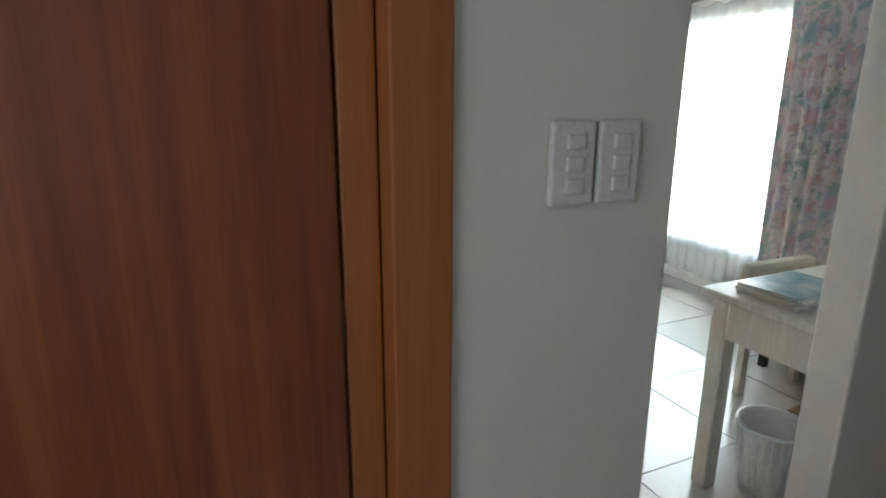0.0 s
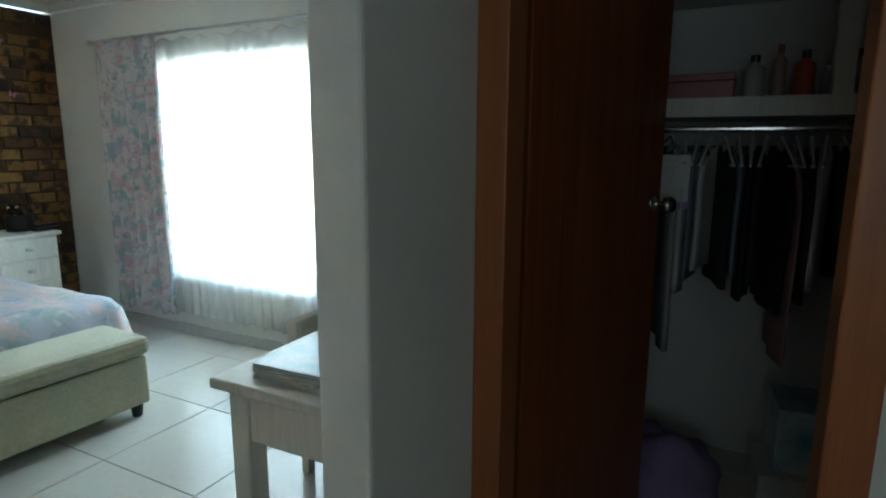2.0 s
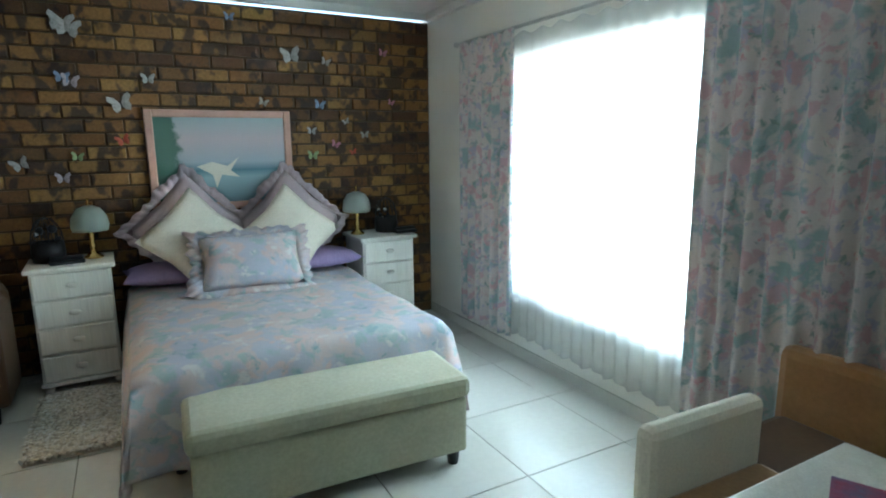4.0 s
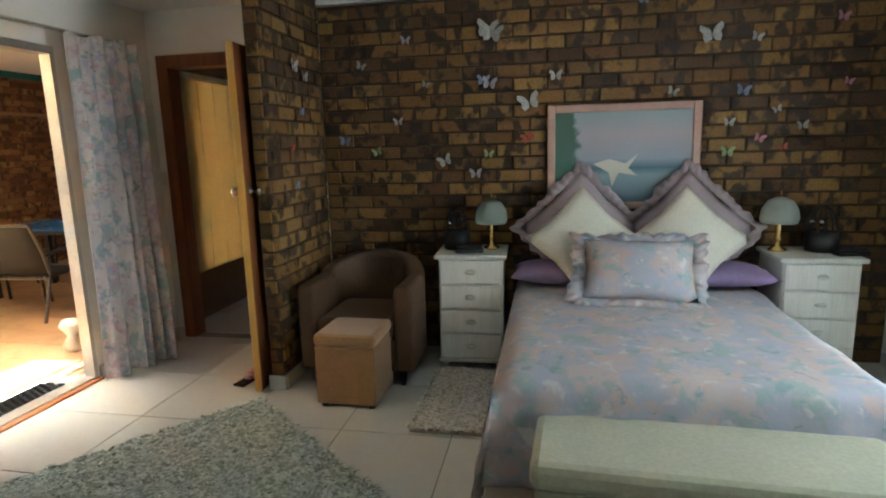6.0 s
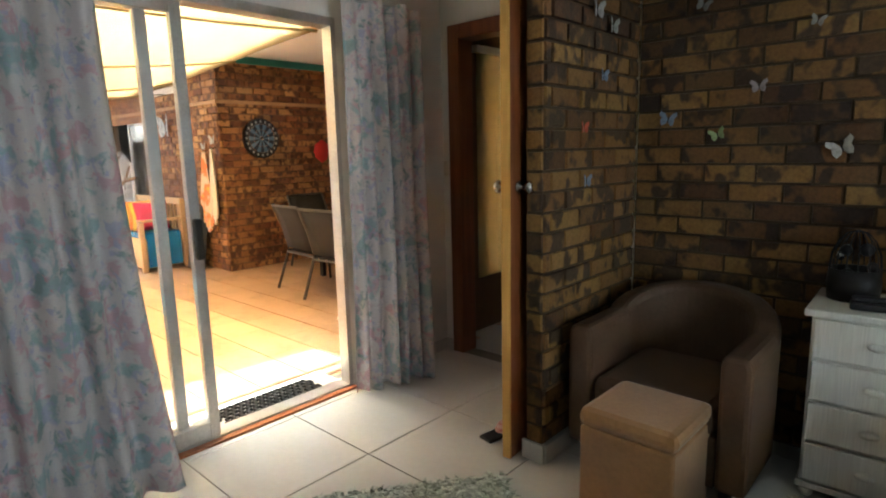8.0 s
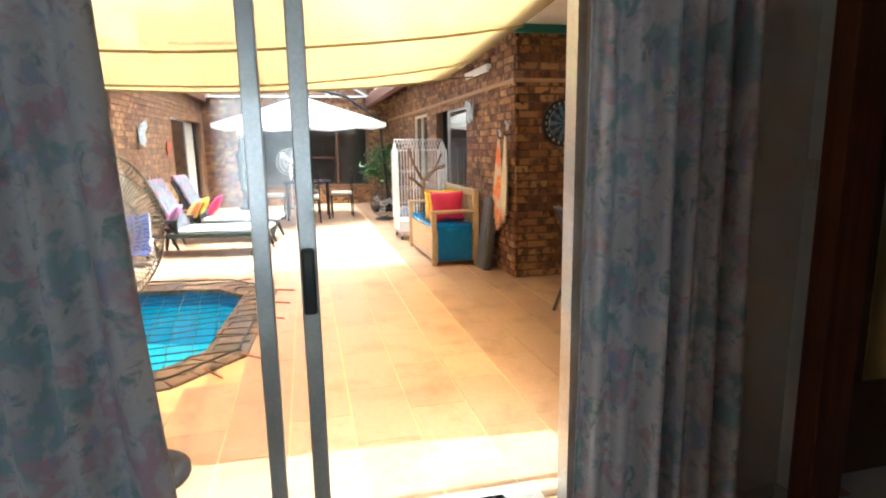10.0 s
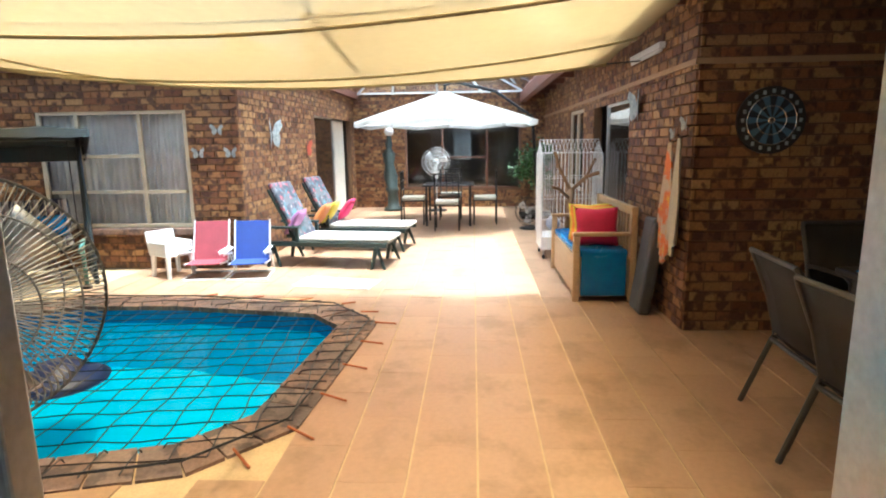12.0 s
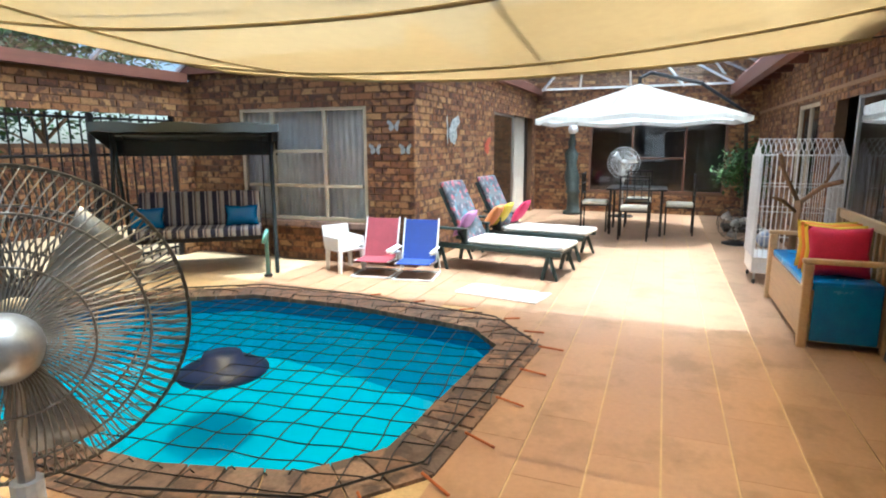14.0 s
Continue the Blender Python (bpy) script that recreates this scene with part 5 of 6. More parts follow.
curtain("window_blind", "pale grey pleated blind hanging behind the window", (WX - 0.13, -1.35), (WX - 0.13, 0.55), 0.4, 1.95, 22, 0.02, surface("grey_blind_cloth", (0.80, 0.80, 0.78), None, 0.85))
setting("sill_window", M_COPING, (WX, -1.36, 0.42, WX + 0.09, 0.54, 0.495), label="sloping brick sill under the window", bevel=0.01)
window_unit("window_3", "wide dark-framed window at the far end", pose(BX - 0.03, WY + 2.45, 0.42, 0, 0, 90), 2.6, 1.43, [-0.45, 0.55], [(1, 0.7)], surface("brown_window_paint", (0.2, 0.1, 0.06), None, 0.5))
sliding_door("sliding_door_3", "aluminium sliding door behind the loungers", pose(WX - 4.65, WY - 0.05, 0, 0, 0, 0), 1.45, 1.95)
curtain("curtain", "pale curtain inside the sliding door behind the loungers", (WX - 6.05, WY - 0.16), (WX - 5.2, WY - 0.16), 0.05, 1.95, 8, 0.03, M_CREAM)
sliding_door("sliding_door_4", "dark glass sliding door in the brick wall", pose(RX - 2.9, RY + 0.05, 0, 0, 0, 0), 1.12, 1.88)
window_unit("window_4", "narrow window standing open in the brick wall", pose(RX - 4.8, RY + 0.04, 0.7), 1.2, 1.2, [0.0], [], M_BEIGEFRAME)

# shade sail
def make_sail():
    e = thing("shade_sail", "cream yellow shade sail stretched over the pool", "shade sail")
    A, B, C, D = Vector((-6.45, 4.95, 2.10)), Vector((-6.60, -0.95, 2.24)), Vector((-2.4, -2.05, 2.6)), Vector((-2.3, 4.95, 2.34))
    n = 36
    def at(u, v):
        p = A.lerp(D, u).lerp(B.lerp(C, u), v)
        sag = 0.22 * (1 - (2 * u - 1) ** 2) * (1 - (2 * v - 1) ** 2) + 0.22 * (1 - (2 * v - 1) ** 2) * (1 - u)
        inw = Vector((0.14 * (1 - (2 * v - 1) ** 2) * (1 - 2 * u), 0, 0))
        return p - Vector((0, 0, sag)) + inw + Vector((0, 0, 0.01 * noise.noise((u * 5, v * 5, 0))))
    bm = bmesh.new()
    g = [[bm.verts.new(at(i / n, j / n)) for j in range(n + 1)] for i in range(n + 1)]
    for i in range(n):
        for j in range(n):
            bm.faces.new((g[i][j], g[i + 1][j], g[i + 1][j + 1], g[i][j + 1]))
    part("cloth", bm, M_SAIL, e, smooth=True)
    seam = surface("sail_seam", (0.30, 0.22, 0.09), None, 0.8)
    for u in (0.0, 0.23, 0.55, 0.86):
        bm = bmesh.new()
        tube(bm, [at(u, j / n) - Vector((0, 0, 0.006)) for j in range(n + 1)], 0.012 if u else 0.016, 6)
        part("seam", bm, seam, e)
    bm = bmesh.new()
    tube(bm, [at(i / n, 0.60 + 0.15 * i / n) - Vector((0, 0, 0.006)) for i in range(n + 1)], 0.009, 6)
    part("seam", bm, seam, e)
    bm = bmesh.new()
    tube(bm, [at(i / n, 1.0) for i in range(n + 1)], 0.016, 6)
    part("hem", bm, seam, e)
    for p, q in ((A, (-6.75, 5.36, 2.16)), (B, (WX, -1.15, 2.28)), (C, (-1.95, SY + 0.01, 2.61)), (D, (-1.80, 5.25, 2.38))):
        bm = bmesh.new()
        rod(bm, p, q, 0.006)
        part("rope", bm, M_DARKMETAL, e)
make_sail()

# glazed roof over the courtyard
def glass_roof():
    e = tagged(new("roof_glazing"), "glazed courtyard roof with white metal bars", "roof", kind="structure")
    zr, zt = 2.5, 3.35
    x0, x1, y0, y1 = BX, -1.95, SY, 4.92
    ym0, ym1 = y0 + 1.7, y1 - 1.7
    k = 0
    xs = [x0] + [-4.05 - 1.17 * i for i in range(8, -2, -1)] + [x1]
    def bar(a, b, name="glazing_bar"):
        bm = bmesh.new()
        a, b = Vector(a), Vector(b)
        d = b - a
        m = Matrix.Translation((a + b) / 2) @ d.to_track_quat("Z", "Y").to_matrix().to_4x4()
        box(bm, -0.019, -0.019, -d.length / 2, 0.019, 0.019, d.length / 2, m=m)
        part(name, bm, M_WHITEMETAL, e)
    for xa, xb in zip(xs[1:], xs[2:]):
        lo = WY if xb < WX else y0
        l2 = lo + 1.1 if xb < WX else ym0
        for a, b, za, zb in ((lo, l2, zr if xb < WX else 2.32, zt), (l2, ym1, zt, zt), (ym1, y1, zt, zr)):
            bm = bmesh.new()
            bm.faces.new([bm.verts.new(p) for p in ((xa, a, za), (xb, a, za), (xb, b, zb), (xa, b, zb))])
            g = part("pane", bm, M_ROOFGLASS, e, thick=0.006)
            g.visible_shadow = False
            bar((xb, a, za + 0.02), (xb, b, zb + 0.02))
    zh = zr + 0.02
    for a, b in ((WY + 0.12, 2.0), (2.0, 3.0), (3.0, 4.0), (4.0, y1)):
        ta, tb = (min(max(v, WY + 1.1), ym1) for v in (a, b))
        bm = bmesh.new()
        bm.faces.new([bm.verts.new(p) for p in ((x0, a, zh), (x0, b, zh), (xs[1], tb, zt), (xs[1], ta, zt))])
        g = part("pane", bm, M_ROOFGLASS, e, thick=0.006)
        g.visible_shadow = False
        bar((x0, b, zh), (xs[1], tb, zt + 0.02))
    bar((x0, WY + 0.12, zh), (xs[1], WY + 1.1, zt + 0.02), "hip_bar")
    bar((x0 + 0.03, WY, zh + 0.02), (x0 + 0.03, y1, zh + 0.02), "eaves_bar")
    bar((xs[1], WY + 1.1, zt + 0.02), (xs[1], ym1, zt + 0.02), "ridge_bar")
    for y, z in ((ym1, zt), (y1, zr)):
        bar((x0 if z == zr else xs[1], y, z + 0.02), (x1, y, z + 0.02), "ridge_bar")
    return e
glass_roof()
setting("gutter", M_ROOFWOOD, (BX, 4.82, 2.3, -6.0, 4.94, 2.5), (WX - 0.02, SY, 2.3, WX + 0.12, WY + 0.12, 2.47), (BX, WY, 2.42, WX - 0.02, WY + 0.12, 2.56), (-7.6, SY, 2.19, -1.95, SY + 0.12, 2.31), (-6.0, 4.82, 2.40, -1.76, 4.859, 2.5), label="brown painted gutter and fascia round the courtyard")
setting("ceiling_eaves", M_ROOFWOOD, (BX, 4.94, 2.56, RX - 0.0, RY + 0.1, 2.62), label="dark brown boarded eaves along the brick wall")
e = tagged(new("rafters"), "dark exposed rafter ends under the eaves", "rafter", kind="structure")
for k in range(9):
    x = RX - 0.3 - k * 0.95
    boxpart("rafter", e, M_ROOFWOOD, x - 0.03, 4.95, 2.42, x + 0.03, RY - 0.02, 2.555)
brick_wall("wall_gable", "brick gable seen through the roof glass", (BX - 1.4, WY - 1.5, 0), (0, 1, 0), (1, 0, 0), 7.5, 4.6, [], M_BRICK_OUT, M_MORTAR_OUT, 0, z0=2.78, course=0.077, blen=0.215)

M_STRIPE = striped("striped_swing_canvas", (0.025, 0.03, 0.07), (0.42, 0.40, 0.40), 0, 0.15)
M_CANOPY = surface("dark_green_grey_canvas", (0.014, 0.02, 0.02), (0.022, 0.028, 0.028), 0.4, scale=5)
M_BLUEPL = surface("bright_blue_plastic_cloth", (0.01, 0.19, 0.46), (0.01, 0.14, 0.38), 0.25, scale=8)
SWING = pose(-6.80, -1.17, 0, 0, 0, 128) @ Matrix.Diagonal((0.88, 0.84, 0.95, 1))
def make_swing():
    e = thing("garden_swing", "dark canopied garden swing seat with striped cushions", "swing", SWING)
    # faces local -y
    for x in (-0.92, 0.92):
        for y in (-0.42, 0.42):
            bm = bmesh.new()
            tube(bm, [(x, y * 1.25, 0), (x, y * 0.5, 1.0), (x, 0.02 * y, 1.62)], 0.025)
            part("leg", bm, M_CANOPY, e)
        bm = bmesh.new()
        tube(bm, [(x, -0.52, 0.02), (x, 0.52, 0.02)], 0.025)
        part("foot_bar", bm, M_CANOPY, e)
        bm = bmesh.new()
        rod(bm, (x * 0.88, 0, 1.6), (x * 0.88, -0.1, 0.48), 0.007)
        part("hanger", bm, M_DARKMETAL, e)
    bm = bmesh.new()
    rod(bm, (-0.95, 0, 1.62), (0.95, 0, 1.62), 0.025)
    part("crossbar", bm, M_CANOPY, e)
    bm = bmesh.new()
    n, k = 20, 12
    g = []
    for i in range(n + 1):
        x = -1.02 + 2.04 * i / n
        r = []
        for j in range(k + 1):
            v = -1 + 2 * j / k
            edge = abs(v) > 0.9
            z = 1.72 - 0.08 * v * v + 0.012 * math.sin(i * 0.9) - 0.09 * v - 0.02 * math.sin((v + 1) * 4.7)
            r.append(bm.verts.new((x, 0.62 * v, z)))
        r.insert(0, bm.verts.new((x, -0.65, 1.63 + 0.008 * math.sin(i * 1.7))))
        r.append(bm.verts.new((x, 0.64, 1.36)))
        g.append(r)
    for a, b in zip(g, g[1:]):
        for j in range(len(a) - 1):
            bm.faces.new((a[j], b[j], b[j + 1], a[j + 1]))
    for r in (g[0], g[-1]):
        vs = [r[0]] + r[1:-1] + [r[-1]]
        bm.faces.new(vs)
    part("canopy", bm, M_CANOPY, e, "dark canvas canopy", smooth=False, thick=0.006)
    bm = bmesh.new()
    box(bm, -0.75, -0.30, 0.38, 0.75, 0.20, 0.43)
    part("seat_frame", bm, M_DARKMETAL, e)
    boxpart("seat_cushion", e, M_STRIPE, -0.75, -0.32, 0.43, 0.75, 0.2, 0.53, bevel=0.03, label="striped seat cushion")
    boxpart("back_cushion", e, M_STRIPE, -0.75, -0.05, 0.0, 0.75, 0.05, 0.42, bevel=0.03, label="striped back cushion", m=pose(0, 0.22, 0.52, -14))
    return e
make_swing()
for s in (-0.55, 0.45):
    cushion("cushion", "shiny blue cushion on the swing seat", "cushion", (0.36, 0.24, 0.10), pose(-6.80, -1.17, 0, 0, 0, 128) @ Matrix.Translation((s, -0.03, 0.62)) @ pose(0, 0, 0, 72), M_BLUEPL, 0, "swing cushions")

def folding_chair(m, col, label):
    e = thing("folding_chair", label, "chair", m, "low chairs beside the pool")
    for x in (-0.25, 0.25):
        bm = bmesh.new()
        tube(bm, [(x, -0.28, 0.012), (x, 0.22, 0.012), (x, 0.26, 0.05), (x, 0.1, 0.3), (x, -0.30, 0.34)], 0.012)
        part("side_frame", bm, M_WHITEMETAL, e)
        bm = bmesh.new()
        tube(bm, [(x * 0.9, -0.22, 0.20), (x * 0.9, 0.12, 0.17), (x * 0.9, 0.32, 0.70)], 0.012)
        part("back_frame", bm, M_WHITEMETAL, e)
        boxpart("armrest", e, M_WHITEMETAL, x - 0.025, -0.30, 0.352, x + 0.025, 0.14, 0.368, bevel=0.005)
    for y, z in ((-0.28, 0.012), (0.22, 0.012)):
        bm = bmesh.new()
        rod(bm, (-0.25, y, z), (0.25, y, z), 0.012)
        part("stretcher", bm, M_WHITEMETAL, e)
    boxpart("seat", e, col, -0.225, -0.22, 0.185, 0.225, 0.14, 0.20, bevel=0.006)
    boxpart("backrest", e, col, -0.225, -0.006, 0, 0.225, 0.006, 0.54, bevel=0.006, m=pose(0, 0.125, 0.18, -20.5))
folding_chair(pose(-7.32, 0.80, 0, 0, 0, 98) @ Matrix.Scale(0.86, 4), surface("faded_red_webbing", (0.26, 0.04, 0.055), None, 0.7), "low folding chair with faded red cloth")
folding_chair(pose(-7.34, 1.28, 0, 0, 0, 100) @ Matrix.Scale(0.86, 4), surface("blue_webbing", (0.01, 0.035, 0.20), None, 0.7), "low folding chair with bright blue cloth")
def white_chair():
    e = thing("child_chair", "small white plastic chair beside the folding chairs", "chair", pose(-7.35, 0.38, 0, 0, 0, 150))
    boxpart("seat", e, M_WHITEMETAL, -0.17, -0.17, 0.24, 0.17, 0.17, 0.265, bevel=0.01)
    boxpart("backrest", e, M_WHITEMETAL, -0.17, -0.012, 0, 0.17, 0.012, 0.26, bevel=0.012, m=pose(0, 0.17, 0.25, -12))
    for x in (-0.15, 0.15):
        boxpart("armrest", e, M_WHITEMETAL, x - 0.02, -0.15, 0.265, x + 0.02, 0.18, 0.40, bevel=0.012)
        for y in (-0.15, 0.15):
            bm = bmesh.new()
            rod(bm, (x, y, 0), (x * 0.93, y * 0.93, 0.25), 0.022, 0.03, 8)
            part("leg", bm, M_WHITEMETAL, e)
white_chair()

M_LFLORAL = floral("dark_floral_lounger_cloth", (0.10, 0.10, 0.11), [((0.03, 0.035, 0.05), 0.48), ((0.40, 0.07, 0.09), 0.55), ((0.06, 0.17, 0.20), 0.54), ((0.42, 0.34, 0.33), 0.6)], 9)
M_LWHITE = surface("pale_lounger_cloth", (0.66, 0.63, 0.56), (0.58, 0.54, 0.48), 0.85, scale=12)
M_DGREEN = surface("dark_green_resin", (0.02, 0.035, 0.03), None, 0.4)
def lounger(m):
    e = thing("sun_lounger", "dark green resin sun lounger with floral cushion", "lounger", m, "sun loungers")
    # head at -y, foot at +y
    for x in (-0.29, 0.29):
        boxpart("side_rail", e, M_DGREEN, x - 0.025, -0.55, 0.25, x + 0.025, 0.98, 0.31, bevel=0.01)
        boxpart("armrest", e, M_DGREEN, x - 0.035, -0.62, 0.46, x + 0.035, -0.1, 0.49, bevel=0.01)
        boxpart("arm_post", e, M_DGREEN, x - 0.02, -0.15, 0.31, x + 0.02, -0.11, 0.46)
        for y in (-0.45, 0.85):
            bm = bmesh.new()
            rod(bm, (x * 1.1, y - 0.06, 0), (x, y, 0.27), 0.022, 0.03, 8)
            part("leg", bm, M_DGREEN, e)
            bm = bmesh.new()
            rod(bm, (x * 1.1, y + 0.1, 0), (x, y, 0.27), 0.018, 0.025, 8)
            part("leg", bm, M_DGREEN, e)
    for k in range(9):
        boxpart("slat", e, M_DGREEN, -0.265, -0.1 + k * 0.12, 0.265, 0.265, -0.02 + k * 0.12, 0.285)
    boxpart("seat_cushion", e, M_LWHITE, -0.27, -0.15, 0.31, 0.27, 1.0, 0.36, bevel=0.022, label="off-white seat cushion")
    boxpart("back_frame", e, M_DGREEN, -0.27, -0.015, 0, 0.27, 0.012, 0.72, bevel=0.01, m=pose(0, -0.16, 0.28, 27))
    boxpart("back_cushion", e, M_LFLORAL, -0.26, 0.012, 0.03, 0.26, 0.075, 0.78, bevel=0.03, label="dark floral back cushion", m=pose(0, -0.16, 0.28, 27))
    return e
lg = lounger(pose(-8.05, 1.86, 0, 0, 0, -8))
copy_thing(lg, pose(-9.15, 1.95, 0, 0, 0, -8))
def col_cushion(name, c): return surface(name, c, tuple(v * 0.8 for v in c), 0.7, scale=9)
for x, y, c, nm in ((-7.98, 1.62, (0.38, 0.16, 0.33), "purple patterned"), (-8.7, 1.75, (0.62, 0.22, 0.06), "orange patterned"), (-9.0, 1.8, (0.62, 0.48, 0.03), "yellow"), (-9.35, 1.95, (0.55, 0.02, 0.10), "bright pink")):
    cushion("cushion", nm + " scatter cushion on the lounger", "cushion", (0.36, 0.36, 0.12), Matrix.Translation((x, y, 0.52)) @ pose(0, 0, 0, 55, 0, 0), col_cushion(nm.replace(" ", "_") + "_cloth", c), 0, "lounger cushions")

# umbrella
def umbrella():
    e = thing("cantilever_umbrella", "large white cantilever umbrella over the dining set", "umbrella", pose(-11.4, 3.3, 0))
    bm = bmesh.new()
    k = 8
    apex = bm.verts.new((0, 0, 2.33))
    rings = []
    for f, z in ((0.35, 2.16), (0.7, 1.97), (1.0, 1.80), (1.0, 1.73)):
        ring = []
        for q in range(k * 4):
            a = q / (k * 4) * 2 * math.pi
            s = abs(((q % 4) / 4) - 0.5) * 2
            r = 1.62 * f * (0.955 + 0.045 * s)
            ring.append(bm.verts.new((r * math.cos(a), r * math.sin(a), z + 0.05 * s * f - 0.03)))
        rings.append(ring)
    for q in range(k * 4):
        bm.faces.new((apex, rings[0][q], rings[0][(q + 1) % (k * 4)]))
        for a, b in zip(rings, rings[1:]):
            bm.faces.new((a[q], b[q], b[(q + 1) % (k * 4)], a[(q + 1) % (k * 4)]))
    can = part("canopy", bm, M_UMB, e, "white cloth canopy", thick=0.003)
    for q in range(k):
        a = q / k * 2 * math.pi
        bm = bmesh.new()
        rod(bm, (0, 0, 2.27), (1.6 * math.cos(a), 1.6 * math.sin(a), 1.77), 0.010, seg=6)
        part("rib", bm, M_ALU, can)
    bm = bmesh.new()
    tube(bm, [(0, 0, 2.2), (0, 0, 2.42), (-0.1, 0.15, 2.5), (-0.5, 0.9, 2.35), (-0.8, 1.6, 1.9), (-0.9, 1.75, 0.05)], 0.03)
    part("pole", bm, M_DARKMETAL, e)
    boxpart("base_plate", e, M_DARKMETAL, -1.25, 1.4, 0, -0.55, 2.0, 0.06, bevel=0.01)
umbrella()

def dining_set():
    t = thing("dining_table", "dark metal dining table under the umbrella", "table", pose(-11.5, 3.35, 0))
    boxpart("tabletop", t, M_DARKMETAL, -0.45, -0.45, 0.70, 0.45, 0.45, 0.725, bevel=0.008)
    for x in (-0.38, 0.38):
        for y in (-0.38, 0.38):
            bm = bmesh.new()
            rod(bm, (x, y, 0), (x, y, 0.7), 0.02)
            part("leg", bm, M_DARKMETAL, t)
    c = thing("dining_chair", "dark wrought metal dining chair with a cream seat pad", "chair", pose(-10.75, 3.35, 0, 0, 0, -90), "dining chairs")
    boxpart("seat", c, M_DARKMETAL, -0.21, -0.21, 0.42, 0.21, 0.21, 0.44)
    boxpart("seat_pad", c, M_CREAM, -0.2, -0.2, 0.44, 0.2, 0.2, 0.50, bevel=0.02)
    for x in (-0.2, 0.2):
        for y in (-0.2, 0.2):
            bm = bmesh.new()
            rod(bm, (x, y, 0), (x, y, 0.42 if y < 0 else 0.95), 0.013)
            part("leg", bm, M_DARKMETAL, c)
    for z in (0.62, 0.78, 0.94):
        bm = bmesh.new()
        rod(bm, (-0.2, 0.2, z), (0.2, 0.2, z), 0.01)
        part("back_rail", bm, M_DARKMETAL, c)
    for x in (-0.1, 0, 0.1):
        bm = bmesh.new()
        rod(bm, (x, 0.2, 0.62), (x, 0.2, 0.94), 0.007)
        part("spindle", bm, M_DARKMETAL, c)
    copy_thing(c, pose(-11.5, 2.7, 0, 0, 0, 180))
    copy_thing(c, pose(-11.5, 4.0, 0, 0, 0, 0))
    copy_thing(c, pose(-12.2, 3.35, 0, 0, 0, 90))
dining_set()

def fan(name, label, m, r, pole_h, mat_c, wires, base_r=0.22):
    """Fan with its hub at the origin of m's tilt; axis along local -y, motor on +y."""
    e = thing(name, label, "fan", m)
    for side, depth in ((-1, 0.09), (1, 0.11)):
        for k in range(wires):
            a = 2 * math.pi * k / wires
            pts = []
            for q in range(7):
                f = q / 6
                rr_ = 0.05 + (r - 0.05) * f
                y = side * depth * math.sqrt(max(0, 1 - f ** 3))
                tw = a + 0.35 * f * side
                pts.append((rr_ * math.cos(tw), y, pole_h + rr_ * math.sin(tw)))
            bm = bmesh.new()
            tube(bm, pts, 0.0021, 4)
            part("cage_wire", bm, mat_c, e)
        for f in (0.35, 0.7, 1.0):
            bm = bmesh.new()
            rr_ = 0.05 + (r - 0.05) * f
            y = side * depth * math.sqrt(max(0, 1 - f ** 3))
            tube(bm, [(rr_ * math.cos(t), y, pole_h + rr_ * math.sin(t)) for t in [q * math.pi / 24 for q in range(49)]], 0.003 if f < 1 else 0.005, 5)
            part("cage_ring", bm, mat_c, e)
    for k in range(3):
        bm = bmesh.new()
        a = k * 2 * math.pi / 3
        vs = []
        for q in range(7):
            f = q / 6
            rr_ = 0.05 + (r * 0.86 - 0.05) * f
            wd = 0.35 + 0.35 * math.sin(f * math.pi * 0.8)
            vs.append((bm.verts.new((rr_ * math.cos(a), 0.025, pole_h + rr_ * math.sin(a))), bm.verts.new((rr_ * math.cos(a + wd), -0.025, pole_h + rr_ * math.sin(a + wd)))))
        for u, v in zip(vs, vs[1:]):
            bm.faces.new((u[0], u[1], v[1], v[0]))
        part("blade", bm, M_ALU, e, thick=0.002, smooth=True)
    bm = bmesh.new()
    lathe(bm, [(0.03, -0.06), (0.05, 0.05), (0.066, 0.10), (0.066, 0.15), (0.045, 0.18), (0.02, 0.19)], 20, pose(0, 0, pole_h, -90))
    part("motor", bm, M_ALU, e, "silver motor housing", smooth=True)
    bm = bmesh.new()
    rod(bm, (0, 0.09, 0.03), (0, 0.09, pole_h - 0.05), 0.016)
    part("pole", bm, M_ALU, e)
    bm = bmesh.new()
    rod(bm, (0, 0.09, pole_h * 0.66), (0, 0.09, pole_h * 0.72), 0.03)
    part("collar", bm, M_WHITEMETAL, e)
    bm = bmesh.new()
    lathe(bm, [(base_r, 0), (base_r, 0.02), (base_r * 0.6, 0.04), (0.03, 0.055)], 24, Matrix.Translation((0, 0.09, 0)))
    part("base", bm, M_DARKMETAL, e, smooth=True)
    return e
M_CAGE = surface("dull_grey_cage_wire", (0.30, 0.28, 0.25), None, 0.45, 0.6)
fan("pedestal_fan", "chrome pedestal fan standing beside the pool", pose(-2.505, 2.485, 0, 0, 0, -38), 0.34, 1.045, M_CAGE, 96)
fan("floor_fan", "round metal floor fan near the far wall", pose(-10.7, 4.7, 0, 0, 0, 60), 0.24, 0.30, M_DARKMETAL, 28, 0.18)
fan("wall_fan", "pale pedestal fan standing before the far window", pose(-13.4, 3.0, 0, 0, 0, 90), 0.30, 1.05, M_WHITEMETAL, 28)

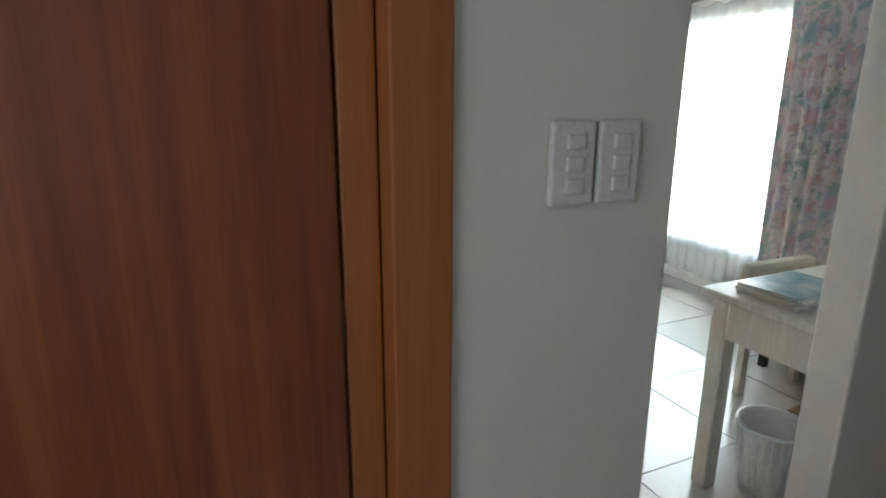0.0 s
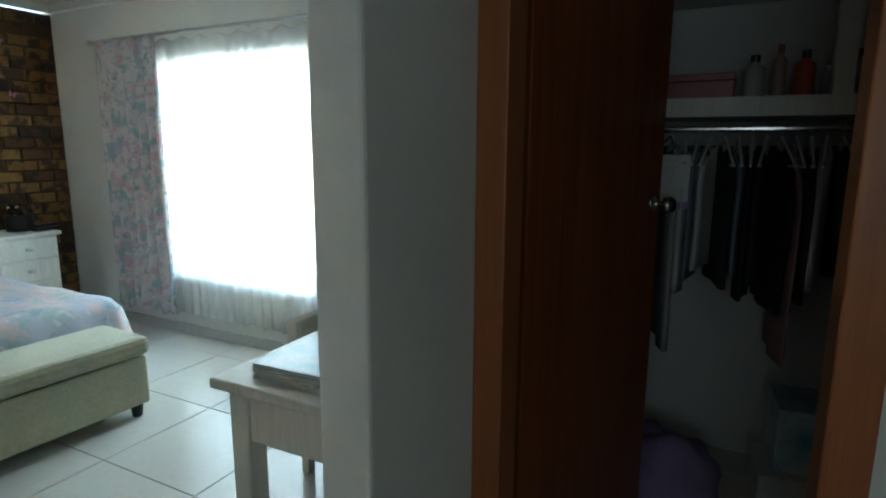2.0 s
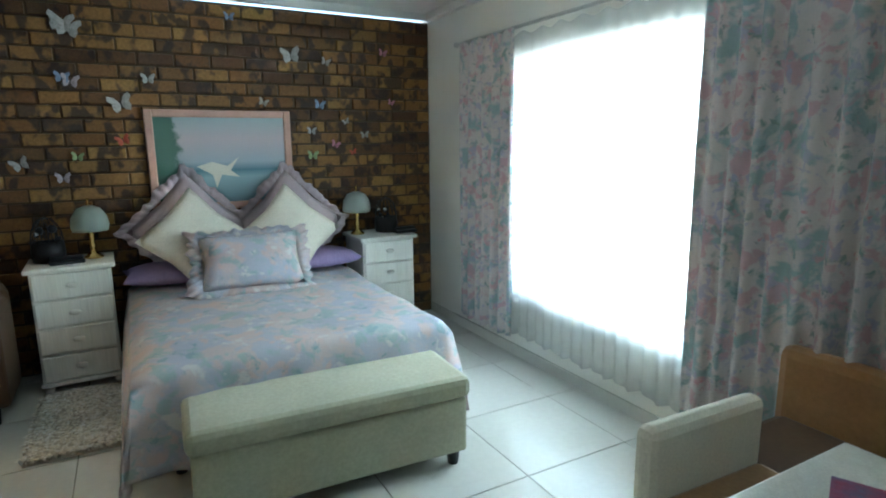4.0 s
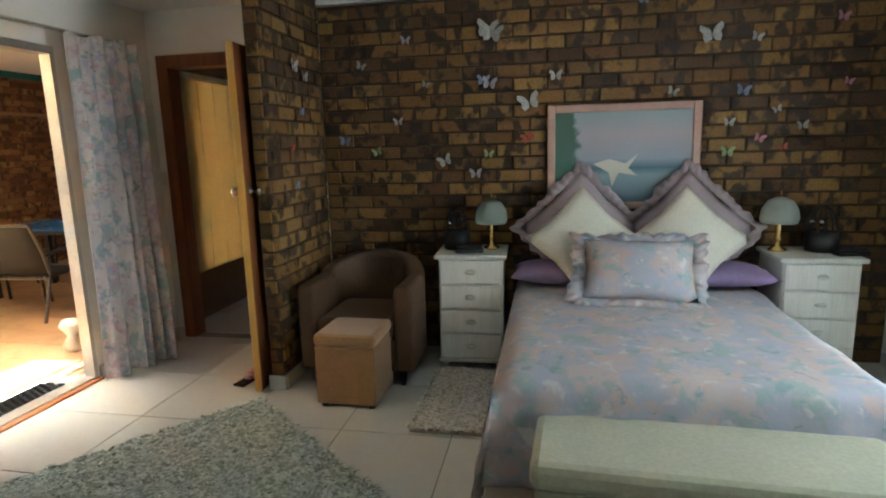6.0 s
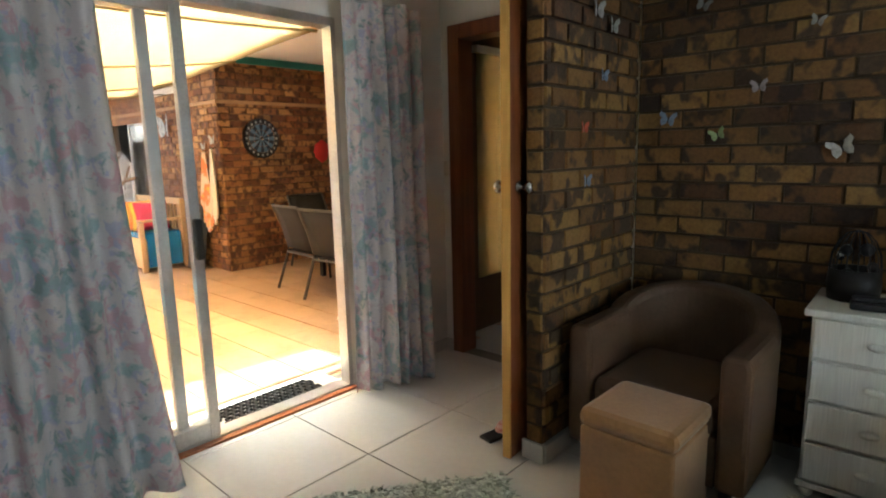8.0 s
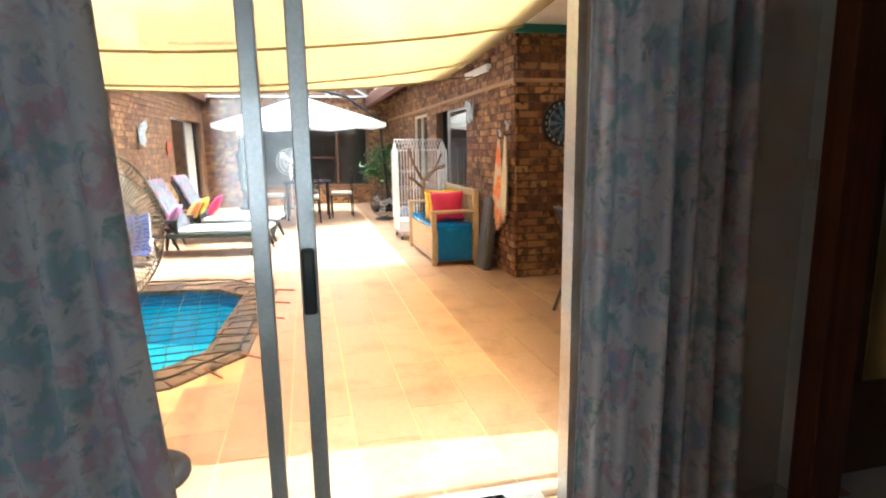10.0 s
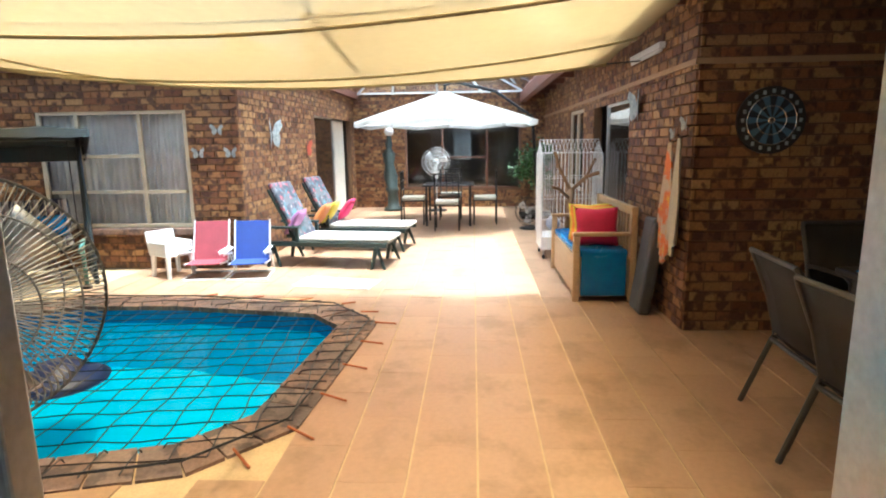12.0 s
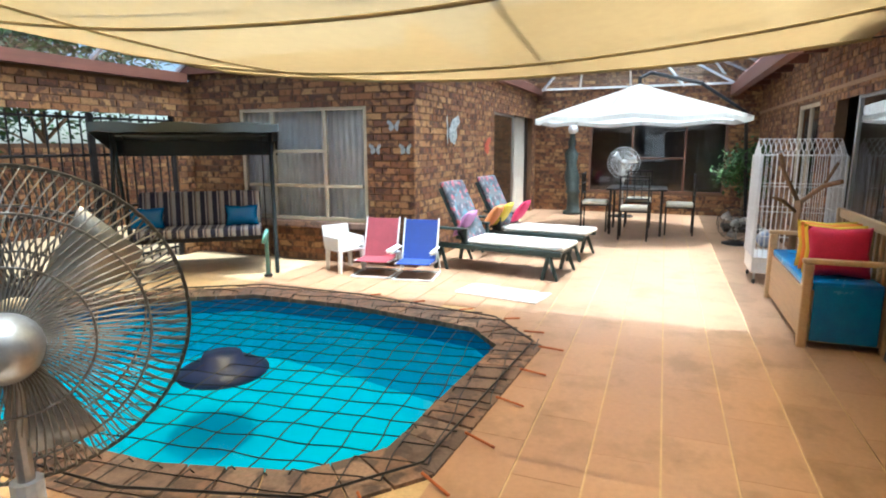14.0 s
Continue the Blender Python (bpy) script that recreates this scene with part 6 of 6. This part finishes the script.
# bird cage
def cage():
    e = thing("bird_cage", "tall white wire bird cage on castors", "bird cage", pose(-8.45, 4.98, 0, 0, 0, 90))
    w, d, z0, z1 = 0.36, 0.26, 0.12, 1.30
    boxpart("tray", e, M_WHITEMETAL, -w, -d, z0, w, d, z0 + 0.16)
    for x in (-w, w):
        for y in (-d, d):
            boxpart("post", e, M_WHITEMETAL, x - 0.012, y - 0.012, z0 + 0.16, x + 0.012, y + 0.012, z1)
            bm = bmesh.new()
            ball(bm, (x * 0.9, y * 0.9, 0.03), 0.03, 0.6, 1, 1, 10, 7)
            part("castor", bm, M_BLACK, e, smooth=True)
            boxpart("castor_stem", e, M_ALU, x * 0.9 - 0.01, y * 0.9 - 0.01, 0.05, x * 0.9 + 0.01, y * 0.9 + 0.01, z0)
    def wire(a, b):
        bm = bmesh.new()
        rod(bm, a, b, 0.0035, seg=4)
        part("wire", bm, M_WHITEMETAL, e)
    for k in range(1, 16):
        x = -w + 2 * w * k / 16
        for y in (-d, d):
            wire((x, y, z0 + 0.16), (x, y, z1))
            wire((x, y, z1), (x, 0, z1 + 0.16))
    for k in range(1, 12):
        y = -d + 2 * d * k / 12
        for x in (-w, w):
            wire((x, y, z0 + 0.16), (x, y, z1 + 0.16 * (1 - abs(y) / d)))
    for z in (0.5, 0.75, 1.0, z1):
        for y in (-d, d):
            wire((-w, y, z), (w, y, z))
        for x in (-w, w):
            wire((x, -d, z), (x, d, z))
    wire((-w, 0, z1 + 0.16), (w, 0, z1 + 0.16))
cage()
M_BRANCH = wood("dry_branch", (0.30, 0.18, 0.09), (0.20, 0.11, 0.05), 0.8)
e = thing("perch_branch", "dry forked branch perch in front of the bird cage", "branch", pose(-7.75, 4.85, 0))
for pts, r in (([(0, 0, 0), (0.02, 0.02, 0.5), (-0.03, 0.05, 0.9)], 0.035), ([(-0.03, 0.05, 0.88), (0.1, 0.2, 1.05), (0.3, 0.28, 1.1)], 0.022), ([(-0.03, 0.05, 0.88), (-0.1, -0.08, 1.15), (0.0, -0.14, 1.32)], 0.02), ([(-0.01, 0.03, 0.8), (0.15, -0.12, 0.92), (0.3, -0.2, 0.95)], 0.018), ([(0.1, 0.2, 1.05), (0.05, 0.3, 1.25)], 0.014)):
    bm = bmesh.new()
    tube(bm, pts, r, 7)
    part("limb", bm, M_BRANCH, e, smooth=True)

# storage bench with cushions
M_PINE = wood("pale_pine", (0.55, 0.38, 0.20), (0.46, 0.30, 0.15), 0.5, axis=0)
def garden_bench():
    e = thing("garden_bench", "pale pine storage bench with a slatted back", "bench", pose(-6.98, 4.96, 0))
    L, d = 0.70, 0.25
    boxpart("chest", e, M_PINE, -L, -d, 0.04, L, d, 0.40, bevel=0.005)
    for x in (-L, L):
        for y, h in ((-d, 0.60), (d, 0.86)):
            boxpart("post", e, M_PINE, x - 0.03, y - 0.03, 0, x + 0.03, y + 0.03, h, bevel=0.008)
        boxpart("armrest", e, M_PINE, x - 0.035, -d - 0.04, 0.601, x + 0.035, d - 0.03, 0.635, bevel=0.01)
    boxpart("top_rail", e, M_PINE, -L + 0.03, d - 0.02, 0.78, L - 0.03, d + 0.02, 0.86, bevel=0.01)
    for k in range(12):
        x = -L + 0.1 + k * (2 * L - 0.2) / 11
        boxpart("back_slat", e, M_PINE, x - 0.02, d - 0.01, 0.40, x + 0.02, d + 0.01, 0.78)
    boxpart("seat_pad", e, M_BLUEPL, -L + 0.03, -d, 0.401, L - 0.03, d - 0.03, 0.47, bevel=0.02, label="blue plastic seat pad")
    boxpart("hanging_cover", e, M_BLUEPL, L + 0.032, -d + 0.04, 0.06, L + 0.045, d - 0.06, 0.46, bevel=0.004, label="blue plastic sheet hanging over the end")
garden_bench()
for x, c, nm in ((-6.50, (0.60, 0.012, 0.07), "bright pink"), (-6.62, (0.72, 0.50, 0.01), "yellow"), (-6.74, (0.75, 0.20, 0.01), "orange"), (-6.86, (0.70, 0.48, 0.02), "golden yellow")):
    cushion("cushion", nm + " cushion stacked on the garden bench", "cushion", (0.40, 0.36, 0.12), Matrix.Translation((x, 4.93, 0.655)) @ pose(0, 0, 0, 0, 0, 90) @ pose(0, 0, 0, 80), col_cushion(nm.replace(" ", "_") + "_canvas", c), 0, "bench cushions")
e = thing("foam_mattress", "folded dark grey mattress leaning on the brick wall", "mattress", pose(-6.0, 5.20, 0, 0, 0, 0))
boxpart("slab", e, surface("grey_vinyl", (0.13, 0.13, 0.135), None, 0.5), -0.14, -0.05, 0, 0.10, 0.05, 0.80, bevel=0.02, m=pose(0, 0, 0, -8))
boxpart("slab", e, surface("dark_grey_vinyl", (0.09, 0.09, 0.095), None, 0.5), 0.102, -0.05, 0, 0.16, 0.05, 0.78, bevel=0.02, m=pose(0, 0, 0, -8))

def towel(x, label, mt, z0, z1, w):
    e = thing("hanging_towel", label, "towel", pose(x, RY - 0.035, 0))
    bm = bmesh.new()
    rows = []
    for j in range(15):
        v = j / 14
        ww = w * (0.25 + 0.75 * min(1, v * 1.6)) 
        rows.append([bm.verts.new(((k / 16 - 0.5) * ww, -0.03 - 0.03 * abs(math.sin(k * 1.3 + x)) * (0.4 + v), z1 + (z0 - z1) * v + 0.06 * math.sin(k * 0.5) * v)) for k in range(17)])
    for a, b in zip(rows, rows[1:]):
        for k in range(16):
            bm.faces.new((a[k], a[k + 1], b[k + 1], b[k]))
    part("cloth", bm, mt, e, smooth=True, thick=0.006)
    bm = bmesh.new()
    tube(bm, [(0, 0.03, z1 + 0.02), (0, -0.03, z1), (0, -0.045, z1 + 0.03)], 0.006, 6)
    part("hook", bm, M_DARKMETAL, e)
towel(-5.75, "orange and yellow patterned towel on a wall hook", floral("orange_towel_cloth", (0.62, 0.50, 0.38), [((0.75, 0.16, 0.02), 0.45), ((0.75, 0.45, 0.05), 0.56)], 9), 0.52, 1.42, 0.30)
towel(-5.56, "cream towel hanging on a wall hook", M_CREAM, 0.62, 1.45, 0.16)
big = surface("weathered_tin_wing", (0.52, 0.57, 0.58), (0.20, 0.23, 0.24), 0.5, 0.2, scale=22)
for x, z, s in ((-5.58, 1.55, 0.10), (-5.82, 1.48, 0.08), (-6.85, 1.75, 0.26)):
    butterfly(pose(x, RY - 0.012, z, 0, 0, 0), s, big, "tin butterfly ornament on the brick wall", "tin butterflies")
for y, z in ((0.62, 1.36), (0.86, 1.62), (1.0, 1.36)):
    butterfly(pose(WX + 0.014, y, z - 0.0, 0, 0, 90), 0.11, big, "small tin butterfly on the brick wall", "tin butterflies")
butterfly(pose(WX - 1.0, WY + 0.014, 1.58, 0, 0, 180), 0.34, big, "large tin butterfly on the brick wall", "tin butterflies")
butterfly(pose(WX - 2.6, WY + 0.014, 1.38, 0, 0, 180), 0.24, wing_m[3], "red metal butterfly on the brick wall", "tin butterflies")

def dartboard():
    e = thing("dartboard", "blue and black dartboard on the brick wall", "dartboard", pose(RX + 0.014, 5.89, 1.565, 0, 0, 90))
    bm = bmesh.new()
    rod(bm, (0, 0, 0), (0, -0.03, 0), 0.235, seg=40)
    part("board", bm, M_BLACK, e)
    blue, navy = surface("dart_blue", (0.10, 0.20, 0.32), None, 0.8), surface("dart_navy", (0.02, 0.035, 0.06), None, 0.8)
    for k in range(20):
        bm = bmesh.new()
        a0, a1 = (k - 0.5) * math.pi / 10, (k + 0.5) * math.pi / 10
        bm.faces.new([bm.verts.new((r * math.sin(a), -0.0335, r * math.cos(a))) for r, a in ((0.02, a0), (0.17, a0), (0.17, a1), (0.02, a1))])
        part("sector", bm, blue if k % 2 else navy, e)
        bm = bmesh.new()
        a = k * math.pi / 10
        box(bm, 0.2 * math.sin(a) - 0.011, -0.033, 0.2 * math.cos(a) - 0.014, 0.2 * math.sin(a) + 0.011, -0.0305, 0.2 * math.cos(a) + 0.014)
        part("number_mark", bm, big, e)
    for r in (0.02, 0.1, 0.17):
        bm = bmesh.new()
        tube(bm, [(r * math.cos(t), -0.034, r * math.sin(t)) for t in [q * math.pi / 20 for q in range(41)]], 0.0025, 4)
        part("wire_ring", bm, M_CHROME, e)
dartboard()
e = thing("red_wall_ornament", "crumpled red cloth ornament on the brick wall", "wall ornament", pose(RX + 0.02, 6.72, 1.40))
bm = bmesh.new()
ball(bm, (0.04, 0, 0), 0.11, 0.4, 1, 1.3, 16, 12)
for v in bm.verts:
    v.co += 0.03 * Vector((1, noise.noise(v.co * 20), noise.noise(v.co * 17)))
part("cloth", bm, surface("red_cloth", (0.5, 0.02, 0.02), None, 0.7), e, smooth=True)
e = thing("strip_light", "white fluorescent strip light under the eaves", "lamp", pose(-6.6, RY - 0.02, 2.18))
boxpart("housing", e, M_WHITEMETAL, -0.45, -0.05, 0, 0.45, 0.0, 0.05)
bm = bmesh.new()
rod(bm, (-0.43, -0.03, -0.015), (0.43, -0.03, -0.015), 0.014)
part("tube", bm, M_WHITEMETAL, e)

# outdoor table with sling chairs
M_TUBE = surface("bronze_grey_tube", (0.10, 0.09, 0.078), None, 0.4, 0.5)
M_SLING = surface("dark_grey_sling_mesh", (0.022, 0.018, 0.014), None, 0.75, fine=200)
def sling_chair(m):
    e = thing("sling_chair", "dark brown mesh sling chair with bronze tube legs", "chair", m, "outdoor chairs")
    for x in (-0.255, 0.255):
        bm = bmesh.new()
        tube(bm, [(x * 1.06, 0.33, 0), (x, 0.20, 0.37), (x, 0.19, 0.43), (x, 0.24, 0.62), (x, 0.33, 0.84), (x * 0.96, 0.345, 0.865)], 0.015)
        part("back_leg", bm, M_TUBE, e)
        bm = bmesh.new()
        tube(bm, [(x * 1.06, -0.30, 0), (x * 1.04, -0.27, 0.45), (x * 1.04, -0.24, 0.58), (x * 1.04, -0.18, 0.61), (x * 1.04, 0.12, 0.60), (x, 0.24, 0.58)], 0.014)
        part("front_leg", bm, M_DARKMETAL, e)
        bm = bmesh.new()
        rod(bm, (x, -0.25, 0.41), (x, 0.20, 0.38), 0.012)
        part("seat_tube", bm, M_DARKMETAL, e)
    for nm, y, z in (("top_bar", 0.345, 0.865), ("cross_bar", 0.20, 0.37), ("front_bar", -0.25, 0.405)):
        bm = bmesh.new()
        rod(bm, (-0.25, y, z), (0.25, y, z), 0.013)
        part(nm, bm, M_TUBE, e)
    for nm, prof in (("seat", [(-0.25, 0.42), (-0.10, 0.395), (0.10, 0.385), (0.19, 0.40)]), ("backrest", [(0.195, 0.42), (0.225, 0.55), (0.265, 0.70), (0.335, 0.86)])):
        bm = bmesh.new()
        rows = [[bm.verts.new((x, y + (0.012 if nm == "backrest" else 0) * (1 - (x / 0.245) ** 2), z - (0.012 if nm == "seat" else 0) * (1 - (x / 0.245) ** 2))) for x in (-0.245, -0.12, 0, 0.12, 0.245)] for y, z in prof]
        for a, b in zip(rows, rows[1:]):
            for k in range(4):
                bm.faces.new((a[k], a[k + 1], b[k + 1], b[k]))
        part(nm, bm, M_SLING, e, smooth=True, thick=0.006)
    return e
sc = sling_chair(pose(-3.95, 5.58, 0, 0, 0, 176))
for x, y, a in ((-3.36, 5.50, 184), (-4.15, 7.0, 8), (-3.4, 7.0, 0), (-4.85, 6.3, 90)):
    copy_thing(sc, pose(x, y, 0, 0, 0, a))
e = thing("outdoor_table", "dark outdoor table with a turquoise cloth", "table", pose(-3.75, 6.25, 0))
boxpart("tabletop", e, M_DARKMETAL, -0.7, -0.42, 0.68, 0.7, 0.42, 0.72, bevel=0.01)
for x in (-0.6, 0.6):
    for y in (-0.34, 0.34):
        boxpart("leg", e, M_DARKMETAL, x - 0.025, y - 0.025, 0, x + 0.025, y + 0.025, 0.68)
e = thing("tablecloth", "turquoise runner lying on the outdoor table", "tablecloth", pose(-3.75, 6.25, 0.721))
boxpart("runner", e, M_BLUEPL, -0.55, -0.4, 0, 0.55, 0.4, 0.012, bevel=0.003)
e = thing("flower_pot", "small pot with pink flowers on the outdoor table", "plant pot", pose(-3.3, 6.2, 0.734))
bm = bmesh.new()
lathe(bm, [(0.05, 0), (0.07, 0.1), (0.06, 0.1), (0.045, 0.01)], 14)
part("pot", bm, M_DARKMETAL, e, smooth=True)
rr = random.Random(4)
for k in range(14):
    bm = bmesh.new()
    ball(bm, (rr.uniform(-.08, .08), rr.uniform(-.08, .08), rr.uniform(.13, .22)), 0.022, 1, 1, 0.6, 7, 5)
    part("flower" if k % 2 else "leaf", bm, wing_m[5] if k % 2 else wing_m[4], e)
e = thing("shell_ornament", "white sea shell ornament on the courtyard floor", "ornament", pose(-2.25, 4.62, 0))
bm = bmesh.new()
lathe(bm, [(0.05, 0), (0.07, 0.05), (0.03, 0.12), (0.08, 0.2), (0.06, 0.24), (0.01, 0.25)], 14)
part("shell", bm, M_CREAM, e, smooth=True)

# gate with a garden behind it
e = tagged(new("gate_1"), "dark steel garden gate with upright bars", "gate", kind="structure")
gx0, gx1 = -1.9 - 5.55, -1.9 - 3.3
for b in ((gx0, SY - 0.06, 0, gx0 + 0.05, SY - 0.02, 1.77), (gx1 - 0.05, SY - 0.06, 0, gx1, SY - 0.02, 1.77), (-6.35, SY - 0.06, 0, -6.28, SY - 0.02, 1.77)):
    boxpart("gate_post", e, M_DARKMETAL, *b)
for z in (0.1, 0.7, 1.3, 1.7):
    boxpart("gate_rail", e, M_DARKMETAL, gx0 + 0.05, SY - 0.055, z, gx1 - 0.05, SY - 0.025, z + 0.03)
for k in range(17):
    x = gx0 + 0.12 + k * 0.125
    boxpart("bar", e, M_DARKMETAL, x - 0.007, SY - 0.047, 0.02, x + 0.007, SY - 0.033, 1.76, bevel=0)
brick_wall("wall_garden", "sunlit reddish garden wall behind the gate", (-2.0, SY - 3.2, 0), (-1, 0, 0), (0, 1, 0), 8.5, 1.45, [], M_BRICK_OUT, M_MORTAR_OUT, 0, course=0.077, blen=0.215)

def leaf_material(name, c):
    m, nt, b, ln = nodes_of(name)
    ge = nt.nodes.new("ShaderNodeNewGeometry")
    ln.new(ramp(nt, ge.outputs["Random Per Island"], [(0, tuple(v * 0.6 for v in c)), (1, tuple(v * 1.5 for v in c))]), b.inputs["Base Color"])
    b.inputs["Roughness"].default_value = 0.5
    return m
M_LEAF = leaf_material("green_leaf", (0.05, 0.11, 0.025))
def leaves(name, parent, centres, count, size, seed):
    rr = random.Random(seed)
    verts, faces = [], []
    for k in range(count):
        c, rad = centres[rr.randrange(len(centres))]
        p = Vector(c) + Vector((rr.gauss(0, 1), rr.gauss(0, 1), rr.gauss(0, 1))) * rad * 0.5
        q = Euler((rr.uniform(-1, 1), rr.uniform(-1, 1), rr.uniform(0, 6.28))).to_matrix()
        s = size * rr.uniform(0.6, 1.3)
        st = len(verts)
        verts += [tuple(p + q @ Vector(v)) for v in ((0, 0, 0), (s * 0.25, s * 0.5, 0.05 * s), (0, s, 0), (-s * 0.25, s * 0.5, 0.05 * s))]
        faces.append((st, st + 1, st + 2, st + 3))
    me = bpy.data.meshes.new(name)
    me.from_pydata(verts, [], faces)
    me.materials.append(M_LEAF)
    ob = tagged(new(name, me), kind="stuff")
    ob.parent = parent
def tree(m, label, h, spread, count, size, seed):
    e = thing("tree", label, "tree", m)
    rr = random.Random(seed)
    bm = bmesh.new()
    rod(bm, (0, 0, 0), (0, 0, h * 0.6), 0.06 * h / 3, 0.035 * h / 3, 9)
    part("trunk", bm, M_BRANCH, e)
    cs = []
    for k in range(9):
        a = k * 2.4
        tip = Vector((spread * rr.uniform(0.4, 1) * math.cos(a), spread * rr.uniform(0.4, 1) * math.sin(a), h * rr.uniform(0.55, 1.0)))
        bm = bmesh.new()
        rod(bm, (0, 0, h * rr.uniform(0.35, 0.58)), tip, 0.02 * h / 3, 0.006, 6)
        part("limb", bm, M_BRANCH, e)
        cs.append((tip, spread * 0.6))
    leaves("crown", e, cs, count, size, seed)
for k, (x, y) in enumerate(((-7.4, -6.6), (-5.6, -6.9), (-9.3, -7.2), (-3.6, -7.0))):
    tree(pose(x, y, 0), "leafy green garden tree behind the brick wall", 3.6, 1.5, 5000, 0.16, k)
tree(pose(-12.6, 5.0, 0), "potted green shrub beside the far window", 1.25, 0.35, 1600, 0.09, 20)
bm = bmesh.new()
lathe(bm, [(0.20, 0), (0.20, 0.06), (0.13, 0.10), (0.11, 0.40), (0.15, 0.46), (0.12, 0.52), (0.15, 0.75), (0.10, 1.0), (0.14, 1.22), (0.06, 1.34), (0.08, 1.44), (0.05, 1.54), (0.05, 1.62)], 18)
for v in bm.verts:
    v.co.x += 0.05 * math.sin(v.co.z * 4)
    v.co.y += 0.04 * math.sin(v.co.z * 3 + 1)
tagged(part("statue", bm, surface("verdigris_cast_stone", (0.05, 0.065, 0.055), (0.03, 0.04, 0.035), 0.6, scale=14), smooth=True), "dark green cast garden statue on a round foot", "statue").matrix_basis = pose(-13.6, 2.0, 0)
bm = bmesh.new()
ball(bm, (0, 0, 0.09), 0.10)
tagged(part("globe_lamp", bm, M_WHITEMETAL, smooth=True), "small white globe lamp on top of the statue", "lamp").matrix_basis = pose(-13.6 + 0.05 * math.sin(6.48), 2.0 + 0.04 * math.sin(5.86), 1.61)

# pool: net, float, hand rail
def pool_net():
    e = thing("pool_net", "black safety net stretched over the pool", "pool net")
    outer = inset(POOL, 0.10)
    bm = bmesh.new()
    step = 0.165
    ang = radians(7)
    u, v = Vector((math.cos(ang), math.sin(ang))), Vector((-math.sin(ang), math.cos(ang)))
    c0 = Vector((-4.8, 0.9))
    for d, o in ((u, v), (v, u)):
        for k in range(-20, 21):
            run = []
            for q in range(-60, 61):
                p = c0 + o * (k * step) + d * (q * 0.055)
                if in_poly(p.x, p.y, POOL):
                    ins = in_poly(p.x, p.y, INNER)
                    z = (-0.035 if ins else 0.04) + 0.003 * math.sin(q * 0.9 + k)
                    run.append((p.x + 0.008 * math.sin(q * 0.7 + k * 2), p.y + 0.008 * math.cos(q * 0.6 + k), z))
                else:
                    if len(run) > 2:
                        tube(bm, run, 0.0042, 3)
                    run = []
            if len(run) > 2:
                tube(bm, run, 0.0042, 3)
    tagged(part("mesh", bm, M_BLACK, e), kind="stuff")
    bm = bmesh.new()
    ring = inset(POOL, 0.06)
    pts = []
    for a, b in zip(ring, ring[1:] + ring[:1]):
        for q in range(8):
            f = q / 8
            pts.append((a[0] + (b[0] - a[0]) * f, a[1] + (b[1] - a[1]) * f, 0.045))
    tube(bm, pts + pts[:1], 0.007, 5)
    part("border_rope", bm, M_BLACK, e)
    clip = surface("orange_anchor_cord", (0.45, 0.12, 0.03), None, 0.7)
    outer2 = inset(POOL, -0.16)
    for (a, b, k) in ((0, 1, 4), (1, 2, 2), (10, 0, 2), (9, 10, 3)):
        for q in range(k):
            f = (q + 0.2) / k
            p = Vector(POOL[a]).lerp(Vector(POOL[b]), f)
            o = Vector(outer2[a]).lerp(Vector(outer2[b]), f)
            bm = bmesh.new()
            rod(bm, (p.x, p.y, 0.035), (o.x, o.y, 0.008), 0.007, seg=6)
            part("anchor_cord", bm, clip, e)
pool_net()
e = thing("pool_float", "round dark blue pool cleaner float under the net", "pool float", pose(-4.72, 0.95, -0.12))
bm = bmesh.new()
lathe(bm, [(0.30, -0.05), (0.31, 0.0), (0.22, 0.05), (0.15, 0.07), (0.13, 0.12), (0.02, 0.13)], 24)
part("dome", bm, surface("dark_blue_plastic", (0.015, 0.03, 0.12), None, 0.4), e, smooth=True)
e = thing("pool_hand_rail", "green painted pool hand rail on the paving", "hand rail", pose(-6.76, -0.24, 0))
bm = bmesh.new()
tube(bm, [(0, 0, 0), (0, 0, 0.42), (0.02, 0.03, 0.49), (0.06, 0.06, 0.52), (0.12, 0.08, 0.48), (0.16, 0.08, 0.40)], 0.022)
part("pipe", bm, surface("sea_green_paint", (0.12, 0.30, 0.26), None, 0.4), e, smooth=True)
bm = bmesh.new()
rod(bm, (0, 0, 0), (0, 0, 0.03), 0.045)
part("foot_plate", bm, M_DARKMETAL, e)
e = thing("picture_mat", "pale printed mat lying on the sunny paving", "mat", pose(-6.95, 2.35, 0.002, 0, 0, 80))
boxpart("sheet", e, floral("printed_mat_cloth", (0.6, 0.56, 0.5), [((0.5, 0.2, 0.18), 0.6), ((0.4, 0.45, 0.55), 0.62)], 6), -0.42, -0.2, 0, 0.42, 0.2, 0.008, bevel=0.002)
e = thing("beach_ball", "blue and white ball on the paving", "ball", pose(-10.6, 5.1, 0))
bm = bmesh.new()
ball(bm, (0, 0, 0.12), 0.12)
part("skin", bm, surface("blue_white_vinyl", (0.08, 0.2, 0.5), (0.7, 0.7, 0.7), 0.4, scale=6), e, smooth=True)
bm = bmesh.new()
rod(bm, (0, 0, 0.235), (0, 0, 0.243), 0.012)
part("valve", bm, M_WHITEMETAL, e)
